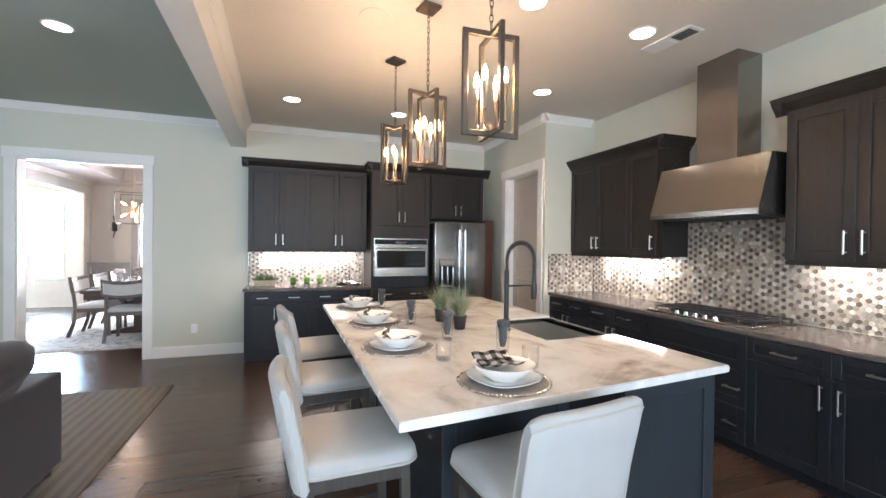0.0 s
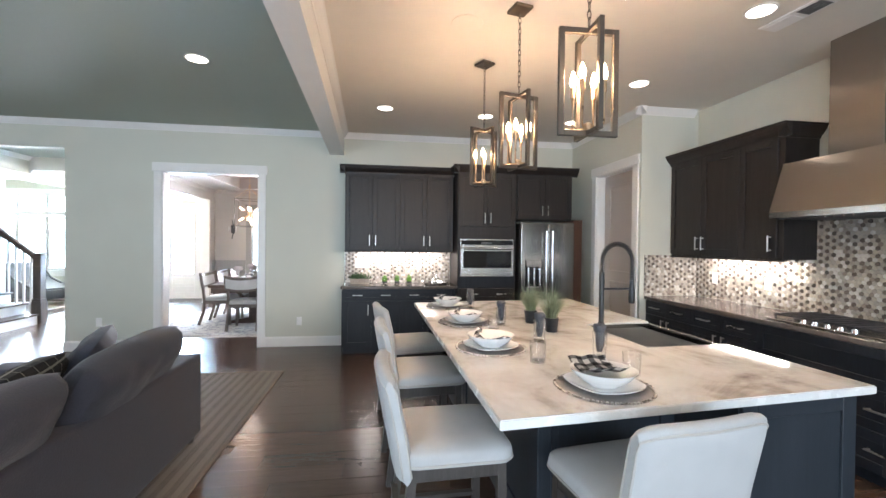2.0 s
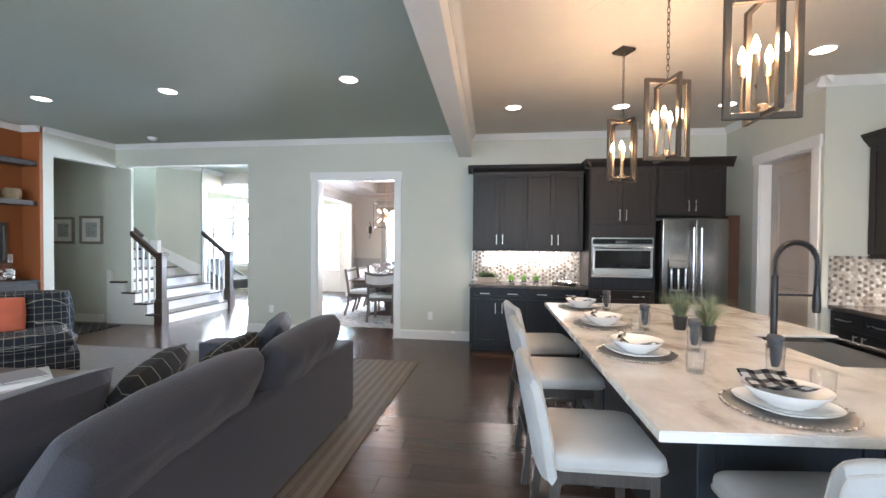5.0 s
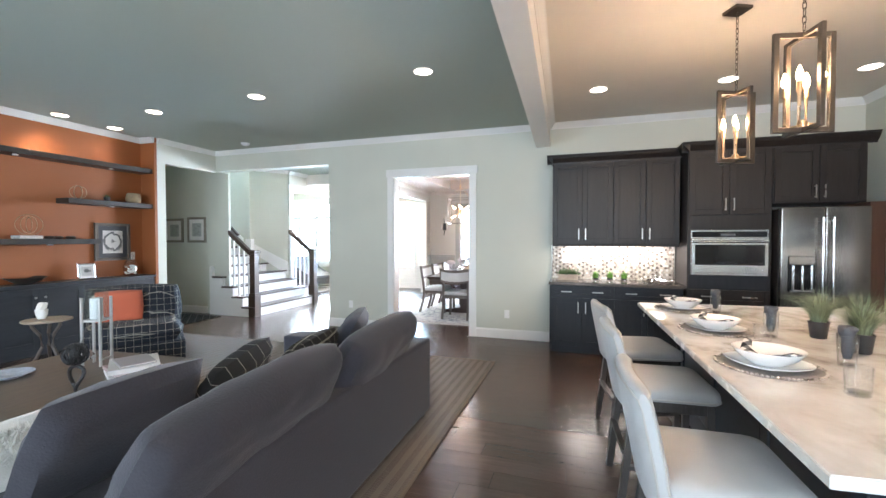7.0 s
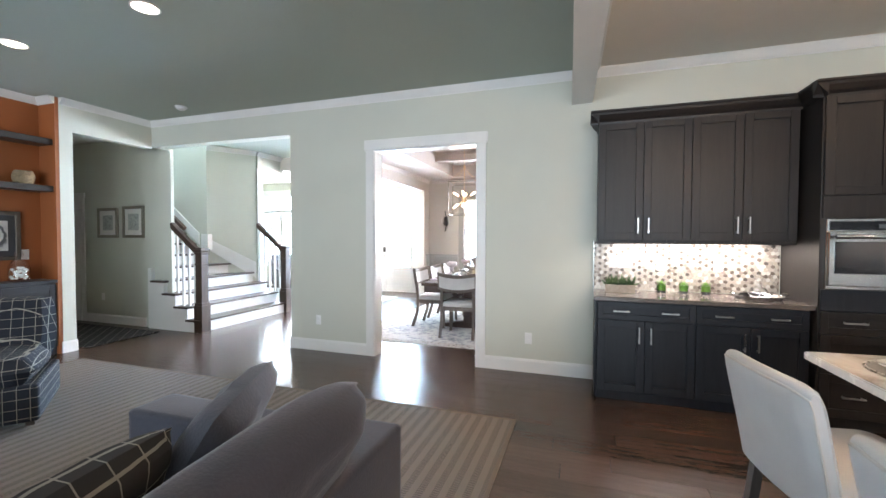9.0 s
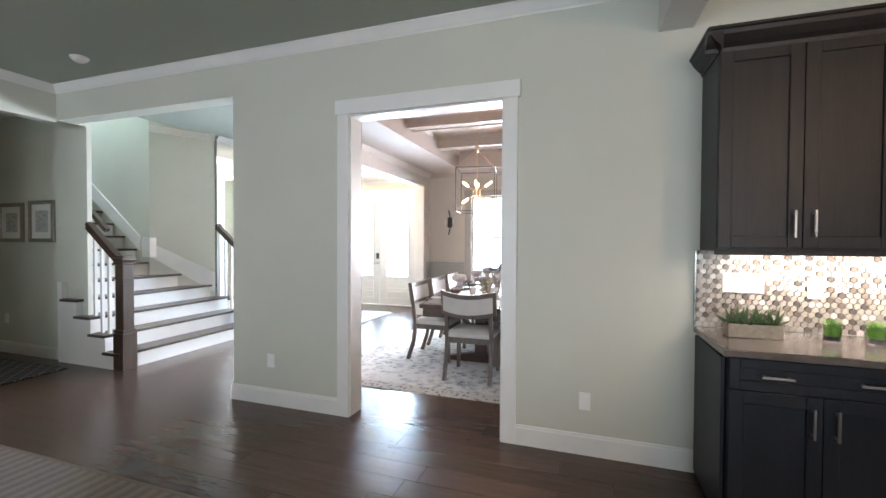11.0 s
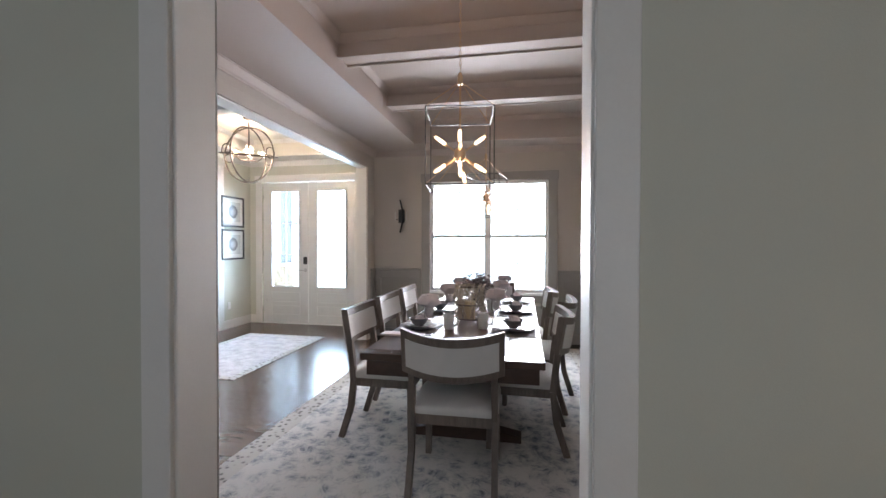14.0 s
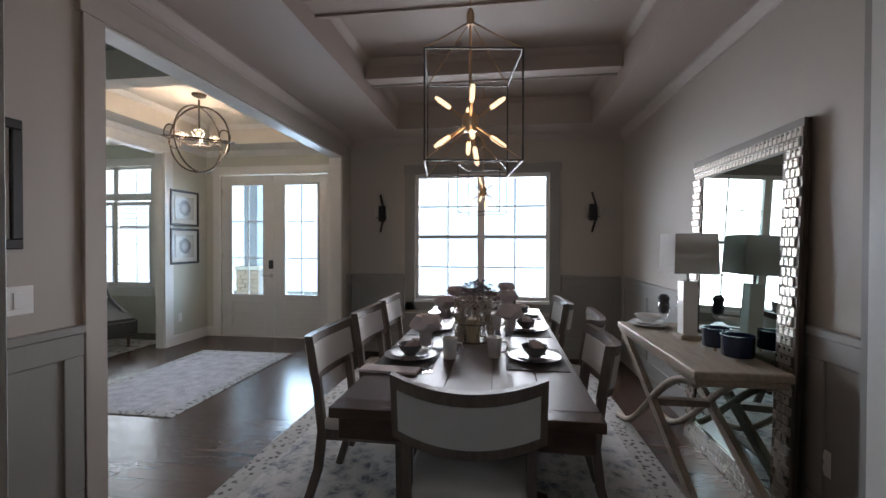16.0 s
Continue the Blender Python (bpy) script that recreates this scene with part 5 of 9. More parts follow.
# potted grasses
def grass_pot(name, at, r, h, spread, count, seed, leaf, label, potmat=None, potprof=None):
    rng = random.Random(seed)
    p = thing(name, at, label, "plant")
    prof = potprof or [(0, 0), (r * 0.72, 0), (r * 0.78, 0.003), (r, h), (r * 1.04, h), (r * 1.04, h + 0.008), (r * 0.92, h + 0.008), (r * 0.88, h - 0.012), (0, h - 0.012)]
    part("pot", lathe(bm_new(), prof, 20), potmat or POT, p, "", True)
    bm = bm_new()
    for _ in range(count):
        a, lean = rng.uniform(0, 2 * math.pi), rng.random() ** 0.7
        r0 = r * 0.7 * rng.random()
        L = spread * rng.uniform(0.65, 1.1)
        bx, by = r0 * math.cos(a), r0 * math.sin(a)
        pts = []
        for k in range(5):
            t = k / 4
            out = L * lean * (0.85 * t * t + 0.15 * t)
            pts.append(Vector((bx + out * math.cos(a) + 0.006 * rng.uniform(-1, 1) * t, by + out * math.sin(a) + 0.006 * rng.uniform(-1, 1) * t, h - 0.01 + L * (t - 0.42 * lean * t * t))))
        side = Vector((-math.sin(a), math.cos(a), 0)) * rng.uniform(0.0012, 0.0022)
        prev = None
        for k, q in enumerate(pts):
            w = side * (1 - k / 4.4)
            pair = (bm.verts.new(q - w), bm.verts.new(q + w))
            if prev:
                bm.faces.new((prev[0], prev[1], pair[1], pair[0]))
            prev = pair
    part("leaves", bm, leaf, p)
    return p


LEAF_A = island_tone(surface("grey_green_blades", (0.20, 0.25, 0.15), 0.6, vary=0.3, scale=30, bump=0.0), 0.4)
grass_pot("potted_grass", (1.045, 2.93, 0.9142), 0.046, 0.085, 0.22, 520, 1, LEAF_A, "bushy grey-green grass in a charcoal pot on the island")
grass_pot("potted_grass", (1.075, 2.62, 0.9142), 0.046, 0.085, 0.235, 560, 2, LEAF_A, "bushy grey-green grass in a charcoal pot on the island")

# ---------------------------------------------------------------- things on the back worktop
for x in (0.0, 0.175, 0.345):
    gp = grass_pot("grass_tumbler", (x, 5.93, 0.9155), 0.034, 0.085, 0.055, 160, 7, island_tone(surface("bright_green_blades", (0.13, 0.33, 0.03), 0.55, vary=0.3, scale=30, bump=0.0), 0.3),
              "bright green grass in a small glass tumbler", SMOKE_GLASS, TUMBLER[:])
    part("soil", lathe(bm_new(), [(0, 0.011), (0.0335, 0.012), (0.035, 0.035), (0, 0.035)], 16), POT, gp, "dark soil")
    bm = bm_new()
    lathe(bm, [(0, 0.036), (0.034, 0.036), (0.037, 0.085), (0, 0.09)], 16)
    part("moss", bm, LEAF_BRIGHT, gp, "green moss")
pb = thing("succulent_planter", (-0.345, 5.95, 0.9155), "weathered wooden box planter with green succulents", "planter")
bm = bm_new()
for bb in ((-0.10, -0.045, 0, 0.10, -0.037, 0.055), (-0.10, 0.037, 0, 0.10, 0.045, 0.055), (-0.10, -0.037, 0, -0.092, 0.037, 0.055), (0.092, -0.037, 0, 0.10, 0.037, 0.055), (-0.092, -0.037, 0, 0.092, 0.037, 0.045)):
    box(bm, *bb, 0.001)
part("box", bm, PALE_WOOD, pb)
rng = random.Random(9)
bm = bm_new()
for c in range(7):
    cx, cy = -0.08 + 0.027 * c, rng.uniform(-0.015, 0.015)
    for k in range(16):
        a, e = rng.uniform(0, 6.28), rng.uniform(0.3, 1.4)
        L = rng.uniform(0.035, 0.085)
        d = Vector((math.cos(a) * math.cos(e), math.sin(a) * math.cos(e), math.sin(e)))
        tube(bm, [Vector((cx, cy, 0.045)), Vector((cx, cy, 0.045)) + d * L * 0.5, Vector((cx, cy, 0.045)) + d * L], [0.004, 0.006, 0.001], 5)
part("succulents", bm, LEAF, pb, "dark green succulents", True)
pb.scale = (1.25, 1.2, 1.35)
tr = thing("serving_tray", (0.72, 5.90, 0.9155), "round silver serving tray on the worktop", "tray")
part("tray", lathe(bm_new(), [(0, 0), (0.155, 0), (0.16, 0.004), (0.172, 0.028), (0.176, 0.03), (0.172, 0.024), (0.157, 0.006), (0, 0.005)], 40), CHROME, tr, "", True)
for s in (-1, 1):
    part("handle", tube(bm_new(), [(s * 0.165, -0.05, 0.028), (s * 0.195, -0.035, 0.045), (s * 0.20, 0, 0.05), (s * 0.195, 0.035, 0.045), (s * 0.165, 0.05, 0.028)], 0.005, 8), CHROME, tr, "", True)
cl = thing("glass_cloche", (0.72, 5.90, 0.921), "clear glass decanter and stopper on a silver tray", "decanter")
part("bottle", lathe(bm_new(), [(0, 0), (0.06, 0), (0.065, 0.01), (0.065, 0.06), (0.05, 0.085), (0.02, 0.10), (0.018, 0.13), (0.016, 0.13), (0.018, 0.10), (0.045, 0.083), (0.062, 0.058), (0.062, 0.012), (0, 0.008)], 24), SMOKE_GLASS, cl, "", True)
part("stopper", lathe(bm_new(), [(0, 0.12), (0.014, 0.12), (0.012, 0.135), (0.026, 0.15), (0.030, 0.17), (0.020, 0.19), (0, 0.195)], 18), SMOKE_GLASS, cl, "", True)


def wall_plate(name, m, w, h, label, slots):
    t = thing(name, (0, 0, 0), label, "switch" if "switch" in name else "outlet")
    t.matrix_basis = m
    part("plate", box(bm_new(), -w / 2, -0.005, -h / 2, w / 2, 0.0, h / 2, 0.002), PLASTIC_WHITE, t)
    for sx, sz, sw, sh in slots:
        part("rocker" if "switch" in name else "socket", box(bm_new(), sx - sw / 2, -0.008, sz - sh / 2, sx + sw / 2, -0.0048, sz + sh / 2, 0.0012), PLASTIC_WHITE, t)
    return t


DUPLEX = [(0, 0.026, 0.034, 0.034), (0, -0.026, 0.034, 0.034)]
for x, y, z in ((-3.79, YW - 0.0005, 0.385), (-1.205, YW - 0.0005, 0.36)):
    wall_plate("wall_outlet", pose(x, y, z), 0.073, 0.118, "white duplex wall outlet", DUPLEX)
rockers = lambda n: [((k - (n - 1) / 2) * 0.047, 0, 0.033, 0.066) for k in range(n)]
wall_plate("wall_switch", pose(-0.32, YW - 0.013, 1.19), 0.21, 0.118, "white four-gang switch plate on the backsplash", rockers(4))
wall_plate("wall_outlet", pose(0.03, YW - 0.013, 1.17), 0.073, 0.118, "white duplex outlet on the backsplash", DUPLEX)
wall_plate("wall_outlet", pose(0.50, YW - 0.013, 1.17), 0.073, 0.118, "white duplex outlet on the backsplash", DUPLEX)
for y in (4.12, 3.48, 1.45):
    wall_plate("wall_outlet", pose(XR - 0.013, y, 1.14, 0, 0, -90), 0.073, 0.118, "white duplex outlet on the backsplash", DUPLEX)
wall_plate("wall_outlet", pose(1.30, 1.822, 0.79, 0, 0, 5), 0.118, 0.075, "white outlet under the island worktop", [(-0.026, 0, 0.034, 0.034), (0.026, 0, 0.034, 0.034)])
wall_plate("wall_switch", pose(XL - 0.299, 4.86, 1.20, 0, 0, 90), 0.075, 0.118, "white switch on the orange wall", rockers(1))
wall_plate("wall_outlet", pose(-8.13, 6.4595, 0.43), 0.073, 0.118, "white outlet in the hall", DUPLEX)
wall_plate("wall_outlet", pose(FX0 + 0.0005, 11.09, 0.37, 0, 0, 90), 0.073, 0.118, "white outlet in the foyer", DUPLEX)
wall_plate("wall_switch", pose(DX0 + 0.0065, 7.22, 1.17, 0, 0, 90), 0.165, 0.118, "white two-gang switch plate beside the foyer opening", rockers(2))
wall_plate("wall_outlet", pose(DX1 - 0.0065, 7.9, 0.42, 0, 0, -90), 0.073, 0.118, "white outlet in the wainscot", DUPLEX)

# ---------------------------------------------------------------- ceiling fixtures
CANS = [(-1.64, 3.90), (-3.68, 3.98), (-5.32, 4.03), (-0.02, 4.94), (1.21, 5.04), (2.37, 5.10), (2.42, 3.76), (2.45, 2.47), (1.48, 2.41), (-6.60, 4.42), (-6.60, 3.75), (-6.60, 2.95), (-1.65, 1.6), (-3.68, 1.6), (-0.02, 1.2), (2.45, 0.6)]
can_ring = mesh_of("trim_ring", lathe(bm_new(), [(0.082, -0.001), (0.097, -0.001), (0.098, -0.006), (0.085, -0.010), (0.082, -0.006)], 32), WHITE_PAINT, True)
can_lens = mesh_of("lens", lathe(bm_new(), [(0, -0.007), (0.082, -0.006), (0.082, -0.001), (0, -0.001)], 32), CAN_GLOW)


def can_light(x, y, z):
    c = thing("recessed_light", (x, y, z), "lit round recessed ceiling light with a white ring", "ceiling light", "recessed ceiling lights")
    piece("trim_ring", can_ring, c, (0, 0, 0))
    piece("lens", can_lens, c, (0, 0, 0))


for x, y in CANS:
    can_light(x, y, H)
can_light(-2.95, 7.62, TH)
vent = thing("ceiling_vent", (2.73, 2.47, H), "white slatted ceiling vent in the kitchen", "vent", rz=95)
part("frame", box(bm_new(), -0.21, -0.08, -0.012, 0.21, 0.08, -0.001, 0.004), WHITE_PAINT, vent)
for k in range(12):
    part("slat", box(bm_new(), -0.18 + 0.0125 * k, -0.055, -0.0165, -0.174 + 0.0125 * k, 0.055, -0.0115), GREY_CERAMIC, vent)
part("damper", box(bm_new(), 0.0, -0.055, -0.0165, 0.18, 0.055, -0.0115, 0.002), PLASTIC_WHITE, vent)
sd = thing("smoke_detector", (-5.54, 5.78, H), "white round smoke detector on the ceiling", "smoke detector")
part("base", lathe(bm_new(), [(0, -0.001), (0.07, -0.001), (0.07, -0.016), (0, -0.016)], 28), PLASTIC_WHITE, sd, "", True)
part("cover", lathe(bm_new(), [(0, -0.044), (0.035, -0.044), (0.055, -0.030), (0.058, -0.0165), (0, -0.0165)], 28), PLASTIC_WHITE, sd, "", True)
sp = whole("ceiling_speaker", lathe(bm_new(), [(0, -0.005), (0.10, -0.005), (0.112, -0.004), (0.115, -0.001), (0, -0.001)], 40), CEIL_WHITE, "flush round white ceiling speaker", "speaker", "", True)
sp.location = (0.55, 2.95, H)

# ---------------------------------------------------------------- hexagon mosaic backsplash
PALE_HEX = [(0.0, (0.42, 0.37, 0.31)), (0.35, (0.36, 0.325, 0.285)), (0.55, (0.33, 0.29, 0.25)), (0.70, (0.56, 0.53, 0.48)), (0.90, (0.26, 0.22, 0.185))]
DARK_HEX = [(0.0, (0.14, 0.115, 0.095)), (0.45, (0.105, 0.092, 0.08)), (0.75, (0.175, 0.145, 0.12))]


def hex_material(name, per_object, tones):
    m, nt, b = material(name)
    if per_object:
        src = nt.nodes.new("ShaderNodeObjectInfo").outputs["Random"]
    else:
        src = nt.nodes.new("ShaderNodeNewGeometry").outputs["Random Per Island"]
    col = ramp(nt, src, tones)
    for n in nt.nodes:
        if n.bl_idname == "ShaderNodeValToRGB":
            n.color_ramp.interpolation = "CONSTANT"
    noi = node(nt, "ShaderNodeTexNoise", Scale=40.0, Detail=4.0, Distortion=1.0)
    nt.links.new(coords(nt), noi.inputs["Vector"])
    hs = nt.nodes.new("ShaderNodeHueSaturation")
    mr = node(nt, "ShaderNodeMapRange")
    mr.inputs["To Min"].default_value, mr.inputs["To Max"].default_value = 0.78, 1.2
    nt.links.new(noi.outputs["Fac"], mr.inputs["Value"])
    nt.links.new(mr.outputs["Result"], hs.inputs["Value"])
    nt.links.new(col, hs.inputs["Color"])
    nt.links.new(hs.outputs["Color"], b.inputs["Base Color"])
    b.inputs["Roughness"].default_value = 0.22
    return m


HEX_ONE, HEX_MANY = hex_material("stone_hexagon", True, PALE_HEX), hex_material("stone_hexagon_joined", False, PALE_HEX)
DARK_ONE, DARK_MANY = hex_material("dark_stone_hexagon", True, DARK_HEX), hex_material("dark_stone_hexagon_joined", False, DARK_HEX)
GROUT = surface("pale_grout", (0.40, 0.37, 0.33), 0.85, vary=0.05, bump=0.1)
HEXW = 0.034
HEXR = (HEXW - 0.003) / math.sqrt(3)


def hex_outline(axis, d, u, z, r):
    pts = [(u + r * math.cos(math.pi / 6 + k * math.pi / 3), z + r * math.sin(math.pi / 6 + k * math.pi / 3)) for k in range(6)]
    return [(p, d, q) if axis == "y" else (d, p, q) for p, q in pts]


def add_hex(bm, axis, d0, d1, u, z, lo_u, hi_u, lo_z, hi_z):
    cl = lambda p: (min(max(p[0], lo_u), hi_u), p[1], min(max(p[2], lo_z), hi_z)) if axis == "y" else (p[0], min(max(p[1], lo_u), hi_u), min(max(p[2], lo_z), hi_z))
    a = [bm.verts.new(cl(p)) for p in hex_outline(axis, d0, u, z, HEXR)]
    b = [bm.verts.new(cl(p)) for p in hex_outline(axis, d1, u, z, HEXR * 0.95)]
    bm.faces.new(b)
    for k in range(6):
        bm.faces.new((a[k], a[(k + 1) % 6], b[(k + 1) % 6], b[k]))


one_hex = mesh_of("tile", (lambda bm: (add_hex(bm, "x", 0, -0.008, 0, 0, -9, 9, -9, 9), bm)[1])(bm_new()), HEX_ONE)
dark_hex = one_hex.copy()
dark_hex.materials[0] = DARK_ONE


def backsplash(name, axis, face, areas, single=None):
    """Hexagon tiles over rectangles (u0, u1, z0, z1) of a wall that looks towards the lower end of axis."""
    bm = bm_new()
    for u0, u1, z0, z1 in areas:
        if axis == "y":
            box(bm, u0, face - 0.004, z0, u1, face, z1)
        else:
            box(bm, face - 0.004, u0, z0, face, u1, z1)
    t = setting(name, bm, GROUT, "mosaic backsplash of small beige, grey and brown stone hexagons")
    rest, dark_rest, made = bm_new(), bm_new(), 0
    rng = random.Random(len(name))
    row = HEXW * math.sqrt(3) / 2
    for u0, u1, z0, z1 in areas:
        j = 0
        z = 0.93
        first = math.floor(u0 / HEXW)
        while z - HEXR < z1:
            u = math.floor(u0 / HEXW) * HEXW + (HEXW / 2 if j % 2 else 0)
            i = first
            while u - HEXW / 2 < u1:
                dark = (i - j // 2 + j * 2) % 3 == 0 and rng.random() < 0.72
                i += 1
                if z + HEXR > z0 and u + HEXW / 2 > u0:
                    whole_tile = u - HEXW / 2 >= u0 and u + HEXW / 2 <= u1 and z - HEXR >= z0 and z + HEXR <= z1
                    if whole_tile and single and made < 300 and single[0] < u < single[1]:
                        piece("tile", dark_hex if dark else one_hex, t, (face - 0.004, u, z))
                        made += 1
                    elif u > u0 - 0.02 and u < u1 + 0.02 and z > z0 - 0.02 and z < z1 + 0.02:
                        add_hex(dark_rest if dark else rest, axis, face - 0.004, face - 0.012, u, z, u0, u1, z0, z1)
                u += HEXW
            z += row
            j += 1
    tagged(part("tiles", rest, HEX_MANY, t), kind="stuff")
    tagged(part("dark_tiles", dark_rest, DARK_MANY, t), kind="stuff")


backsplash("backsplash_back", "y", YW, [(-0.56, 0.965, 0.916, 1.384)])
backsplash("backsplash_east", "x", XR, [(3.04, YP - 0.013, 0.916, 1.384), (1.99, 3.038, 0.916, 1.725), (-0.9, 1.988, 0.916, 1.384)], (2.0, 3.2))
backsplash("backsplash_pier", "y", YP, [(2.955, XR - 0.013, 0.916, 1.384)])
whole("backsplash_edge", box(bm_new(), -0.575, YW - 0.014, 0.916, -0.562, YW - 0.0005, 1.384, 0.002), STEEL, "thin steel edging strip beside the backsplash", "edging")

# ---------------------------------------------------------------- stairs
RISE, GO = 0.186, 0.235
X_FIRST = -5.995
stairs = thing("staircase", (0, 0, 0), "staircase with dark oak treads, white risers and a landing turn", "staircase")
Y_OPEN, Y_R = 6.40, 8.30
for i in range(1, 17):
    xf = X_FIRST - GO * (i - 1)
    xb = xf - GO
    if i <= 4:
        y0, y1 = Y_OPEN - 0.03, Y_R + 0.02
    elif i <= 7:
        y0, y1 = 6.515, 8.24 - 0.27 * (i - 4)
    else:
        y0, y1 = 6.515, 7.555
    if 4 < i <= 7:
        bm = prism(bm_new(), [(xf + 0.03, y0), (xf + 0.03, min(8.25, y1 + 0.30)), (xb, y1), (xb, y0)], "z", i * RISE - 0.03, i * RISE)
    else:
        bm = box(bm_new(), xb - 0.01, y0, i * RISE - 0.03, xf + 0.03, y1, i * RISE, 0.006, 2)
    part("tread", bm, TREAD_WOOD, stairs, "dark oak tread")
    yr = y1 if not 4 < i <= 7 else min(8.25, y1 + 0.30)
    ry0 = Y_OPEN if i <= 4 else 6.515
    part("riser", box(bm_new(), xf - 0.02, ry0, (i - 1) * RISE + 0.0005, xf, yr - 0.02 if i <= 4 else yr, i * RISE - 0.031), WHITE_PAINT, stairs, "white riser")
# side board of the open end, stepped
prof = [(X_FIRST - 0.02, 0.0)]
for i in range(1, 5):
    xf = X_FIRST - GO * (i - 1)
    prof += [(xf - 0.02, i * RISE - 0.032), (xf - GO - 0.02, i * RISE - 0.032)]
prof += [(X_FIRST - 4 * GO - 0.02, 0.93), (-7.03, 0.93), (-7.03, 0.0)]
part("stringer", prism(bm_new(), prof, "y", Y_OPEN, 6.455), WHITE_PAINT, stairs, "white stringer")
prof2 = [(X_FIRST - 0.02, 0.0)]
for i in range(1, 5):
    xf = X_FIRST - GO * (i - 1)
    prof2 += [(xf - 0.02, i * RISE - 0.032), (xf - GO - 0.02, i * RISE - 0.032)]
prof2 += [(X_FIRST - 4 * GO - 0.02, 0.0)]
part("stringer", prism(bm_new(), prof2, "y", Y_R - 0.06, Y_R - 0.005), WHITE_PAINT, stairs, "white stringer")
# skirt along the walls
sl = RISE / GO
bm = prism(bm_new(), [(-7.30, 7 * RISE - 0.02), (-7.30, 7 * RISE + 0.18), (-10.2, 7 * RISE + 0.18 + 2.9 * sl), (-10.2, 7 * RISE - 0.02 + 2.9 * sl - 0.1)], "y", 7.54, 7.559)
part("skirt", bm, WHITE_PAINT, stairs, "white sloping skirt board")
bm = bm_new()
a0, a1 = Vector((-6.665, 8.25, 0)), Vector((-7.125, 7.55, 0))
nrm = Vector((0.836, -0.549, 0))
q = []
for p, z0, z1 in ((a0, 0.62, 0.93), (a1, 1.20, 1.40)):
    for off in (0.001, 0.02):
        for z in (z0, z1):
            q.append(bm.verts.new(p + nrm * off + Vector((0, 0, z))))
for f in ((0, 1, 5, 4), (2, 3, 7, 6), (1, 3, 7, 5), (0, 2, 6, 4), (0, 1, 3, 2), (4, 5, 7, 6)):
    bm.faces.new([q[k] for k in f])
part("skirt", bm, WHITE_PAINT, stairs, "white sloping skirt board")
part("skirt_block", box(bm_new(), -7.20, 7.50, 7 * RISE - 0.12, -7.04, 7.60, 7 * RISE + 0.16, 0.004), WHITE_PAINT, stairs)


def newel(x, y):
    n = thing("newel_post", (x, y, 0), "square dark wooden newel post with a moulded cap", "newel post", "newel posts of the stairs")
    part("shaft", box(bm_new(), -0.06, -0.06, 0.44, 0.06, 0.06, 1.17, 0.004), DARK_WOOD, n)
    part("plinth", prism(box(bm_new(), -0.078, -0.078, 0.0, 0.078, 0.078, 0.40, 0.004), [(-0.069, -0.069), (0.069, -0.069), (0.069, 0.069), (-0.069, 0.069)], "z", 0.40, 0.44), DARK_WOOD, n)
    bm = box(bm_new(), -0.072, -0.072, 1.155, 0.072, 0.072, 1.185, 0.006)
    box(bm, -0.084, -0.084, 1.20, 0.084, 0.084, 1.235, 0.008)
    box(bm, -0.066, -0.066, 1.185, 0.066, 0.066, 1.255, 0.006)
    part("collar", box(bm_new(), -0.067, -0.067, 1.00, 0.067, 0.067, 1.02, 0.004), DARK_WOOD, n)
    part("cap", bm, DARK_WOOD, n)


newel(-6.02, 6.475)
newel(-6.02, 8.30)
for y, x_end in ((6.475, -6.60), (8.30, -6.66)):
    r = thing("handrail", (0, 0, 0), "dark wooden sloping stair handrail with white balusters", "handrail", "handrails of the stairs")
    z_at = lambda x: 1.16 + (-6.07 - x) * 0.79
    part("rail", bar(bm_new(), (-6.07, y, z_at(-6.07)), (x_end, y, z_at(x_end)), 0.062, 0.058), DARK_WOOD, r)
    part("rail_lip", bar(bm_new(), (-6.07, y, z_at(-6.07) + 0.034), (x_end, y, z_at(x_end) + 0.034), 0.046, 0.07), DARK_WOOD, r)
    if y > 7:
        part("rail_end", lathe(bm_new(), [(0, 0), (0.05, 0), (0.05, 0.012), (0, 0.018)], 18, m=pose(x_end + 0.03, y, z_at(x_end) + 0.01, 0, 90, 0)), DARK_WOOD, r, "", True)
    x = -6.145
    while x > x_end + 0.03:
        step = int((X_FIRST + 0.02 - x) / GO)
        part("baluster", box(bm_new(), x - 0.0155, y - 0.0155, (step + 1) * RISE, x + 0.0155, y + 0.0155, z_at(x) - 0.03, 0.002), WHITE_PAINT, r, "white square baluster")
        x -= GO / 2
r = thing("handrail", (0, 0, 0), "dark wooden handrail fixed along the upper stair wall", "handrail")
part("rail", bar(bm_new(), (-6.55, 6.64, 1.54), (-9.6, 6.64, 1.54 + 3.05 * sl), 0.05, 0.05), DARK_WOOD, r)
for x in (-6.8, -8.0, -9.2):
    part("bracket", tube(bm_new(), [(x, 6.511, 1.54 + (-6.55 - x) * sl - 0.05), (x, 6.64, 1.54 + (-6.55 - x) * sl - 0.02)], 0.009, 8), BRONZE, r)

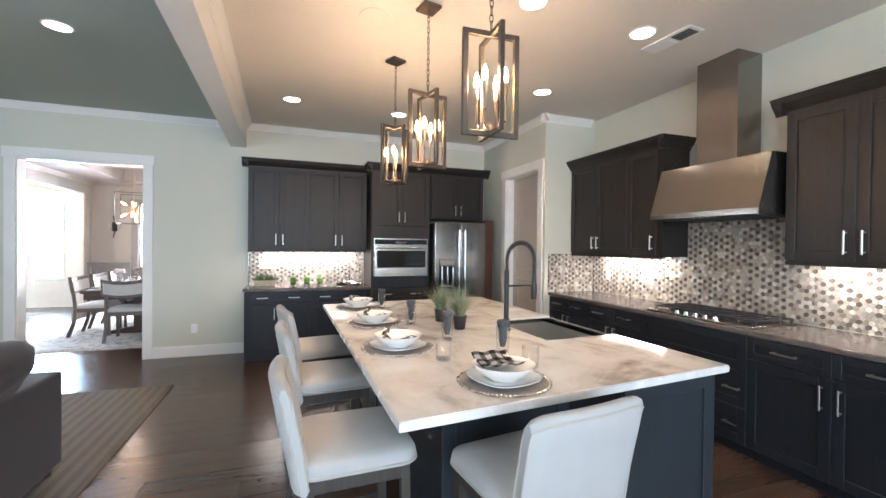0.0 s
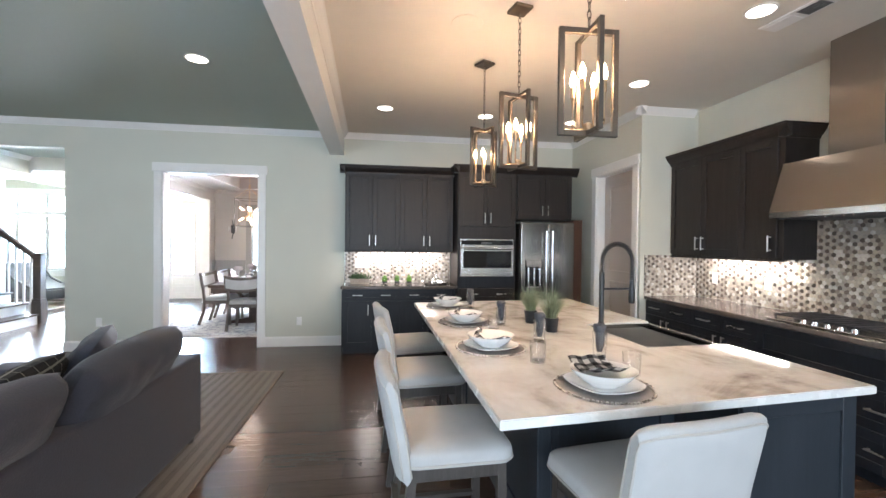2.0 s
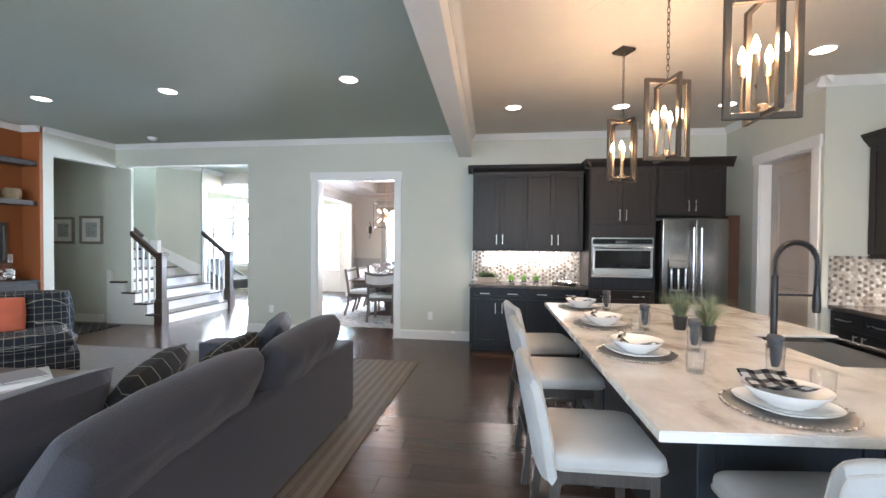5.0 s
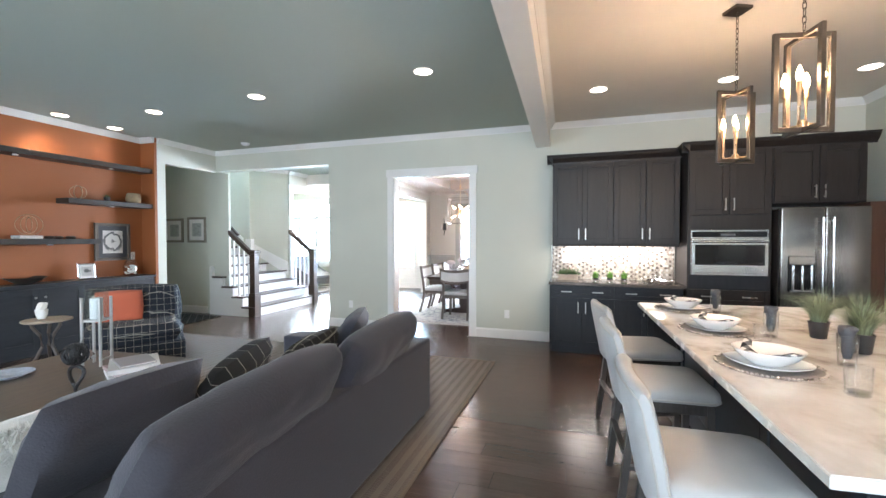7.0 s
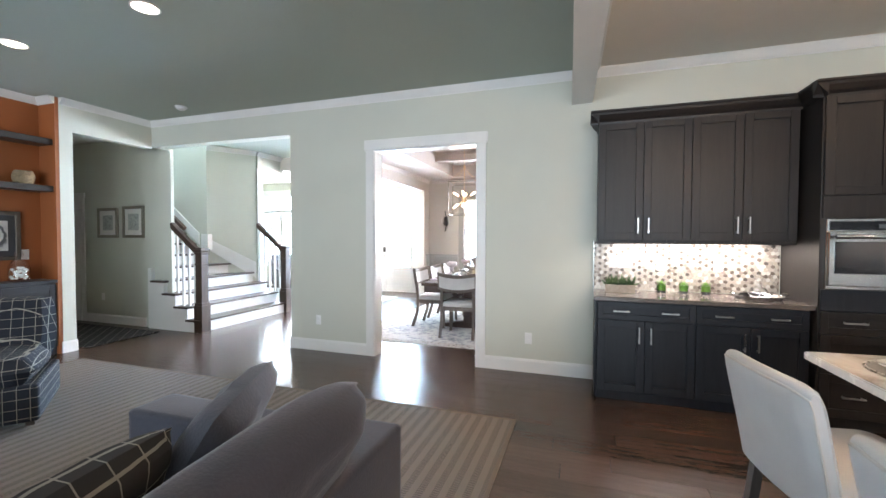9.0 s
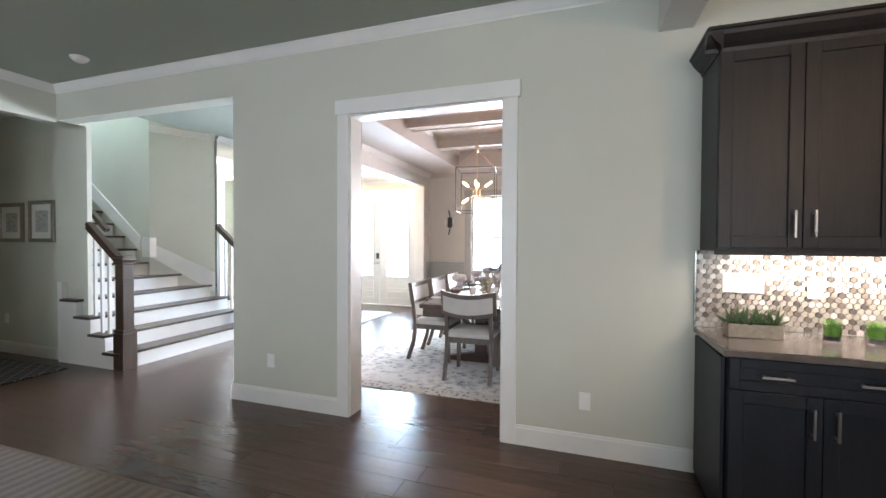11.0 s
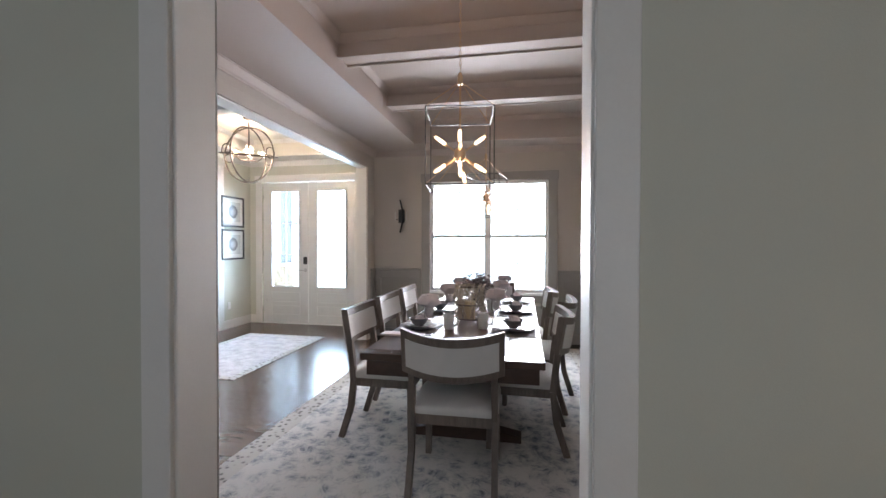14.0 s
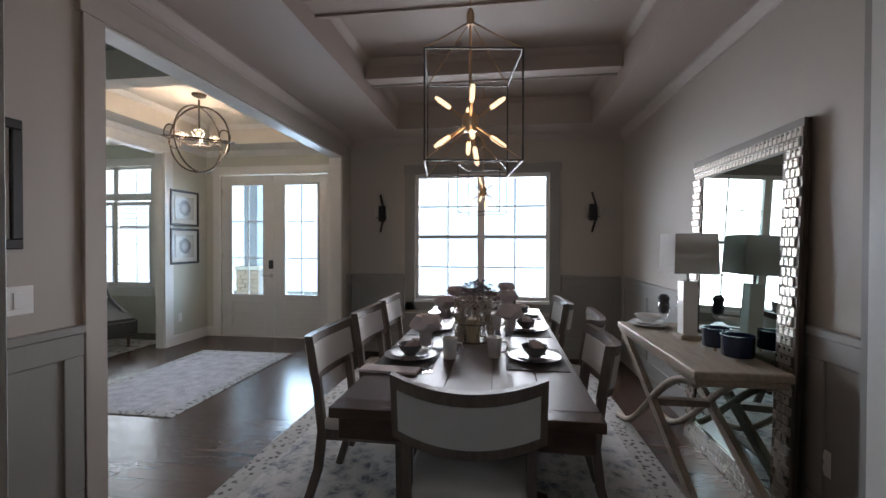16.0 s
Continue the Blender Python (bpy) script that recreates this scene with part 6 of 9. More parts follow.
# ---------------------------------------------------------------- hall
hd = setting("door_hall", box(bm_new(), -9.598, 5.32, 0.006, -9.56, 6.20, 2.06, 0.002), WHITE_PAINT, "white panel door at the end of the hall")
for z0, z1 in ((0.18, 0.95), (1.06, 1.94)):
    bm = bm_new()
    for b in ((5.44, z0, 6.08, z0 + 0.02), (5.44, z1 - 0.02, 6.08, z1), (5.44, z0, 5.46, z1), (6.06, z0, 6.08, z1)):
        box(bm, -9.562, b[0], b[1], -9.548, b[2], b[3], 0.004)
    part("panel", bm, WHITE_PAINT, hd)
part("lever", tube(bm_new(), [(-9.56, 6.12, 0.98), (-9.51, 6.12, 0.98), (-9.505, 6.10, 0.98), (-9.505, 6.01, 0.98)], 0.009, 8), NICKEL, hd, "nickel lever", True)
casing("trim_hall_door", "x", -9.6, 1, 5.32, 6.20, 2.06, WHITE_PAINT, w=0.08, head=0.08)
# a second door in the hall's long wall
h2 = setting("door_closet", box(bm_new(), -9.44, 6.425, 0.006, -8.62, 6.459, 2.06, 0.002), WHITE_PAINT, "white closet door in the hall")
part("lever", tube(bm_new(), [(-8.70, 6.43, 0.98), (-8.70, 6.375, 0.98), (-8.72, 6.37, 0.98), (-8.81, 6.37, 0.98)], 0.009, 8), NICKEL, h2, "nickel lever", True)
casing("trim_closet_door", "y", 6.46, -1, -9.44, -8.62, 2.06, WHITE_PAINT, w=0.08, head=0.08)

FRAME_GREY = surface("antique_champagne_frame", (0.28, 0.25, 0.20), 0.4, 0.5, vary=0.2, scale=30, bump=0.1)
PRINT_PALE, nt, b = material("faded_botanical_print")
n1 = node(nt, "ShaderNodeTexNoise", Scale=22.0, Detail=6.0, Distortion=2.0)
nt.links.new(coords(nt), n1.inputs["Vector"])
nt.links.new(ramp(nt, n1.outputs["Fac"], [(0.35, (0.25, 0.26, 0.25)), (0.5, (0.42, 0.43, 0.41)), (0.65, (0.55, 0.55, 0.52))]), b.inputs["Base Color"])
b.inputs["Roughness"].default_value = 0.5


def framed(name, m, w, h, frame_mat, border, mat_w, picture, label, depth=0.03, mat_mat=None):
    """A picture frame with its mat and print; it hangs in the plane y = 0 and looks to -y."""
    t = thing(name, (0, 0, 0), label, "picture")
    t.matrix_basis = m
    bm = bm_new()
    for b in ((-w / 2, -h / 2, w / 2, -h / 2 + border), (-w / 2, h / 2 - border, w / 2, h / 2), (-w / 2, -h / 2 + border, -w / 2 + border, h / 2 - border), (w / 2 - border, -h / 2 + border, w / 2, h / 2 - border)):
        box(bm, b[0], -depth, b[1], b[2], 0, b[3], 0.004)
    part("frame", bm, frame_mat, t)
    part("mat_board", box(bm_new(), -w / 2 + border, -depth * 0.5, -h / 2 + border, w / 2 - border, -0.002, h / 2 - border), mat_mat or PAPER, t, "mat board")
    part("print", box(bm_new(), -w / 2 + border + mat_w, -depth * 0.5 - 0.003, -h / 2 + border + mat_w, w / 2 - border - mat_w, -depth * 0.5 - 0.0005, h / 2 - border - mat_w), picture, t)
    return t


framed("picture_frame", pose(-7.97, 6.459, 1.635), 0.47, 0.48, FRAME_GREY, 0.045, 0.075, PRINT_PALE, "champagne framed pale print on the hall wall")
framed("picture_frame", pose(-7.385, 6.459, 1.645), 0.47, 0.50, FRAME_GREY, 0.045, 0.075, PRINT_PALE, "champagne framed pale print on the hall wall")

RUNNER, nt, b = material("charcoal_lattice_rug")
v = coords(nt, (1, 1, 1), (0, 0, 45))
sep = nt.nodes.new("ShaderNodeSeparateXYZ")
nt.links.new(v, sep.inputs[0])
ms = []
for ax in ("X", "Y"):
    d = node(nt, "ShaderNodeMath"); d.operation = "DIVIDE"; d.inputs[1].default_value = 0.11
    nt.links.new(sep.outputs[ax], d.inputs[0])
    f = node(nt, "ShaderNodeMath"); f.operation = "FRACT"
    nt.links.new(d.outputs[0], f.inputs[0])
    c = node(nt, "ShaderNodeMath"); c.operation = "LESS_THAN"; c.inputs[1].default_value = 0.12
    nt.links.new(f.outputs[0], c.inputs[0])
    ms.append(c.outputs[0])
mxn = node(nt, "ShaderNodeMath"); mxn.operation = "MAXIMUM"
nt.links.new(ms[0], mxn.inputs[0]); nt.links.new(ms[1], mxn.inputs[1])
nt.links.new(ramp(nt, mxn.outputs[0], [(0.3, (0.035, 0.035, 0.037)), (0.7, (0.17, 0.165, 0.155))]), b.inputs["Base Color"])
b.inputs["Roughness"].default_value = 0.95
whole("hall_rug", box(bm_new(), -8.5, 5.30, 0.0005, -6.62, 6.27, 0.010, 0.003), RUNNER, "charcoal lattice-patterned rug on the hall floor", "rug")

# ---------------------------------------------------------------- living room rug
RUG, nt, b = material("jute_herringbone_rug")
v = coords(nt)
sep = nt.nodes.new("ShaderNodeSeparateXYZ")
nt.links.new(v, sep.inputs[0])


def math_node(nt, op, a, c):
    n = node(nt, "ShaderNodeMath")
    n.operation = op
    for k, s in enumerate((a, c)):
        if s is None:
            continue
        if isinstance(s, (int, float)):
            n.inputs[k].default_value = s
        else:
            nt.links.new(s, n.inputs[k])
    return n.outputs[0]


band = math_node(nt, "FRACT", math_node(nt, "DIVIDE", sep.outputs["X"], 0.085), None)
in_band = math_node(nt, "LESS_THAN", band, 0.52)
diag = math_node(nt, "ADD", math_node(nt, "MULTIPLY", sep.outputs["Y"], 52.0), math_node(nt, "MULTIPLY", sep.outputs["X"], -42.0))
stripe = math_node(nt, "LESS_THAN", math_node(nt, "FRACT", diag, None), 0.45)
dark = math_node(nt, "MULTIPLY", in_band, stripe)
nz = node(nt, "ShaderNodeTexNoise", Scale=180.0, Detail=2.0)
nt.links.new(v, nz.inputs["Vector"])
wv = math_node(nt, "ADD", math_node(nt, "MULTIPLY", dark, 0.6), math_node(nt, "MULTIPLY", nz.outputs["Fac"], 0.4))
nt.links.new(ramp(nt, wv, [(0.12, (0.195, 0.168, 0.142)), (0.3, (0.175, 0.15, 0.126)), (0.62, (0.095, 0.08, 0.066)), (0.85, (0.078, 0.065, 0.053))]), b.inputs["Base Color"])
b.inputs["Roughness"].default_value = 0.95
bp = node(nt, "ShaderNodeBump", Strength=0.5, Distance=0.006)
nt.links.new(wv, bp.inputs["Height"])
nt.links.new(bp.outputs["Normal"], b.inputs["Normal"])
rug = thing("area_rug", (0, 0, 0), "large beige jute rug woven in herringbone bands", "rug")
part("weave", box(bm_new(), -6.10, -1.2, 0.0005, -1.16, 4.955, 0.011, 0.003), RUG, rug)
bm = bm_new()
for bb in ((-6.12, -1.22, -6.095, 4.975), (-1.165, -1.22, -1.14, 4.975), (-6.095, 4.95, -1.165, 4.975), (-6.095, -1.22, -1.165, -1.195)):
    box(bm, bb[0], bb[1], 0.0005, bb[2], bb[3], 0.013, 0.003)
part("binding", bm, surface("rug_binding", (0.15, 0.12, 0.09), 0.9, bump=0.1), rug, "brown rug binding")

# ---------------------------------------------------------------- sofa
sofa = thing("sofa", (0, 0, 0.012), "charcoal grey upholstered sofa with loose back cushions", "sofa")
bm = box(bm_new(), -1.60, 0.35, 0.05, -1.365, 3.335, 0.640, 0.03, 3)
part("back", bm, SOFA_CLOTH, sofa, "", True)
part("base", box(bm_new(), -2.62, 0.36, 0.05, -1.58, 3.30, 0.30, 0.02, 2), SOFA_CLOTH, sofa, "", True)
# far armrest coloured bluer than the sofa: daylight on it, put into the cloth
part("armrest", box(bm_new(), -2.64, 3.10, 0.05, -1.58, 3.335, 0.615, 0.035, 3), BLUE_PILLOW_LIT_ARM, sofa, "", True)
part("armrest", box(bm_new(), -2.64, 0.35, 0.05, -1.58, 0.58, 0.615, 0.035, 3), SOFA_CLOTH, sofa, "", True)
for y0, y1 in ((0.60, 1.83), (1.85, 3.08)):
    part("seat_cushion", cushion(bm_new(), 1.04, y1 - y0, 0.19, pose(-2.12, (y0 + y1) / 2, 0.385), 8.0), SOFA_CLOTH, sofa, "", True)
for yc, w, s in ((2.575, 1.06, 3), (1.50, 1.16, 5)):
    m = pose(-1.515, yc, 0.635, 3, -62, 0)
    c = part("back_cushion", cushion(bm_new(), 0.62, w, 0.25, m, 4.0, 1.0, 30, 0.0, s), SOFA_CLOTH, sofa, "", True)
for x, y in ((-1.42, 0.42), (-1.42, 3.27), (-2.54, 0.42), (-2.54, 3.27)):
    part("foot", lathe(bm_new(), [(0, 0), (0.025, 0), (0.03, 0.05), (0, 0.05)], 12, (x, y, 0)), STOOL_WOOD, sofa)


def pillow(x, y, z, rx, ry, rz, w, h, mat, label, seed, thick=0.17):
    bm = cushion(bm_new(), w, h, thick, Matrix.Identity(4), 2.6, 1.0, 14, 0.0, seed)
    p = whole("throw_pillow", bm, mat, label, "pillow", "", True)
    p.matrix_basis = pose(x, y, z, rx, ry, rz)
    return p


PLAID, nt, b, sep, mk = woven("navy_windowpane_plaid", (0, 0, 0), (1, 1, 1), 0.072, width=0.05)
mm = math_node(nt, "MAXIMUM", mk[0], mk[1])
mm = math_node(nt, "MAXIMUM", mm, mk[2])
nt.links.new(ramp(nt, mm, [(0.3, (0.016, 0.019, 0.027)), (0.7, (0.30, 0.28, 0.24))]), b.inputs["Base Color"])
b.inputs["Roughness"].default_value = 0.95
PLAID2, nt, b, sep, mk = woven("brown_windowpane_plaid", (0, 0, 0), (1, 1, 1), 0.09, width=0.05)
mm = math_node(nt, "MAXIMUM", mk[0], mk[1])
nt.links.new(ramp(nt, mm, [(0.3, (0.018, 0.017, 0.016)), (0.7, (0.22, 0.21, 0.18))]), b.inputs["Base Color"])
b.inputs["Roughness"].default_value = 0.95
pillow(-1.90, 2.92, 0.695, 8, -58, 14, 0.50, 0.54, BLUE_PILLOW_LIT_ARM, "blue-grey square throw pillow against the sofa arm", 11)
pillow(-1.93, 1.82, 0.672, 14, -60, 0, 0.52, 0.54, PLAID2, "dark windowpane plaid throw pillow on the sofa", 12)
pillow(-1.90, 2.40, 0.660, 4, -60, 4, 0.42, 0.66, PLAID2, "dark windowpane plaid throw pillow on the sofa", 13)
pillow(-1.93, 1.27, 0.725, 0, -60, 0, 0.50, 0.66, SOFA_CLOTH, "charcoal grey throw pillow on the sofa", 14)
# fleece throw over the seat edge
FLEECE = surface("ivory_fleece", (0.55, 0.53, 0.49), 0.95, vary=0.15, scale=12, fine=200, bump=0.6, sheen=0.5)
rng = random.Random(21)
bm = bm_new()
for k in range(900):
    u, w = rng.random(), rng.random()
    p = Vector((-2.30 - 0.32 * u, 1.00 + 0.80 * w, 0.58 + 0.13 * math.sin(u * 3.1) - 0.12 * u))
    d = Vector((rng.uniform(-1, 1), rng.uniform(-1, 1), rng.uniform(0.3, 1.4))).normalized() * rng.uniform(0.025, 0.05)
    s = d.cross(Vector((0.3, 0.2, 1))).normalized() * 0.004
    bm.faces.new([bm.verts.new(q) for q in (p - s, p + s, p + d * 0.6 + s * 0.7 + Vector((0, 0, 0.002)), p + d)])
ft = thing("fleece_throw", (0, 0, 0), "shaggy ivory fleece throw laid over the sofa", "throw")
part("pile", bm, FLEECE, ft)
part("backing", cushion(bm_new(), 0.42, 0.80, 0.16, pose(-2.46, 1.40, 0.545, 0, 22, 0), 5.0, 1.0, 10, 0, 31), FLEECE, ft, "", True)

# ---------------------------------------------------------------- plaid slipper chair
ac = thing("slipper_chair", (-5.09, 3.58, 0.012), "armless navy plaid upholstered slipper chair", "armchair", rz=53)
part("base", box(bm_new(), -0.48, -0.42, 0.04, 0.48, 0.40, 0.31, 0.03, 3), PLAID, ac, "", True)
part("seat_cushion", cushion(bm_new(), 0.97, 0.74, 0.21, pose(0, -0.07, 0.405), 9.0), PLAID, ac, "", True)
part("backrest", cushion(bm_new(), 0.97, 0.62, 0.26, pose(0, 0.30, 0.60, 72, 0, 0), 7.0), PLAID, ac, "", True)
for sx in (-1, 1):
    for sy in (-1, 1):
        part("foot", box(bm_new(), sx * 0.42 - 0.025, sy * 0.34 - 0.025, 0, sx * 0.42 + 0.025, sy * 0.34 + 0.025, 0.04), STOOL_WOOD, ac)
pillow(-5.28, 3.54, 0.68, 70, 0, 53, 0.48, 0.40, CORAL, "coral orange lumbar pillow on the plaid chair", 15, 0.14)

# ---------------------------------------------------------------- coffee table and what stands on it
ct = thing("coffee_table", (-3.98, 2.05, 0.012), "weathered grey-brown wooden coffee table", "table", rz=4)
CT_WOOD = wood("driftwood_table", (0.085, 0.066, 0.052), (0.17, 0.135, 0.105), 0.5, (10, 1, 10), 3.0)
part("tabletop", box(bm_new(), -0.62, -0.80, 0.365, 0.62, 0.80, 0.41, 0.006), CT_WOOD, ct)
bm = bm_new()
for bb in ((-0.56, -0.74, 0.56, -0.715), (-0.56, 0.715, 0.56, 0.74), (-0.56, -0.715, -0.535, 0.715), (0.535, -0.715, 0.56, 0.715)):
    box(bm, bb[0], bb[1], 0.28, bb[2], bb[3], 0.364, 0.002)
part("apron", bm, CT_WOOD, ct)
for sx in (-1, 1):
    for sy in (-1, 1):
        part("leg", box(bm_new(), sx * 0.55 - 0.035, sy * 0.73 - 0.035, 0, sx * 0.55 + 0.035, sy * 0.73 + 0.035, 0.364, 0.004), CT_WOOD, ct)
ZT = 0.4225
COVERS = [surface("book_cover_%s" % n, c, 0.4, vary=0.1, bump=0.02) for n, c in (("white", (0.72, 0.71, 0.69)), ("grey", (0.36, 0.35, 0.36)), ("rose", (0.42, 0.30, 0.30)), ("slate", (0.16, 0.17, 0.20)))]


def book(x, y, z, w, d, h, rz, cover, label):
    t = thing("book", (x, y, z), label, "book", "stacked books", rz)
    bm = box(bm_new(), -w / 2, -d / 2, 0, w / 2, d / 2, 0.003)
    box(bm, -w / 2, -d / 2, h - 0.003, w / 2, d / 2, h)
    box(bm, -w / 2, -d / 2, 0.003, -w / 2 + 0.004, d / 2, h - 0.003)
    part("cover", bm, cover, t)
    part("page_block", box(bm_new(), -w / 2 + 0.0045, -d / 2 + 0.004, 0.0032, w / 2 - 0.004, d / 2 - 0.004, h - 0.0032), PAPER, t, "white page block")


z = ZT
for k, (w, d, h, rz, c, l) in enumerate(((0.30, 0.40, 0.030, 62, 0, "large white hardcover book in a stack"), (0.27, 0.36, 0.022, 70, 2, "grey-rose hardcover book in a stack"), (0.28, 0.34, 0.030, 55, 0, "white hardcover book in a stack"), (0.20, 0.26, 0.012, 66, 1, "thin grey magazine on a stack of books"))):
    book(-3.46, 2.42, z, w * 1.12, d * 1.12, h * 1.15, rz, COVERS[c], l)
    z += h * 1.15 + 0.0004
# tall candle stand on four rods
cs = thing("candle_stand", (-4.0, 2.50, ZT), "glass hurricane candle holder on four tall silver rods", "candle holder", rz=25)
for sx in (-1, 1):
    for sy in (-1, 1):
        part("rod", tube(bm_new(), [(sx * 0.068, sy * 0.068, 0), (sx * 0.068, sy * 0.068, 0.56)], 0.0115, 10), NICKEL, cs, "", True)
for s in (-1, 1):
    for p0, p1 in (((-0.068, s * 0.068, 0.37), (0.068, s * 0.068, 0.37)), ((s * 0.068, -0.068, 0.05), (s * 0.068, 0.068, 0.05)), ((s * 0.068, -0.068, 0.37), (s * 0.068, 0.068, 0.37))):
        part("crossbar", bar(bm_new(), p0, p1, 0.012, 0.012), NICKEL, cs)
part("plate", box(bm_new(), -0.066, -0.066, 0.3765, 0.066, 0.066, 0.3815, 0.001), NICKEL, cs)
bm = bm_new()
for bb in ((-0.058, -0.058, 0.058, -0.055), (-0.058, 0.055, 0.058, 0.058), (-0.058, -0.055, -0.055, 0.055), (0.055, -0.055, 0.058, 0.055)):
    box(bm, bb[0], bb[1], 0.382, bb[2], bb[3], 0.62)
part("glass_box", bm, GLASS, cs)
part("candle", lathe(bm_new(), [(0, 0.382), (0.045, 0.382), (0.045, 0.55), (0.038, 0.555), (0, 0.55)], 20), CERAMIC, cs, "ivory pillar candle", True)
# black knot sculpture and black sphere
kn = thing("knot_sculpture", (-3.45, 2.02, ZT), "black woven ball sculpture on a looped foot", "sculpture")
part("loop", tube(bm_new(), [(0.055 * math.cos(a) * (1 + 0.3 * math.sin(2 * a)), 0.018 * math.sin(2 * a), 0.095 + 0.083 * math.sin(a)) for a in [2 * math.pi * k / 24 for k in range(24)]], 0.012, 8, True), BLACK, kn, "", True)
bm = bm_new()
rng = random.Random(3)
for k in range(22):
    q = Euler((rng.uniform(0, 6), rng.uniform(0, 6), rng.uniform(0, 6))).to_matrix()
    tube(bm, [q @ Vector((0.072 * math.cos(a), 0.072 * math.sin(a), 0)) + Vector((0, 0, 0.258)) for a in [2 * math.pi * j / 20 for j in range(20)]], 0.006, 5, True)
part("ball", bm, BLACK, kn, "woven ball", True)
pl = whole("ceramic_dish", lathe(bm_new(), [(0, 0), (0.06, 0), (0.10, 0.012), (0.15, 0.035), (0.15, 0.039), (0.10, 0.018), (0, 0.008)], 32), surface("blue_white_glaze", (0.42, 0.47, 0.55), 0.2, vary=0.4, scale=14, bump=0.0), "shallow blue and white ceramic dish", "dish", "", True)
pl.location = (-4.25, 2.05, ZT)
# side table with a cup
st = thing("side_table", (-5.46, 2.95, 0.012), "small round side table with a scrolled silver base", "table")
part("top", lathe(bm_new(), [(0, 0.60), (0.20, 0.60), (0.205, 0.61), (0.20, 0.62), (0, 0.62)], 32), PALE_WOOD, st, "", True)
for k in range(3):
    a = 2 * math.pi * k / 3 + 0.4
    pts = [(r * math.cos(a), r * math.sin(a), zz) for r, zz in ((0.19, 0.012), (0.17, 0.12), (0.09, 0.24), (0.045, 0.34), (0.06, 0.46), (0.12, 0.55), (0.13, 0.595))]
    part("leg", tube(bm_new(), pts, 0.016, 8), GREY_WOOD, st, "", True)
cup = thing("teacup", (-5.51, 2.93, 0.6325), "white teacup holding a folded napkin", "cup")
part("bowl", lathe(bm_new(), [(0, 0), (0.03, 0), (0.035, 0.006), (0.05, 0.05), (0.055, 0.10), (0.051, 0.10), (0.045, 0.05), (0, 0.012)], 24), CERAMIC, cup, "", True)
part("handle", tube(bm_new(), [(0.05, 0, 0.08), (0.08, 0, 0.075), (0.085, 0, 0.05), (0.045, 0, 0.03)], 0.006, 8), CERAMIC, cup, "", True)
part("napkin_fold", cushion(bm_new(), 0.10, 0.12, 0.05, pose(0, 0, 0.12, 60, 0, 20), 2.0, 1.0, 8, 0, 8), PAPER, cup, "white napkin", True)

# ---------------------------------------------------------------- orange wall: low cabinets, shelves and decor
XO = XL - 0.30
BUILTIN = wood("slate_blue_black_paint", (0.014, 0.017, 0.021), (0.026, 0.030, 0.036), 0.4, (12, 1, 12), 2.0, 0.0, 0.03)
SHELF = wood("espresso_shelf", (0.018, 0.015, 0.014), (0.04, 0.034, 0.03), 0.4, (12, 1, 12), 3.0, 0.0, 0.04)


def face_box_w(bm, f, y0, z0, y1, z1, d0, d1, bev=0.0):
    box(bm, f + d0, y0, z0, f + d1, y1, z1, bev)
    return bm


XC = XL - 0.02
for k in range(5):
    y1 = 5.015 - 1.0 * k
    y0 = y1 - 1.0
    c = thing("low_cabinet", (0, 0, 0), "slate blue-black low cabinet under the orange wall", "cabinet", "low cabinets of the living room")
    part("body", box(bm_new(), XO + 0.002, y0 + 0.001, 0.0, XC - 0.02, y1 - 0.001, 0.86), BUILTIN, c)
    for a, b2, hy in ((y0, (y0 + y1) / 2, (y0 + y1) / 2 - 0.05), ((y0 + y1) / 2, y1, (y0 + y1) / 2 + 0.05)):
        bm = bm_new()
        g, s = 0.002, 0.07
        for bb in ((a + g, 0.10, a + s, 0.84), (b2 - s, 0.10, b2 - g, 0.84), (a + s, 0.10, b2 - s, 0.17), (a + s, 0.77, b2 - s, 0.84)):
            box(bm, XC - 0.02, bb[0], bb[1], XC, bb[2], bb[3], 0.002)
        box(bm, XC - 0.02, a + s, 0.17, XC - 0.01, b2 - s, 0.77)
        d = part("door", bm, BUILTIN, c)
        part("knob", lathe(bm_new(), [(0, 0), (0.008, 0), (0.008, 0.014), (0.015, 0.02), (0.013, 0.03), (0, 0.032)], 14, m=pose(XC, hy, 0.73, 0, 90, 0)), NICKEL, d, "nickel knob", True)
whole("counter_board", box(bm_new(), XO + 0.002, 0.0, 0.861, XL - 0.002, 5.018, 0.90, 0.003), BUILTIN, "slate blue-black top board on the low cabinets", "top board")
for y0, y1, z0 in ((0.0, 5.018, 2.50), (3.86, 5.018, 1.945), (0.6, 4.25, 1.395)):
    s = thing("floating_shelf", (0, 0, 0), "thick dark floating shelf on the orange wall", "shelf", "floating shelves")
    part("board", box(bm_new(), XO + 0.001, y0, z0, XO + 0.26, y1, z0 + 0.07, 0.003), SHELF, s)
    n = max(1, int((y1 - y0) / 1.2))
    for k in range(n):
        part("puck_light", lathe(bm_new(), [(0, 0), (0.03, 0), (0.03, 0.012), (0, 0.012)], 16, (XO + 0.16, y1 - 0.55 - 1.1 * k, z0 - 0.0125)), PLASTIC_WHITE, s, "white puck light")
XS = XO + 0.13
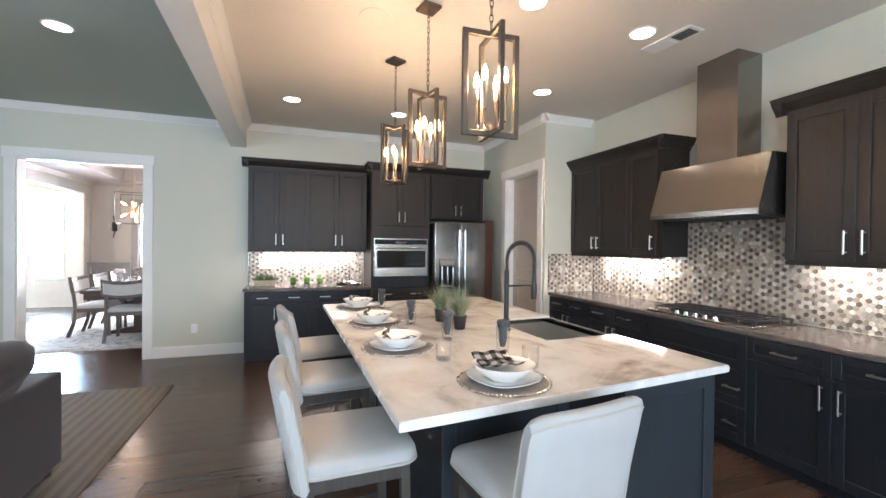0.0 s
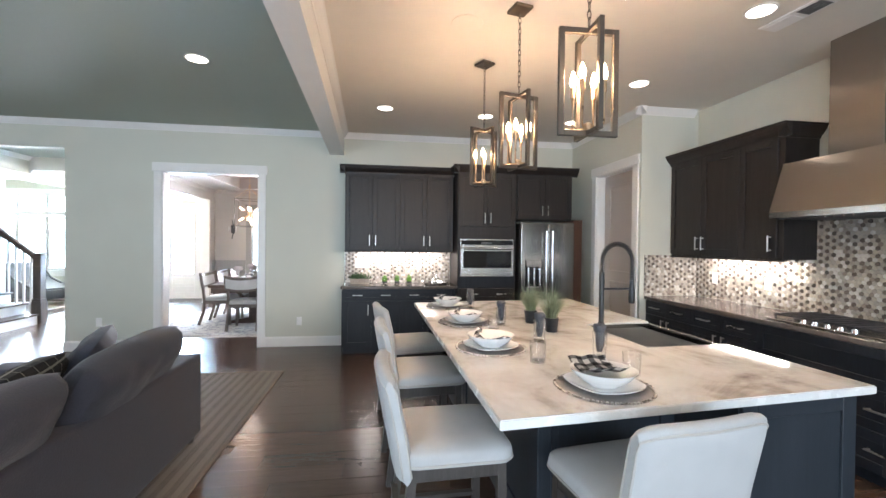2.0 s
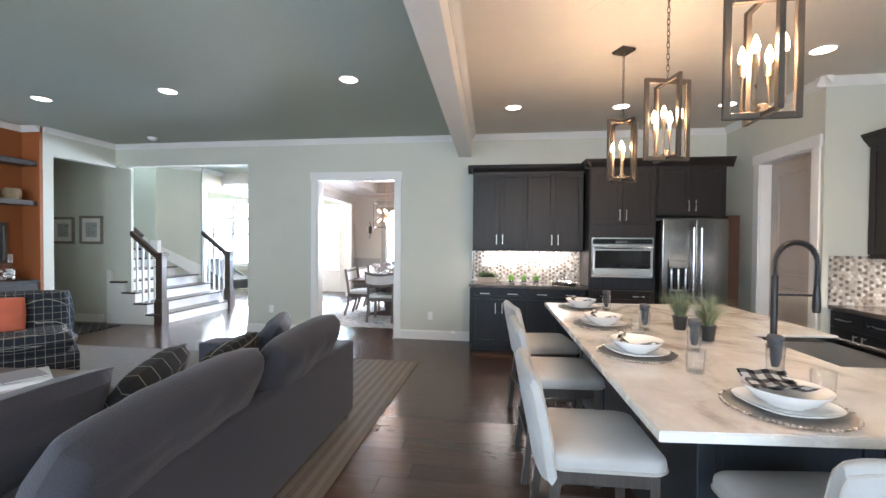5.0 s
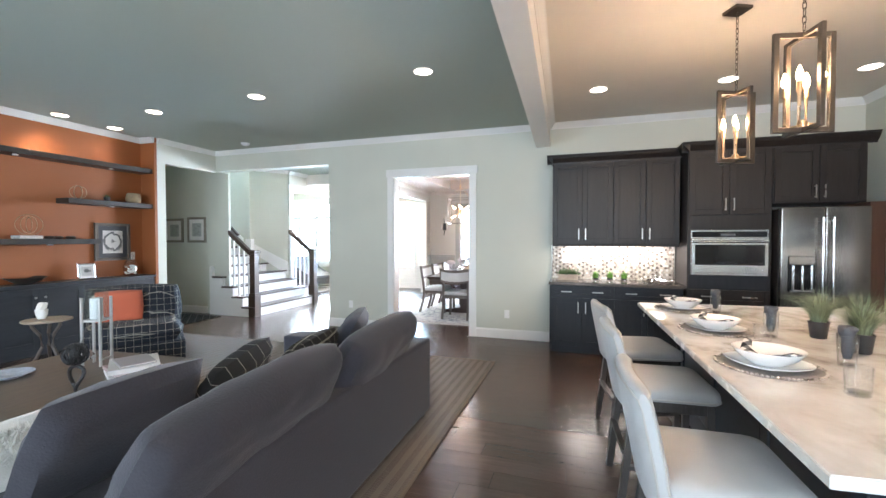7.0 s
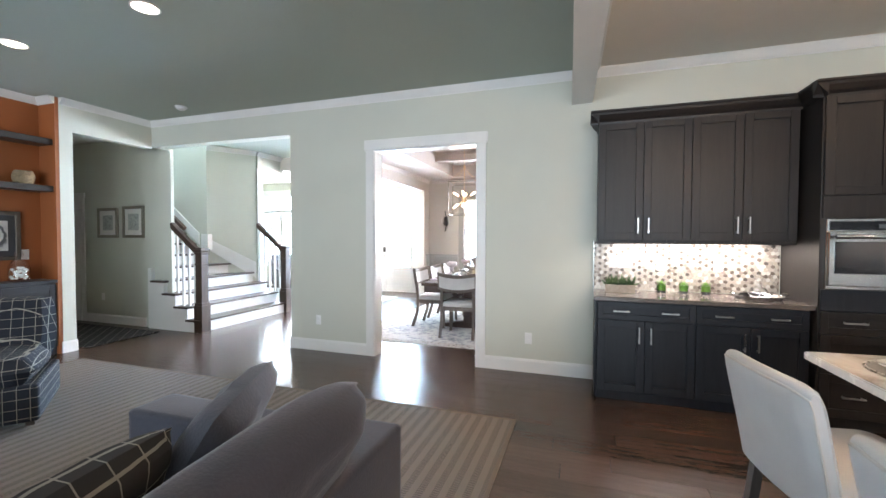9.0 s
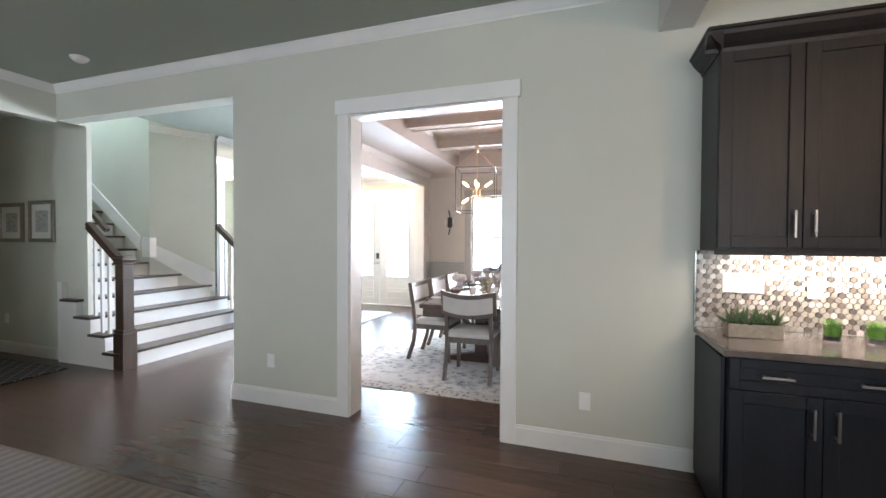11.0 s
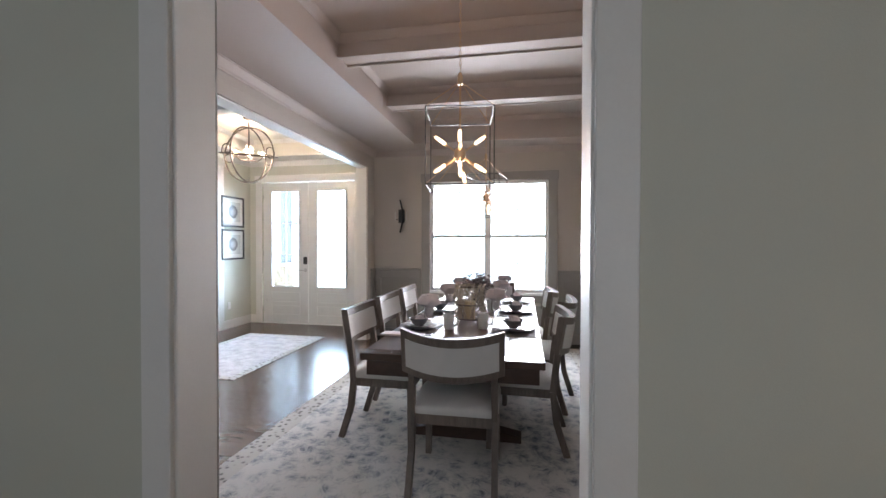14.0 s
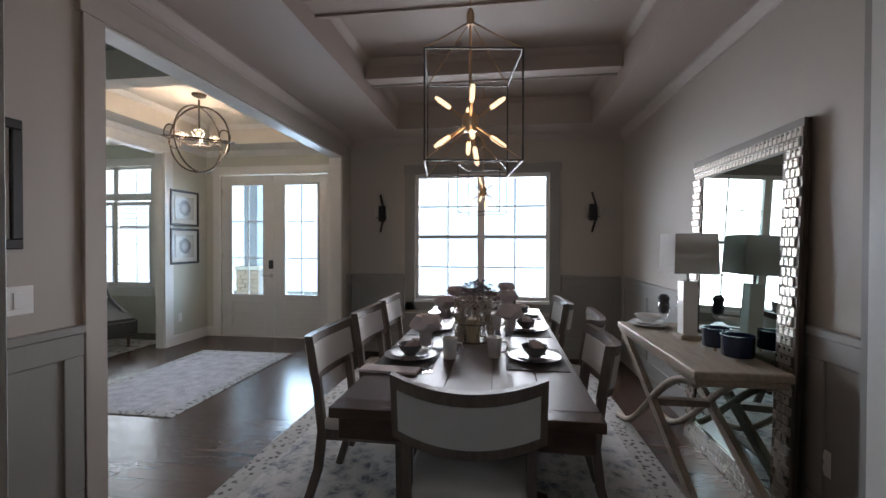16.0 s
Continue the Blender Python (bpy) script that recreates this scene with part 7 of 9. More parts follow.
# framed abstract art
ART, nt, b = material("ink_wash_art")
n1 = node(nt, "ShaderNodeTexNoise", Scale=9.0, Detail=5.0, Distortion=0.8)
v = coords(nt)
nt.links.new(v, n1.inputs["Vector"])
far = nt.nodes.new("ShaderNodeVectorMath")
far.operation = "LENGTH"
nt.links.new(v, far.inputs[0])
ring = math_node(nt, "ADD", math_node(nt, "MULTIPLY", far.outputs["Value"], 4.6), math_node(nt, "MULTIPLY", math_node(nt, "SUBTRACT", n1.outputs["Fac"], 0.5), 0.55))
nt.links.new(ramp(nt, ring, [(0.12, (0.12, 0.115, 0.11)), (0.20, (0.50, 0.48, 0.45)), (0.46, (0.52, 0.50, 0.47)), (0.52, (0.06, 0.06, 0.062)), (0.60, (0.10, 0.10, 0.10)), (0.66, (0.46, 0.44, 0.42)), (0.90, (0.56, 0.54, 0.51))]), b.inputs["Base Color"])
b.inputs["Roughness"].default_value = 0.3
framed("framed_art", pose(XO + 0.001, 4.56, 1.42, 0, 0, 90), 0.50, 0.56, BRONZE, 0.045, 0.065, ART, "dark framed abstract ink artwork on the orange wall", 0.04, surface("charcoal_mat_board", (0.05, 0.05, 0.055), 0.7))
fr2 = framed("photo_frame", pose(XS + 0.02, 4.12, 0.9005 + 0.11, -8, 0, 80), 0.21, 0.22, CHROME, 0.016, 0.03, ART, "small silver photo frame on the low cabinet", 0.02)
jar = thing("glass_jar", (XS, 4.74, 0.9005), "clear glass jar filled with shells and a stopper", "jar")
part("body", lathe(bm_new(), [(0, 0), (0.06, 0), (0.07, 0.02), (0.07, 0.12), (0.05, 0.17), (0.03, 0.19), (0.028, 0.19), (0.046, 0.168), (0.066, 0.118), (0.066, 0.02), (0, 0.006)], 24), SMOKE_GLASS, jar, "", True)
rng = random.Random(5)
bm = bm_new()
for k in range(36):
    a, rr = rng.uniform(0, 6.28), 0.05 * rng.random() ** 0.5
    lathe(bm, [(0, -0.014), (0.012, -0.006), (0.014, 0.004), (0, 0.013)], 7, (rr * math.cos(a), rr * math.sin(a), 0.025 + 0.10 * rng.random()))
part("shells", bm, CERAMIC, jar, "pale shells", True)
part("stopper", lathe(bm_new(), [(0, 0.185), (0.024, 0.185), (0.02, 0.21), (0.032, 0.235), (0.02, 0.265), (0, 0.27)], 16), SMOKE_GLASS, jar, "", True)
jar.scale = (1.35, 1.35, 1.3)
bw = whole("wire_bowl", lathe(bm_new(), [(0, 0), (0.05, 0), (0.10, 0.02), (0.16, 0.06), (0.20, 0.085), (0.205, 0.08), (0.16, 0.052), (0.10, 0.012), (0.05, -0.0), (0, 0.004)], 32), BRONZE, "shallow dark metal bowl on the low cabinet", "bowl", "", True)
bw.location = (XS, 3.45, 0.9005)
# on the middle shelf
for y, r1 in ((4.05, 0.09),):
    t = thing("ring_sculpture", (XS, y, 2.0155), "thin gold wire ring sculpture on the shelf", "sculpture")
    for k in range(3):
        q = Euler((radians(90), 0, radians(60 * k))).to_matrix()
        part("ring", tube(bm_new(), [q @ Vector((r1 * math.cos(a), r1 * math.sin(a), 0)) + Vector((0, 0, r1 + 0.004)) for a in [2 * math.pi * j / 28 for j in range(28)]], 0.004, 6, True), GOLD, t, "", True)
t = thing("ring_sculpture", (XS, 3.50, 1.51), "tall gold wire ring sculpture standing on books", "sculpture")
for k in range(3):
    q = Euler((radians(90), 0, radians(50 + 60 * k))).to_matrix()
    part("ring", tube(bm_new(), [q @ Vector((0.13 * (1 - 0.15 * k) * math.cos(a), 0.13 * (1 - 0.15 * k) * math.sin(a), 0)) + Vector((0, 0, 0.135)) for a in [2 * math.pi * j / 28 for j in range(28)]], 0.004, 6, True), GOLD, t, "", True)
for k in range(3):
    book(XS, 3.48, 1.4655 + 0.0145 * k, 0.17, 0.24, 0.014, 2 * k, COVERS[(3, 0, 1)[k]], "thin hardcover book stacked on the shelf")
grass_pot("shelf_plant", (XS, 4.42, 2.0155), 0.04, 0.05, 0.07, 160, 12, LEAF, "small dark green potted plant on the shelf")
bk = thing("woven_basket", (XS, 4.80, 2.0155), "small round tan woven basket on the shelf", "basket")
bm = bm_new()
for k in range(9):
    rr = 0.075 + 0.018 * math.sin(math.pi * k / 8)
    tube(bm, [(rr * math.cos(a), rr * math.sin(a), 0.008 + 0.017 * k) for a in [2 * math.pi * j / 20 for j in range(20)]], 0.010, 6, True)
part("coils", bm, surface("tan_rush", (0.30, 0.22, 0.13), 0.8, vary=0.25, scale=40, bump=0.3), bk, "", True)
part("bottom", lathe(bm_new(), [(0, 0.001), (0.07, 0.001), (0.07, 0.01), (0, 0.01)], 18), PALE_WOOD, bk)
for y in (3.80, 3.96, 3.70):
    s = whole("dark_shell", lathe(bm_new(), [(0, 0), (0.04, 0), (0.06, 0.015), (0.045, 0.035), (0, 0.04)], 14), BRONZE, "small dark shell-shaped ornament on the shelf", "ornament", "", True)
    s.location = (XS + 0.02 * math.sin(9 * y), y, 1.4655)

# ---------------------------------------------------------------- windows and doors
def window(name, x0, x1, z0, z1, yf, depth, cols, rows, parts_, frame_mat, label, rail=True):
    """A window in a wall whose inner face is yf; parts_ sashes side by side, each with cols x rows panes a sash half."""
    w = setting(name, box(bm_new(), x0, yf - 0.03, z0 - 0.035, x1, yf + depth - 0.02, z0, 0.003), frame_mat, label)
    bm = bm_new()
    t = 0.045
    y0, y1 = yf + 0.05, yf + 0.10
    for bb in ((x0, z0, x0 + t, z1), (x1 - t, z0, x1, z1), (x0 + t, z1 - t, x1 - t, z1), (x0 + t, z0, x1 - t, z0 + t)):
        box(bm, bb[0], y0, bb[1], bb[2], y1, bb[3], 0.003)
    for k in range(1, parts_):
        c = x0 + (x1 - x0) * k / parts_
        box(bm, c - 0.045, y0 - 0.01, z0 + t, c + 0.045, y1, z1 - t, 0.003)
    part("window_frame", bm, frame_mat, w)
    for k in range(parts_):
        a = x0 + (x1 - x0) * k / parts_ + (t if k == 0 else 0.045)
        c = x0 + (x1 - x0) * (k + 1) / parts_ - (t if k == parts_ - 1 else 0.045)
        bm = bm_new()
        zm = (z0 + z1) / 2
        if rail:
            box(bm, a, y0 + 0.01, zm - 0.022, c, y1 - 0.01, zm + 0.022, 0.002)
        halves = ((z0 + t, zm - 0.022), (zm + 0.022, z1 - t)) if rail else ((z0 + t, z1 - t),)
        for h0, h1 in halves:
            for i in range(1, cols):
                xx = a + (c - a) * i / cols
                box(bm, xx - 0.008, y0 + 0.016, h0, xx + 0.008, y0 + 0.034, h1)
            for j in range(1, rows):
                zz = h0 + (h1 - h0) * j / rows
                box(bm, a, y0 + 0.0165, zz - 0.008, c, y0 + 0.0335, zz + 0.008)
        part("sash_bars", bm, frame_mat, w)
        g = part("pane", box(bm_new(), a, y0 + 0.023, z0 + t, c, y0 + 0.027, z1 - t), GLASS, w)
        g.visible_shadow = False
    return w


window("window_dining", -3.30, -1.60, 0.70, 2.30, DY1, 0.15, 2, 2, 2, WHITE_PAINT, "white double-hung twin window of the dining room")
bm = bm_new()
for bb in ((-3.42, 0.56, -3.295, 2.30), (-1.605, 0.56, -1.48, 2.30), (-3.435, 2.297, -1.465, 2.42), (-3.42, 0.56, -1.48, 0.665)):
    box(bm, bb[0], DY1 - 0.02, bb[1], bb[2], DY1, bb[3], 0.003)
setting("trim_window_dining", bm, WAINSCOT, "grey window casing")
window("window_study", -9.6, -7.6, 0.72, 2.62, FY1, 0.15, 2, 1, 3, WHITE_PAINT, "tall white study window with a transom")
bm = bm_new()
for bb in ((-9.72, 0.60, -9.6, 2.62), (-7.6, 0.60, -7.48, 2.62), (-9.72, 2.617, -7.48, 2.74), (-9.72, 0.58, -7.48, 0.685)):
    box(bm, bb[0], FY1 - 0.02, bb[1], bb[2], FY1, bb[3], 0.003)
box(bm, -9.6, FY1 - 0.015, 2.08, -7.6, FY1 + 0.10, 2.19, 0.003)
setting("trim_window_study", bm, WHITE_PAINT, "white window casing")
for k, (x0, x1, z0, z1) in enumerate(BACK_WINDOWS):
    window("window_rear_%d" % (k + 1), x0, x1, z0, z1, YBACK - 0.15, 0.15, 2, 2, 2, WHITE_PAINT, "white rear window")

# plantation shutters of the study window
for k in range(3):
    a = -9.56 + 0.655 * k
    sh = thing("plantation_shutter", (0, 0, 0), "white louvred plantation shutter in the study window", "shutter", "study shutters")
    bm = bm_new()
    for bb in ((a, 0.74, a + 0.045, 2.06), (a + 0.595, 0.74, a + 0.64, 2.06), (a + 0.045, 0.74, a + 0.595, 0.80), (a + 0.045, 2.0, a + 0.595, 2.06)):
        box(bm, bb[0], FY1 + 0.005, bb[1], bb[2], FY1 + 0.035, bb[3], 0.002)
    part("frame", bm, WHITE_PAINT, sh)
    for j in range(15):
        z = 0.84 + 0.08 * j
        part("louvre", bar(bm_new(), (a + 0.047, FY1 + 0.02, z), (a + 0.593, FY1 + 0.02, z), 0.009, 0.062, 4), WHITE_PAINT, sh)

# front doors
DOOR_WHITE = surface("satin_white_door_paint", (0.72, 0.71, 0.69), 0.35, vary=0.03, bump=0.02)
for x0, x1, g0, g1, side in ((-6.425, -5.573, -6.235, -5.715, 1), (-5.567, -4.715, -5.325, -4.765, 0)):
    g0, g1 = (x0 + 0.17, x1 - 0.17)
    d = setting("door_front_%d" % (1 + (side == 0)), box(bm_new(), x0, FY1 + 0.03, 0.012, g0, FY1 + 0.075, 2.44, 0.002), DOOR_WHITE, "white panelled front door with a six-light glass")
    bm = box(bm_new(), g1, FY1 + 0.03, 0.012, x1, FY1 + 0.075, 2.44, 0.002)
    box(bm, g0, FY1 + 0.03, 0.012, g1, FY1 + 0.075, 0.64, 0.002)
    box(bm, g0, FY1 + 0.03, 2.29, g1, FY1 + 0.075, 2.44, 0.002)
    part("rails", bm, DOOR_WHITE, d)
    bm = bm_new()
    for bb in ((g0 - 0.03, 0.61, g1 + 0.03, 0.645), (g0 - 0.03, 2.285, g1 + 0.03, 2.32), (g0 - 0.03, 0.645, g0 + 0.004, 2.285), (g1 - 0.004, 0.645, g1 + 0.03, 2.285)):
        box(bm, bb[0], FY1 + 0.014, bb[1], bb[2], FY1 + 0.03, bb[3], 0.004)
    part("glass_stop", bm, DOOR_WHITE, d)
    bm = bm_new()
    box(bm, (g0 + g1) / 2 - 0.008, FY1 + 0.04, 0.645, (g0 + g1) / 2 + 0.008, FY1 + 0.055, 2.285)
    for zz in (1.19, 1.74):
        box(bm, g0, FY1 + 0.0405, zz - 0.008, g1, FY1 + 0.0545, zz + 0.008)
    part("muntins", bm, DOOR_WHITE, d)
    g = part("pane", box(bm_new(), g0, FY1 + 0.046, 0.64, g1, FY1 + 0.050, 2.29), GLASS, d)
    g.visible_shadow = False
    for z0, z1 in ((0.14, 0.31), (0.36, 0.54)):
        bm = bm_new()
        for bb in ((x0 + 0.15, z0, x1 - 0.15, z0 + 0.018), (x0 + 0.15, z1 - 0.018, x1 - 0.15, z1), (x0 + 0.15, z0 + 0.018, x0 + 0.168, z1 - 0.018), (x1 - 0.168, z0 + 0.018, x1 - 0.15, z1 - 0.018)):
            box(bm, bb[0], FY1 + 0.020, bb[1], bb[2], FY1 + 0.031, bb[3], 0.003)
        part("panel", bm, DOOR_WHITE, d)
    if side:
        part("keypad", box(bm_new(), -5.655, FY1 + 0.005, 1.03, -5.585, FY1 + 0.03, 1.16, 0.008), BLACK, d, "black keypad lock")
        part("lever", tube(bm_new(), [(-5.62, FY1 + 0.03, 0.93), (-5.62, FY1 - 0.03, 0.93), (-5.64, FY1 - 0.035, 0.93), (-5.74, FY1 - 0.035, 0.935)], 0.010, 8), NICKEL, d, "nickel lever handle", True)
        part("rose", lathe(bm_new(), [(0, 0), (0.032, 0), (0.03, 0.012), (0, 0.013)], 18, m=pose(-5.62, FY1 + 0.03, 0.93, 90, 0, 0)), NICKEL, d, "", True)
    for zz in (0.25, 1.22, 2.2):
        hx = x0 if side else x1
        part("hinge", box(bm_new(), hx - 0.008, FY1 + 0.018, zz - 0.05, hx + 0.008, FY1 + 0.034, zz + 0.05), NICKEL, d)
setting("door_threshold", box(bm_new(), -6.43, FY1 - 0.01, 0.0005, -4.71, FY1 + 0.15, 0.011, 0.003), WHITE_PAINT, "pale door threshold")

# ---------------------------------------------------------------- outside the front
GROUND = surface("sunlit_pale_ground", (0.45, 0.45, 0.40), 0.9, vary=0.15, scale=0.8, fine=20, bump=0.1)
setting("ground", box(bm_new(), -600, 11.95, -0.5, 600, 900, -0.30), GROUND, "pale sunlit ground in front of the house")
setting("ground_rear", box(bm_new(), -600, -900, -0.5, 600, YBACK - 0.2, -0.30), GROUND, "pale ground behind the house")
setting("porch_floor", box(bm_new(), -7.4, FY1 + 0.16, -0.20, -3.4, 13.4, -0.02, 0.01), surface("pale_concrete", (0.50, 0.49, 0.46), 0.85, vary=0.1, bump=0.1), "pale concrete porch floor")
BRICK = surface("tan_stone_veneer", (0.30, 0.24, 0.19), 0.85, vary=0.3, scale=9, bump=0.3)
SLATE_PAINT = surface("slate_blue_paint", (0.17, 0.20, 0.24), 0.5, vary=0.05)
pc = thing("porch_column", (-6.73, 13.0, -0.02), "slate blue porch column on a stone pier", "column")
part("shaft", box(bm_new(), -0.13, -0.13, 1.02, 0.13, 0.13, 3.2, 0.01), SLATE_PAINT, pc, "slate blue square shaft")
part("cap", box(bm_new(), -0.27, -0.27, 0.95, 0.27, 0.27, 1.02, 0.01), surface("limestone_cap", (0.5, 0.48, 0.44), 0.8), pc, "pale stone cap")
pier = part("pier", box(bm_new(), -0.21, -0.21, 0.0, 0.21, 0.21, 0.95), surface("mortar", (0.36, 0.34, 0.31), 0.9), pc, "stone-faced pier")
stone_me = {n: mesh_of("stone", box(bm_new(), 0, -0.24, 0, n, -0.20, 0.072, 0.006), BRICK) for n in (0.10, 0.14, 0.19)}
for j in range(12):
    x, k = -0.22, j
    for n in ((0.14, 0.19, 0.10), (0.10, 0.14, 0.19), (0.19, 0.10, 0.14))[j % 3]:
        piece("stone", stone_me[n], pier, (x, 0, 0.004 + 0.079 * j))
        x += n + 0.007
# a shrub beside the porch
rng = random.Random(33)
sb = thing("porch_shrub", (-7.45, 13.9, -0.30), "leafy green shrub beside the porch", "shrub")
bm = bm_new()
for k in range(900):
    p = Vector((rng.gauss(0, 0.26), rng.gauss(0, 0.26), 0.35 + abs(rng.gauss(0.55, 0.45))))
    d = Vector((rng.uniform(-1, 1), rng.uniform(-1, 1), rng.uniform(-0.4, 1))).normalized() * rng.uniform(0.03, 0.06)
    s = d.cross(Vector((0, 0, 1))).normalized() * 0.018
    bm.faces.new([bm.verts.new(q) for q in (p, p + d * 0.5 + s, p + d, p + d * 0.5 - s)])
part("crown", bm, island_tone(surface("shrub_leaf", (0.09, 0.16, 0.04), 0.6, vary=0.3), 0.4), sb)
part("trunk", tube(bm_new(), [(0, 0, 0), (0.02, 0, 0.4), (-0.02, 0.03, 0.8)], [0.03, 0.022, 0.01], 8), DARK_WOOD, sb, "", True)
SKYGLOW = glow("bright_sky_backdrop", (0.56, 0.80, 1.0), 18.0)
setting("backdrop", box(bm_new(), -45, 20, -0.3, 45, 20.2, 30), SKYGLOW, "plain bright hazy sky backdrop")

# ---------------------------------------------------------------- dining room
DRUG, nt, b = material("faded_oriental_rug")
v = coords(nt)
vor = node(nt, "ShaderNodeTexVoronoi", Scale=11.0)
n1 = node(nt, "ShaderNodeTexNoise", Scale=11.0, Detail=8.0, Roughness=0.7, Distortion=2.5)
n2 = node(nt, "ShaderNodeTexNoise", Scale=2.0, Detail=4.0)
n3 = node(nt, "ShaderNodeTexNoise", Scale=260.0, Detail=2.0)
for n in (vor, n1, n2, n3):
    nt.links.new(v, n.inputs["Vector"])
mix1 = math_node(nt, "ADD", math_node(nt, "MULTIPLY", n1.outputs["Fac"], 0.75), math_node(nt, "MULTIPLY", vor.outputs["Distance"], 0.30))
mix2 = math_node(nt, "ADD", mix1, math_node(nt, "MULTIPLY", n2.outputs["Fac"], 0.25))
mix3 = math_node(nt, "ADD", mix2, math_node(nt, "MULTIPLY", math_node(nt, "SUBTRACT", n3.outputs["Fac"], 0.5), 0.15))
col = ramp(nt, mix3, [(0.46, (0.12, 0.14, 0.17)), (0.54, (0.27, 0.285, 0.31)), (0.60, (0.39, 0.395, 0.40)), (0.72, (0.54, 0.53, 0.51))])
nt.links.new(col, b.inputs["Base Color"])
b.inputs["Roughness"].default_value = 0.95
bp = node(nt, "ShaderNodeBump", Strength=0.3, Distance=0.004)
nt.links.new(mix3, bp.inputs["Height"])
nt.links.new(bp.outputs["Normal"], b.inputs["Normal"])
RX0, RX1, RY0, RY1 = -3.80, -1.19, 6.865, 10.80
rg = thing("dining_rug", (0, 0, 0), "faded blue-grey and ivory oriental rug under the dining table", "rug")
part("field", box(bm_new(), RX0 + 0.16, RY0 + 0.16, 0.0005, RX1 - 0.16, RY1 - 0.16, 0.0085), DRUG, rg)
BORDER, nt, b = material("rug_border")
vor = node(nt, "ShaderNodeTexVoronoi", Scale=24.0)
n1 = node(nt, "ShaderNodeTexNoise", Scale=30.0, Detail=4.0)
for n in (vor, n1):
    nt.links.new(coords(nt), n.inputs["Vector"])
mb = math_node(nt, "ADD", vor.outputs["Distance"], math_node(nt, "MULTIPLY", n1.outputs["Fac"], 0.3))
nt.links.new(ramp(nt, mb, [(0.36, (0.09, 0.085, 0.085)), (0.46, (0.28, 0.26, 0.25)), (0.60, (0.43, 0.41, 0.385))]), b.inputs["Base Color"])
b.inputs["Roughness"].default_value = 0.95
bm = bm_new()
for bb in ((RX0, RY0, RX1, RY0 + 0.16), (RX0, RY1 - 0.16, RX1, RY1), (RX0, RY0 + 0.16, RX0 + 0.16, RY1 - 0.16), (RX1 - 0.16, RY0 + 0.16, RX1, RY1 - 0.16)):
    box(bm, bb[0], bb[1], 0.0005, bb[2], bb[3], 0.0082)
part("border", bm, BORDER, rg, "dark dotted rug border")
fr = thing("foyer_rug", (0, 0, 0), "faded mauve-grey oriental runner in the foyer", "rug")
part("field", box(bm_new(), -5.98, 8.90, 0.0005, -4.92, 10.72, 0.008), surface("faded_mauve_rug", (0.45, 0.42, 0.43), 0.95, vary=0.32, scale=9, fine=70, bump=0.2), fr)
bm = bm_new()
for bb in ((-6.07, 8.82, -4.83, 8.90), (-6.07, 10.72, -4.83, 10.80), (-6.07, 8.90, -5.98, 10.72), (-4.92, 8.90, -4.83, 10.72)):
    box(bm, bb[0], bb[1], 0.0005, bb[2], bb[3], 0.0078)
part("border", bm, BORDER, fr)

# table
TX0, TX1, TY_0, TY_1 = -2.88, -1.825, 7.365, 10.05
ZD = 0.0088
tb = thing("dining_table", (0, 0, ZD), "long walnut trestle dining table with a thick top", "table")
for k in range(5):
    a = TX0 + (TX1 - TX0) * k / 5
    part("plank", box(bm_new(), a + 0.0006, TY_0 + 0.10, 0.708, a + (TX1 - TX0) / 5 - 0.0006, TY_1 - 0.10, 0.750, 0.002), TABLE_WOOD, tb)
for y0, y1 in ((TY_0, TY_0 + 0.099), (TY_1 - 0.099, TY_1)):
    part("breadboard_end", box(bm_new(), TX0, y0, 0.708, TX1, y1, 0.7505, 0.003), wood("walnut_cross_grain", (0.046, 0.027, 0.020), (0.070, 0.041, 0.030), 0.26, (1, 12, 12), 3.0), tb)
bm = bm_new()
for bb in ((TX0 + 0.03, TY_0 + 0.03, TX1 - 0.03, TY_0 + 0.055), (TX0 + 0.03, TY_1 - 0.055, TX1 - 0.03, TY_1 - 0.03), (TX0 + 0.03, TY_0 + 0.055, TX0 + 0.055, TY_1 - 0.055), (TX1 - 0.055, TY_0 + 0.055, TX1 - 0.03, TY_1 - 0.055)):
    box(bm, bb[0], bb[1], 0.615, bb[2], bb[3], 0.707, 0.003)
part("apron", bm, TABLE_WOOD, tb)
tcx = (TX0 + TX1) / 2
for y in (8.05, 9.30):
    part("leg", box(bm_new(), tcx - 0.07, y - 0.07, 0.09, tcx + 0.07, y + 0.07, 0.707, 0.006), TABLE_WOOD, tb)
    part("foot", prism(bm_new(), [(tcx - 0.40, 0.0), (tcx + 0.40, 0.0), (tcx + 0.40, 0.045), (tcx + 0.10, 0.10), (tcx - 0.10, 0.10), (tcx - 0.40, 0.045)], "y", y - 0.05, y + 0.05), TABLE_WOOD, tb)
    for s in (-1, 1):
        part("brace", bar(bm_new(), (tcx + s * 0.05, y, 0.30), (tcx + s * 0.36, y, 0.66), 0.05, 0.05), TABLE_WOOD, tb)
part("stretcher", box(bm_new(), tcx - 0.04, 8.12, 0.16, tcx + 0.04, 9.23, 0.24, 0.004), TABLE_WOOD, tb)


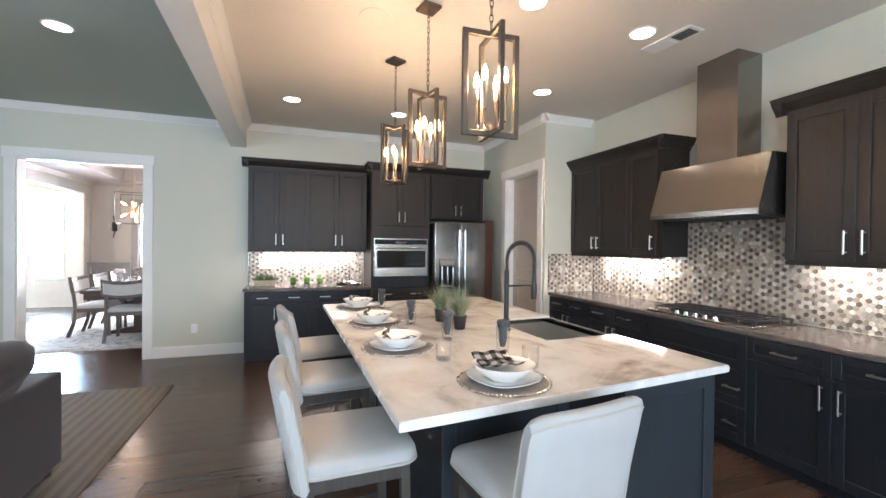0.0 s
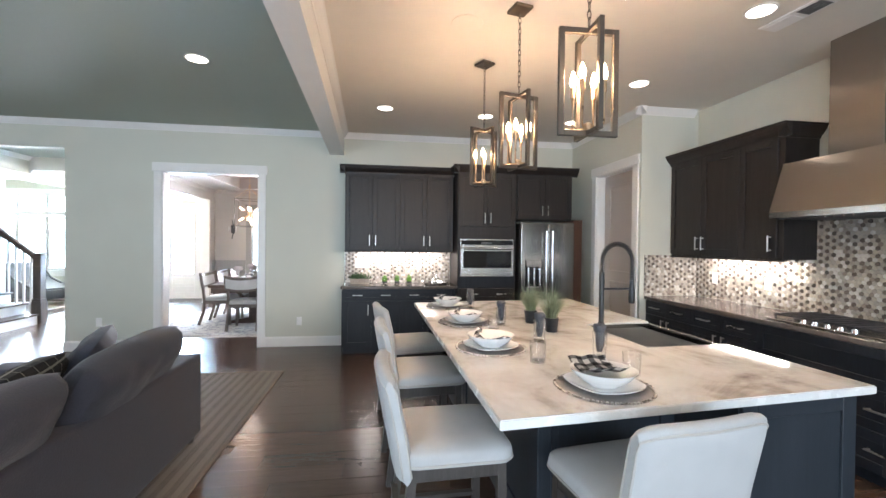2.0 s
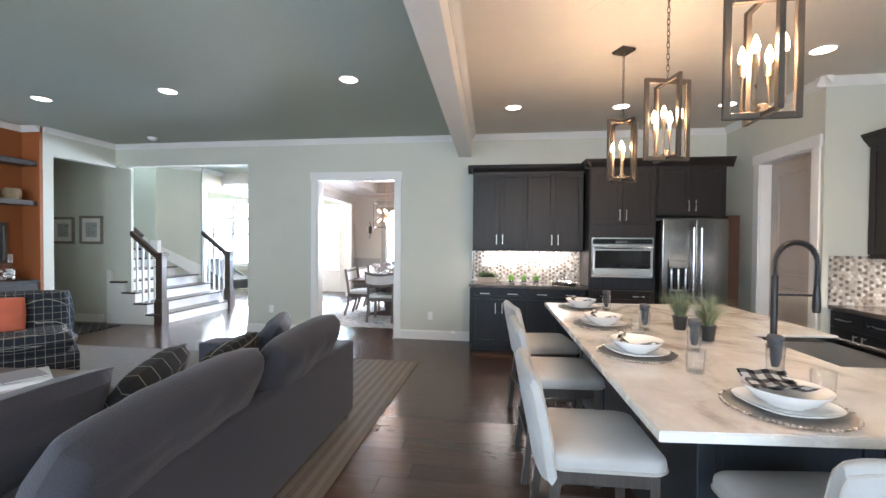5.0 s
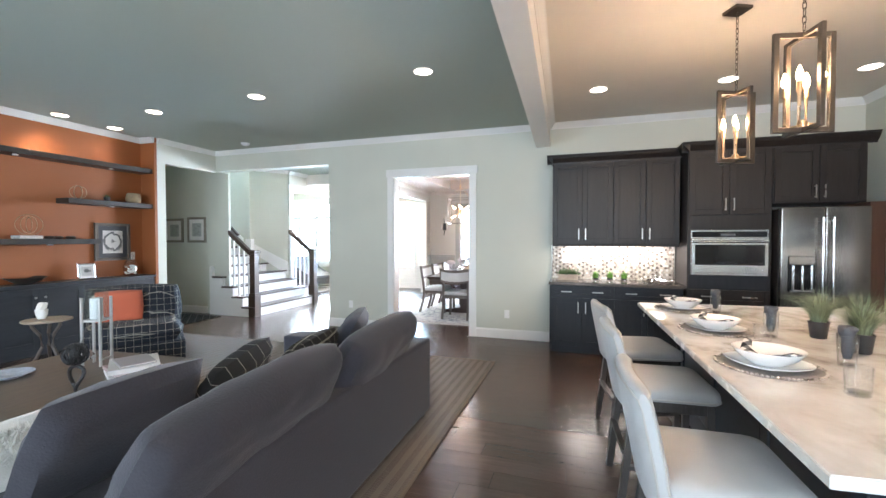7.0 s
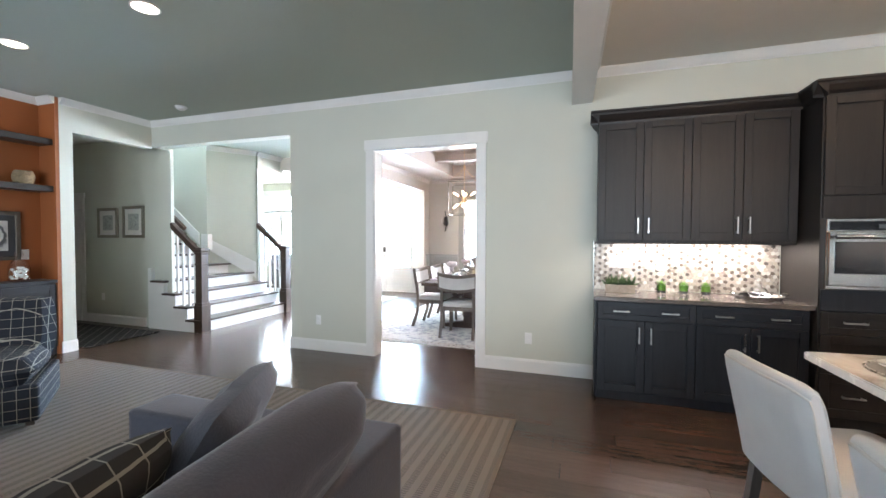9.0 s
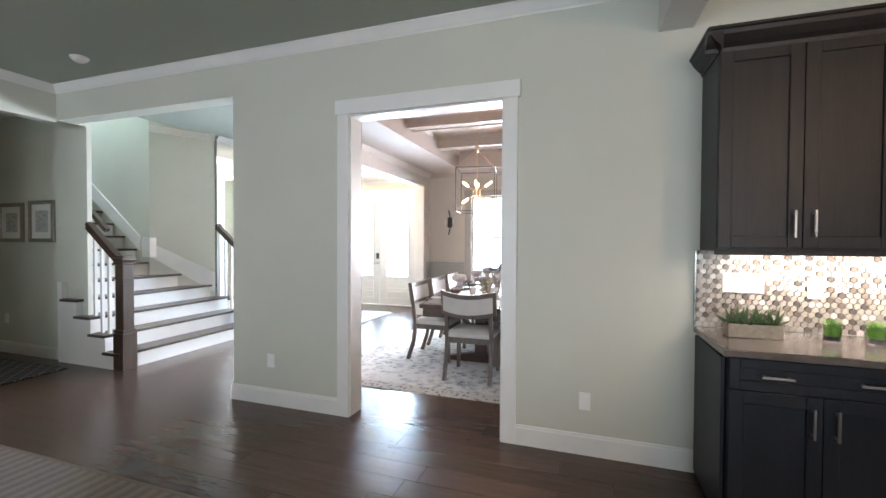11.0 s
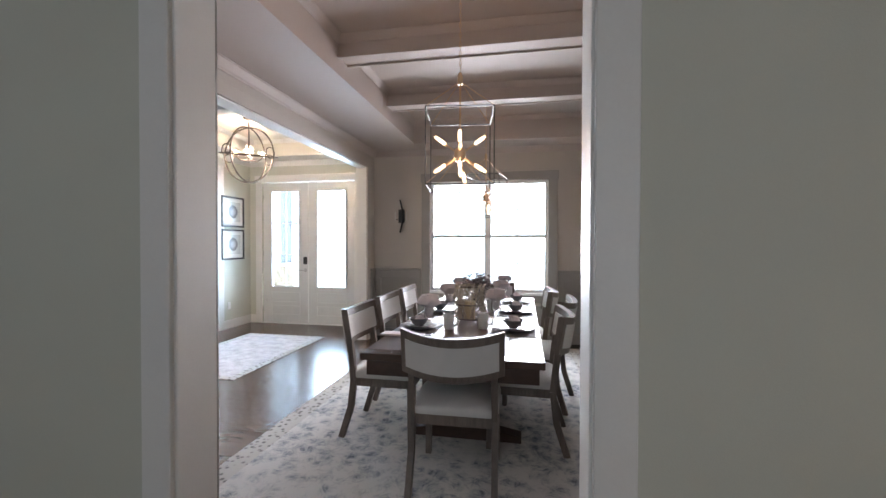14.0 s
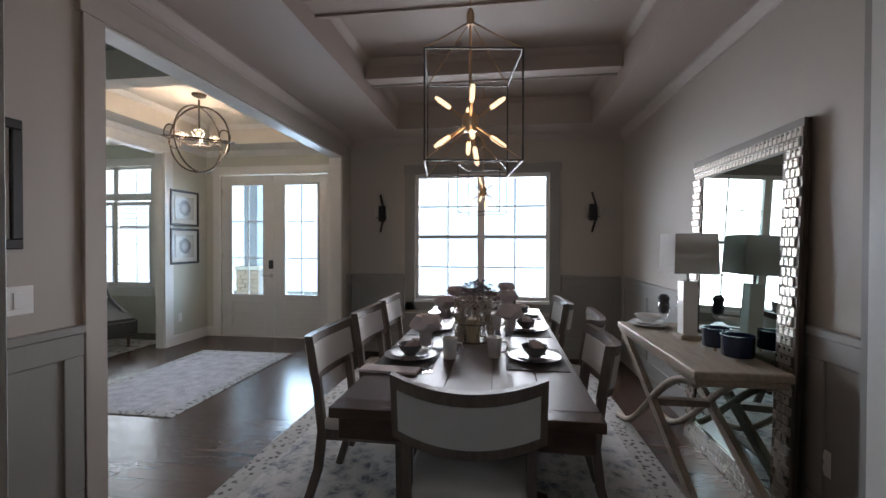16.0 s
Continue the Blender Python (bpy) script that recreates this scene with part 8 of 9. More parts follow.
def dining_chair(at, rz, label):
    """Faces +y: an upholstered, hollow back on splayed rear legs."""
    c = thing("dining_chair", at, label, "chair", "chairs round the dining table", rz)
    bm = bm_new()
    slab_cushion(bm, 0.50, 0.46, 0.05, 0.435, dome=0.028)
    part("seat", bm, CHAIR_LINEN, c, "grey-beige linen seat", True)
    bm = bm_new()
    for bb in ((-0.235, 0.195, 0.375, 0.235, 0.222, 0.436), (-0.235, -0.222, 0.375, 0.235, -0.195, 0.436), (-0.24, -0.195, 0.375, -0.215, 0.195, 0.436), (0.215, -0.195, 0.375, 0.24, 0.195, 0.436)):
        box(bm, *bb, 0.003)
    part("seat_frame", bm, GREY_WOOD, c)
    # back panel: hollow towards the sitter
    def arc(u):
        return -0.300 + 0.085 * u * u
    def slab(u0, u1, z0, z1, t0, t1, n=10):
        bm = bm_new()
        cols = []
        for i in range(n + 1):
            u = u0 + (u1 - u0) * i / n
            q = []
            for z in (z0, z1):
                tilt = -0.16 * (z - 0.62)
                for t in (t0, t1):
                    q.append(bm.verts.new((u * 0.284, arc(u) + tilt + t, z + 0.032 * (u * u - 1))))
            cols.append(q)
        for a, b2 in zip(cols, cols[1:]):
            for k, j in ((0, 1), (1, 3), (3, 2), (2, 0)):
                bm.faces.new((a[k], b2[k], b2[j], a[j]))
        for a in (cols[0], cols[-1]):
            bm.faces.new((a[0], a[1], a[3], a[2]))
        return bm
    bk = part("backrest", slab(-0.9, 0.9, 0.718, 0.875, -0.026, 0.028), CHAIR_LINEN, c, "grey-beige linen back panel", True)
    for z0, z1 in ((0.873, 0.922), (0.678, 0.720)):
        part("back_rail", slab(-1, 1, z0, z1, -0.021, 0.021), GREY_WOOD, c, "", True)
    for u in (-1, 1):
        part("back_stile", slab(u * 1.0, u * 0.9, 0.720, 0.873, -0.021, 0.021, 2), GREY_WOOD, c, "", True)
    for s in (-1, 1):
        pts = [(s * 0.235, -0.305, 0.0), (s * 0.232, -0.235, 0.22), (s * 0.232, -0.212, 0.42), (s * 0.228, -0.245, 0.70)]
        bm = bm_new()
        for a, b2 in zip(pts, pts[1:]):
            bar(bm, a, b2, 0.034, 0.042)
        part("leg", bm, GREY_WOOD, c)
        part("leg", bar(bm_new(), (s * 0.225, 0.205, 0), (s * 0.222, 0.198, 0.42), 0.036, 0.036), GREY_WOOD, c)
    return c


near_chair = dining_chair((-2.328, 7.565, ZD), 1, "weathered grey wooden dining chair with a linen back")
SIDE = "weathered grey wooden dining chair with linen seat at the table's side"
for x, y, rz in ((-2.915, 8.10, -90), (-2.92, 8.80, -91), (-2.92, 9.48, -89), (-1.955, 8.12, 88), (-1.85, 8.86, 78), (-1.955, 9.50, 91)):
    c = copy_thing(near_chair, pose(x, y, ZD, 0, 0, rz))
    tagged(c, SIDE)
copy_thing(near_chair, pose(-2.33, 9.98, ZD, 0, 0, 180))

# table settings
ZT2 = ZD + 0.7515
NAPKIN = surface("dusty_mauve_linen", (0.50, 0.44, 0.44), 0.9, vary=0.1, fine=300, bump=0.2)
MATTE_MAT = surface("black_brown_placemat", (0.025, 0.021, 0.02), 0.7, vary=0.2, fine=300, bump=0.2)
PLATE = [(0, 0), (0.085, 0), (0.09, 0.003), (0.135, 0.016), (0.137, 0.019), (0.133, 0.019), (0.088, 0.007), (0, 0.006)]
RIMMED = surface("grey_stoneware_plate", (0.26, 0.27, 0.285), 0.25, vary=0.1, bump=0.0)
WINE = [(0, 0), (0.034, 0), (0.034, 0.003), (0.006, 0.010), (0.0045, 0.085), (0.018, 0.10), (0.036, 0.13), (0.040, 0.165), (0.034, 0.205), (0.0325, 0.205), (0.0385, 0.165), (0.0345, 0.131), (0.016, 0.103), (0, 0.098)]
MUG = [(0, 0), (0.033, 0), (0.036, 0.004), (0.043, 0.11), (0.045, 0.115), (0.041, 0.115), (0.034, 0.010), (0, 0.008)]
g = "place settings on the dining table"


def dining_place(x, y, s):
    """s: +1 at the east side, -1 at the west side."""
    m = whole("placemat", box(bm_new(), -0.16, -0.23, 0, 0.16, 0.23, 0.003, 0.001), MATTE_MAT, "dark rectangular woven placemat", "placemat", g)
    m.location = (x, y, ZT2)
    p = whole("charger_plate", lathe(bm_new(), [(r * 1.08, h) for r, h in PLATE], 36), RIMMED, "grey stoneware dinner plate on a dark placemat", "plate", g, True)
    p.location = (x, y, ZT2 + 0.0034)
    p2 = whole("salad_plate", lathe(bm_new(), [(r * 0.80, h * 0.9) for r, h in PLATE], 36), RIMMED, "grey stoneware salad plate", "plate", g, True)
    p2.location = (x, y, ZT2 + 0.0105)
    b = whole("soup_bowl", lathe(bm_new(), [(r * 0.66, h * 1.15) for r, h in BOWL], 28), GREY_CERAMIC, "grey stoneware bowl on the dining table", "bowl", g, True)
    b.location = (x, y, ZT2 + 0.0175)
    n = whole("napkin", cushion(bm_new(), 0.09, 0.11, 0.05, Matrix.Identity(4), 2.0, 1.0, 8, 0, int(100 * y)), NAPKIN, "bunched mauve linen napkin in a bowl", "napkin", g, True)
    n.matrix_basis = pose(x + 0.015, y + 0.01, ZT2 + 0.062, 35, 20, 40 * s)
    w = thing("wine_glass", (x - s * 0.135, y + (0.115 if s > 0 else -0.25), ZT2), "stemmed wine glass with a mauve napkin in it", "glass", g)
    part("cup", lathe(bm_new(), WINE, 20), SMOKE_GLASS, w, "", True)
    bm = lathe(bm_new(), [(0, 0.12), (0.025, 0.135), (0.033, 0.165), (0.034, 0.20), (0.070, 0.225), (0.078, 0.255), (0.058, 0.285), (0.022, 0.265), (0.016, 0.285), (0, 0.29)], 18)
    for v in bm.verts:
        v.co.x *= 1 + 0.55 * noise.noise(v.co * 28 + Vector((y, 0, 0)))
        v.co.y *= 1 + 0.55 * noise.noise(v.co * 28 + Vector((5 + y, 0, 0)))
    part("napkin_fold", bm, NAPKIN, w, "mauve napkin", True)
    u = thing("mug", (x - s * 0.225, y + 0.01, ZT2), "white ceramic mug on the dining table", "mug", g)
    part("body", lathe(bm_new(), MUG, 24), CERAMIC, u, "", True)
    part("handle", tube(bm_new(), [(0.040, 0, 0.09), (0.068, 0, 0.088), (0.074, 0, 0.06), (0.066, 0, 0.035), (0.036, 0, 0.028)], 0.006, 8), CERAMIC, u, "", True)


for y in (8.13, 8.92, 9.60):
    dining_place(-2.715, y, -1)
    dining_place(-2.015, y + 0.06, 1)
fn = whole("folded_napkin", box(bm_new(), -0.15, -0.05, 0, 0.15, 0.05, 0.014, 0.006, 2), NAPKIN, "folded mauve linen napkin on the table's edge", "napkin")
fn.matrix_basis = pose(-2.765, 7.86, ZT2, 0, 0, -3)

# twig lantern with a candle, and grey-mauve blooms
ln = thing("twig_lantern", (-2.385, 8.56, ZT2), "glass candle lantern wrapped in twigs in the middle of the table", "lantern")
rng = random.Random(8)
bm = bm_new()
for k in range(70):
    a = rng.uniform(0, 6.28)
    pts = [((0.115 + rng.uniform(-0.02, 0.02)) * math.cos(a + 0.8 * t * rng.uniform(-1, 1)), (0.115 + rng.uniform(-0.02, 0.02)) * math.sin(a + 0.8 * t * rng.uniform(-1, 1)), 0.02 + 0.27 * t) for t in (0, 0.33, 0.66, 1)]
    part("twig", tube(bm_new(), pts, 0.0035, 5), PALE_WOOD, ln)
for zz in (0.015, 0.13, 0.28):
    tube(bm, [(0.118 * math.cos(a), 0.118 * math.sin(a), zz) for a in [2 * math.pi * j / 22 for j in range(22)]], 0.006, 6, True)
part("hoops", bm, GREY_WOOD, ln, "grey-brown twig hoops")
part("candle", lathe(bm_new(), [(0, 0.002), (0.045, 0.002), (0.045, 0.15), (0.035, 0.155), (0, 0.15)], 18), surface("ivory_wax", (0.62, 0.52, 0.32), 0.5), ln, "ivory pillar candle", True)
part("glass", lathe(bm_new(), [(0.075, 0.001), (0.078, 0.001), (0.078, 0.24), (0.075, 0.24)], 24), SMOKE_GLASS, ln, "", True)


def bouquet(at, seed, h, label, blooms=24):
    rng = random.Random(seed)
    b = thing("dried_bouquet", at, label, "flowers")
    part("vase", lathe(bm_new(), [(0, 0), (0.04, 0), (0.05, 0.03), (0.05, 0.09), (0.035, 0.13), (0.04, 0.15), (0.036, 0.15), (0.031, 0.13), (0.046, 0.09), (0, 0.008)], 20), SMOKE_GLASS, b, "", True)
    st_, fl = bm_new(), bm_new()
    for k in range(blooms):
        a, r = rng.uniform(0, 6.28), rng.uniform(0.02, 0.13)
        tip = Vector((r * math.cos(a), r * math.sin(a), h * rng.uniform(0.7, 1.05)))
        tube(st_, [Vector((0, 0, 0.02)), Vector((r * 0.2 * math.cos(a), r * 0.2 * math.sin(a), 0.14)), tip], 0.0018, 4)
        for j in range(14):
            d = Vector((rng.uniform(-1, 1), rng.uniform(-1, 1), rng.uniform(-0.5, 1))).normalized()
            s = d.cross(Vector((0.2, 0.4, 1))).normalized() * 0.010
            fl.faces.new([fl.verts.new(q) for q in (tip + d * 0.004, tip + d * 0.016 + s, tip + d * 0.034, tip + d * 0.016 - s)])
    part("stems", st_, DARK_WOOD, b)
    tagged(part("petals", fl, island_tone(surface("dusky_mauve_petals_%d" % seed, (0.24, 0.20, 0.20), 0.8, vary=0.3), 0.5), b, "dusky mauve petals"), kind="stuff")


bouquet((-2.40, 9.05, ZT2), 41, 0.32, "dusky mauve dried flowers in a glass vase on the table", 34)
bouquet((-2.30, 8.80, ZT2), 42, 0.26, "low dusky dried flowers in a glass vase on the table", 14)
bouquet((-2.38, 9.45, ZT2), 43, 0.30, "dusky mauve dried flowers in a glass vase on the table", 26)


# chandeliers: black wire cage, brass hub and spikes
def chandelier(x, y, zc, rz):
    c = thing("cage_chandelier", (x, y, zc), "black wire cage chandelier with a brass starburst of bulbs", "chandelier", "dining chandeliers", rz)
    w, z0, z1 = 0.205, -0.215, 0.25
    for z in (z0, z1):
        for a, b2 in (((-w, -w), (w, -w)), ((w, -w), (w, w)), ((w, w), (-w, w)), ((-w, w), (-w, -w))):
            part("cage_bar", bar(bm_new(), (*a, z), (*b2, z), 0.007, 0.007), BLACK, c)
    for sx in (-1, 1):
        for sy in (-1, 1):
            part("cage_bar", bar(bm_new(), (sx * w, sy * w, z0), (sx * w, sy * w, z1), 0.007, 0.007), BLACK, c)
    apex = 0.47
    for sx in (-1, 1):
        for sy in (-1, 1):
            part("stay", tube(bm_new(), [(0, 0, apex), (sx * w, sy * w, z1)], 0.0032, 6), GOLD, c, "brass stay rod")
            part("stay", tube(bm_new(), [(0, 0, 0), (sx * w, sy * w, z0)], 0.0028, 6), GOLD, c, "brass stay rod")
    part("stem", tube(bm_new(), [(0, 0, 0.03), (0, 0, apex)], 0.0065, 8), GOLD, c, "", True)
    part("hub", lathe(bm_new(), [(0, -0.045), (0.03, -0.04), (0.038, -0.02), (0.038, 0.02), (0.03, 0.04), (0, 0.045)], 18), GOLD, c, "brass hub", True)
    part("collar", lathe(bm_new(), [(0, apex - 0.02), (0.016, apex - 0.02), (0.018, apex + 0.03), (0.010, apex + 0.055), (0, apex + 0.055)], 14), GOLD, c, "", True)
    top_z = TH - zc
    bm = bm_new()
    n = int((top_z - apex - 0.09) / 0.03)
    for k in range(n):
        zz = apex + 0.07 + (top_z - apex - 0.10) * (k + 0.5) / n
        tube(bm, [((0.007 * math.cos(a), 0, zz + 0.02 * math.sin(a)) if k % 2 else (0, 0.007 * math.cos(a), zz + 0.02 * math.sin(a))) for a in [2 * math.pi * j / 8 for j in range(8)]], 0.002, 5, True)
    part("chain", bm, GOLD, c)
    part("canopy", lathe(bm_new(), [(0, top_z - 0.001), (0.065, top_z - 0.001), (0.06, top_z - 0.02), (0.012, top_z - 0.035), (0, top_z - 0.035)], 22), GOLD, c, "", True)
    for el, n, off in ((36, 4, 0), (-34, 4, 0), (-80, 1, 0)):
        for k in range(n):
            a = radians(off + 90 * k)
            e = radians(el)
            d = Vector((math.cos(a) * math.cos(e), math.sin(a) * math.cos(e), math.sin(e)))
            arm = part("arm", tube(bm_new(), [d * 0.03, d * 0.115], 0.006, 8), GOLD, c, "", True)
            q = d.to_track_quat("Z", "Y").to_matrix().to_4x4()
            part("bulb", lathe(bm_new(), [(0, 0), (0.008, 0), (0.011, 0.014), (0.011, 0.06), (0.008, 0.082), (0, 0.088)], 12, m=Matrix.Translation(d * 0.115) @ q), BULB_SOFT, arm, "glowing tubular bulb", True)
    return c


chandelier(-2.35, 7.75, 1.97, 8)
chandelier(-2.38, 10.0, 1.93, -10)

# wall sconces
for x in (-3.73, -1.09):
    s = thing("wall_sconce", (x, DY1, 1.80), "black bow-shaped wall sconce with two thin candle tubes", "sconce", "dining sconces")
    part("plate", box(bm_new(), -0.045, -0.022, -0.10, 0.045, -0.0005, 0.10, 0.004), BLACK, s)
    part("bow", tube(bm_new(), [(0.03 * math.cos(2.2 * t), -0.055 + 0.03 * abs(t), 0.24 * t) for t in [k / 8 - 1 for k in range(17)]], 0.012, 8), BLACK, s, "", True)
    for sx in (-1, 1):
        part("candle_tube", tube(bm_new(), [(sx * 0.085, -0.05, -0.06), (sx * 0.085, -0.05, 0.06)], 0.011, 10), NICKEL, s, "slim nickel tube", True)
    part("arm", tube(bm_new(), [(-0.085, -0.05, -0.05), (0, -0.03, -0.06), (0.085, -0.05, -0.05)], 0.005, 6), BLACK, s, "", True)

# console table, mirror and what stands there
ZC = 0.80
cn = thing("console_table", (0, 0, 0), "limed wood console table on crossed curved legs", "table")
CX0, CX1, CY0, CY1 = -1.29, -0.85, 7.93, 9.24
part("top", box(bm_new(), CX0, CY0, ZC - 0.045, CX1, CY1, ZC, 0.006), PALE_WOOD, cn)
part("moulding", box(bm_new(), CX0 + 0.012, CY0 + 0.012, ZC - 0.075, CX1 - 0.012, CY1 - 0.012, ZC - 0.0455, 0.005), PALE_WOOD, cn)
for x in (CX0 + 0.05, CX1 - 0.05):
    part("leg", bar(bm_new(), (x, CY1 - 0.03, ZC - 0.077), (x, CY0 - 0.10, 0.0), 0.036, 0.058), PALE_WOOD, cn)
    curve = [(x + 0.002, CY0 + 0.10 + 1.34 * k / 20, 0.022 + (ZC - 0.115) * (0.5 + 0.5 * math.cos(math.pi * k / 20))) for k in range(21)]
    part("curved_leg", tube(bm_new(), curve, 0.022, 10), PALE_WOOD, cn, "curved limed wood leg", True)
part("stretcher", bar(bm_new(), (CX0 + 0.07, 8.60, 0.415), (CX1 - 0.07, 8.60, 0.415), 0.04, 0.055), PALE_WOOD, cn)

mr = thing("leaning_mirror", (0, 0, 0), "tall mirror in a woven champagne-silver tile frame, leaning on the wall", "mirror")
MY0, MY1, MZ1 = 7.985, 9.11, 2.01
MX_TOP, MX_BOT = DX1 - 0.045, DX1 - 0.10
tilt = math.degrees(math.atan2(MX_TOP - MX_BOT, MZ1))
mr.matrix_basis = pose(MX_BOT, 0, 0.0, 0, tilt, 0)
FW = 0.14
part("glass", box(bm_new(), 0.0, MY0 + FW - 0.01, FW - 0.01, 0.006, MY1 - FW + 0.01, MZ1 - FW + 0.01), MIRROR, mr, "mirror glass")
part("backing", box(bm_new(), 0.0065, MY0, 0.0, 0.03, MY1, MZ1, 0.003), surface("dark_walnut_edge", (0.05, 0.035, 0.026), 0.5), mr, "brown frame back")
bm = bm_new()
for bb in ((MY0, 0, MY0 + FW, MZ1), (MY1 - FW, 0, MY1, MZ1), (MY0 + FW, 0, MY1 - FW, FW), (MY0 + FW, MZ1 - FW, MY1 - FW, MZ1)):
    box(bm, -0.006, bb[0], bb[1], 0.0064, bb[2], bb[3])
fm = part("frame", bm, surface("dark_silver_ground", (0.16, 0.14, 0.12), 0.5, 0.6), mr, "silver tile frame")
tile_me = mesh_of("tile", box(bm_new(), -0.008, -0.016, -0.022, 0, 0.016, 0.022, 0.004), SILVER_TILE)
count = 0
rest = bm_new()
nz, ny = int(MZ1 / 0.048), int((MY1 - MY0) / 0.036)
for j in range(nz):
    for i in range(ny):
        y = MY0 + 0.02 + 0.036 * i + (0.018 if j % 2 else 0)
        z = 0.026 + 0.048 * j
        if y > MY1 - 0.018 or z > MZ1 - 0.022:
            continue
        if MY0 + FW - 0.012 < y < MY1 - FW + 0.012 and FW - 0.01 < z < MZ1 - FW + 0.01:
            continue
        if count < 290 and z > 0.5:
            piece("tile", tile_me, fm, (-0.006, y, z))
            count += 1
        else:
            box(rest, -0.014, y - 0.016, z - 0.022, -0.0062, y + 0.016, z + 0.022)
tagged(part("tiles", rest, SILVER_TILE, fm), kind="stuff")

lamp = thing("table_lamp", (-1.005, 8.69, ZC + 0.0006), "white table lamp with a square white shade on the console", "lamp")
part("base", box(bm_new(), -0.064, -0.064, 0, 0.064, 0.064, 0.025, 0.003), PALE_WOOD, lamp)
part("body", box(bm_new(), -0.044, -0.044, 0.0255, 0.044, 0.044, 0.37, 0.004), CERAMIC, lamp, "white square column")
part("neck", tube(bm_new(), [(0, 0, 0.37), (0, 0, 0.47)], 0.010, 8), NICKEL, lamp)
bm = bm_new()
a, b2 = 0.132, 0.124
lo = [(-a, -a, 0.425), (a, -a, 0.425), (a, a, 0.425), (-a, a, 0.425)]
hi = [(-b2, -b2, 0.675), (b2, -b2, 0.675), (b2, b2, 0.675), (-b2, b2, 0.675)]
vl, vh = [bm.verts.new(p) for p in lo], [bm.verts.new(p) for p in hi]
for k in range(4):
    bm.faces.new((vl[k], vl[(k + 1) % 4], vh[(k + 1) % 4], vh[k]))
bmesh.ops.solidify(bm, geom=bm.faces, thickness=0.004)
part("shade", bm, LAMP_SHADE, lamp, "white square shade")
for x, y, s in ((-0.965, 8.41, 0.80), (-0.965, 8.19, 0.84)):
    p = thing("candle_pot", (x, y, ZC + 0.0006), "navy glazed pot candle on small brass feet", "pot")
    part("pot", lathe(bm_new(), [(0, 0.018), (0.085 * s, 0.018), (0.09 * s, 0.025), (0.092 * s, 0.15 * s), (0.095 * s, 0.155 * s), (0.086 * s, 0.155 * s), (0.084 * s, 0.05), (0, 0.045)], 32), CERAMIC_BLUE, p, "", True)
    part("wax", lathe(bm_new(), [(0, 0.10), (0.083 * s, 0.10), (0.083 * s, 0.046), (0, 0.046)], 24), surface("navy_wax", (0.03, 0.05, 0.10), 0.5), p)
    for k in range(3):
        aa = 2 * math.pi * k / 3
        part("foot", lathe(bm_new(), [(0, 0), (0.008, 0), (0.010, 0.018), (0, 0.018)], 10, (0.06 * math.cos(aa), 0.06 * math.sin(aa), 0)), GOLD, p)
for z, s in ((0, 1.0), (0.016, 0.85)):
    p = whole("stacked_dish", lathe(bm_new(), [(r * s, h) for r, h in PLATE], 30), CERAMIC, "white plate stacked on the console", "plate", "dishes on the console", True)
    p.location = (-1.11, 9.10, ZC + 0.0006 + z)
p = whole("serving_bowl", lathe(bm_new(), [(r * 0.85, h) for r, h in BOWL], 28), CERAMIC, "white bowl stacked on plates on the console", "bowl", "dishes on the console", True)
p.location = (-1.11, 9.10, ZC + 0.031)
for x, y in ((-1.08, 8.88), (-0.93, 8.95)):
    w = thing("console_goblet", (x, y, ZC + 0.0006), "stemmed glass with a dark napkin on the console", "glass")
    part("cup", lathe(bm_new(), WINE, 18), SMOKE_GLASS, w, "", True)
    part("napkin_fold", lathe(bm_new(), [(0, 0.12), (0.028, 0.135), (0.034, 0.17), (0.030, 0.205), (0.040, 0.235), (0.02, 0.26), (0, 0.255)], 10), SMOKE_CLOTH, w, "dark napkin", True)
# framed picture on the dining side wall
framed("wall_picture", pose(DX0 + 0.0065, 7.03, 1.64, 0, 0, 90), 0.44, 0.52, BLACK, 0.04, 0.07, PRINT_PALE, "dark framed print beside the foyer opening")

# ---------------------------------------------------------------- foyer and study
PROTEA, nt, b = material("flower_photo_print")
wv2 = node(nt, "ShaderNodeTexGradient")
wv2.gradient_type = "SPHERICAL"
mp = coords(nt, (7.5, 7.5, 7.5))
nn = node(nt, "ShaderNodeTexNoise", Scale=2.4, Detail=5.0, Distortion=1.2)
nt.links.new(mp, nn.inputs["Vector"])
nt.links.new(mp, wv2.inputs["Vector"])
mq = math_node(nt, "ADD", wv2.outputs["Fac"], math_node(nt, "MULTIPLY", nn.outputs["Fac"], 0.5))
nt.links.new(ramp(nt, mq, [(0.25, (0.55, 0.54, 0.51)), (0.40, (0.42, 0.41, 0.39)), (0.50, (0.07, 0.07, 0.07)), (0.70, (0.16, 0.15, 0.15)), (0.95, (0.35, 0.33, 0.32))]), b.inputs["Base Color"])
b.inputs["Roughness"].default_value = 0.25
for z in (1.905, 1.37):
    framed("flower_picture", pose(FX0 + 0.001, 11.17, z, 0, 0, 90), 0.54, 0.50, BLACK, 0.03, 0.06, PROTEA, "black framed grey flower photograph on the foyer wall")

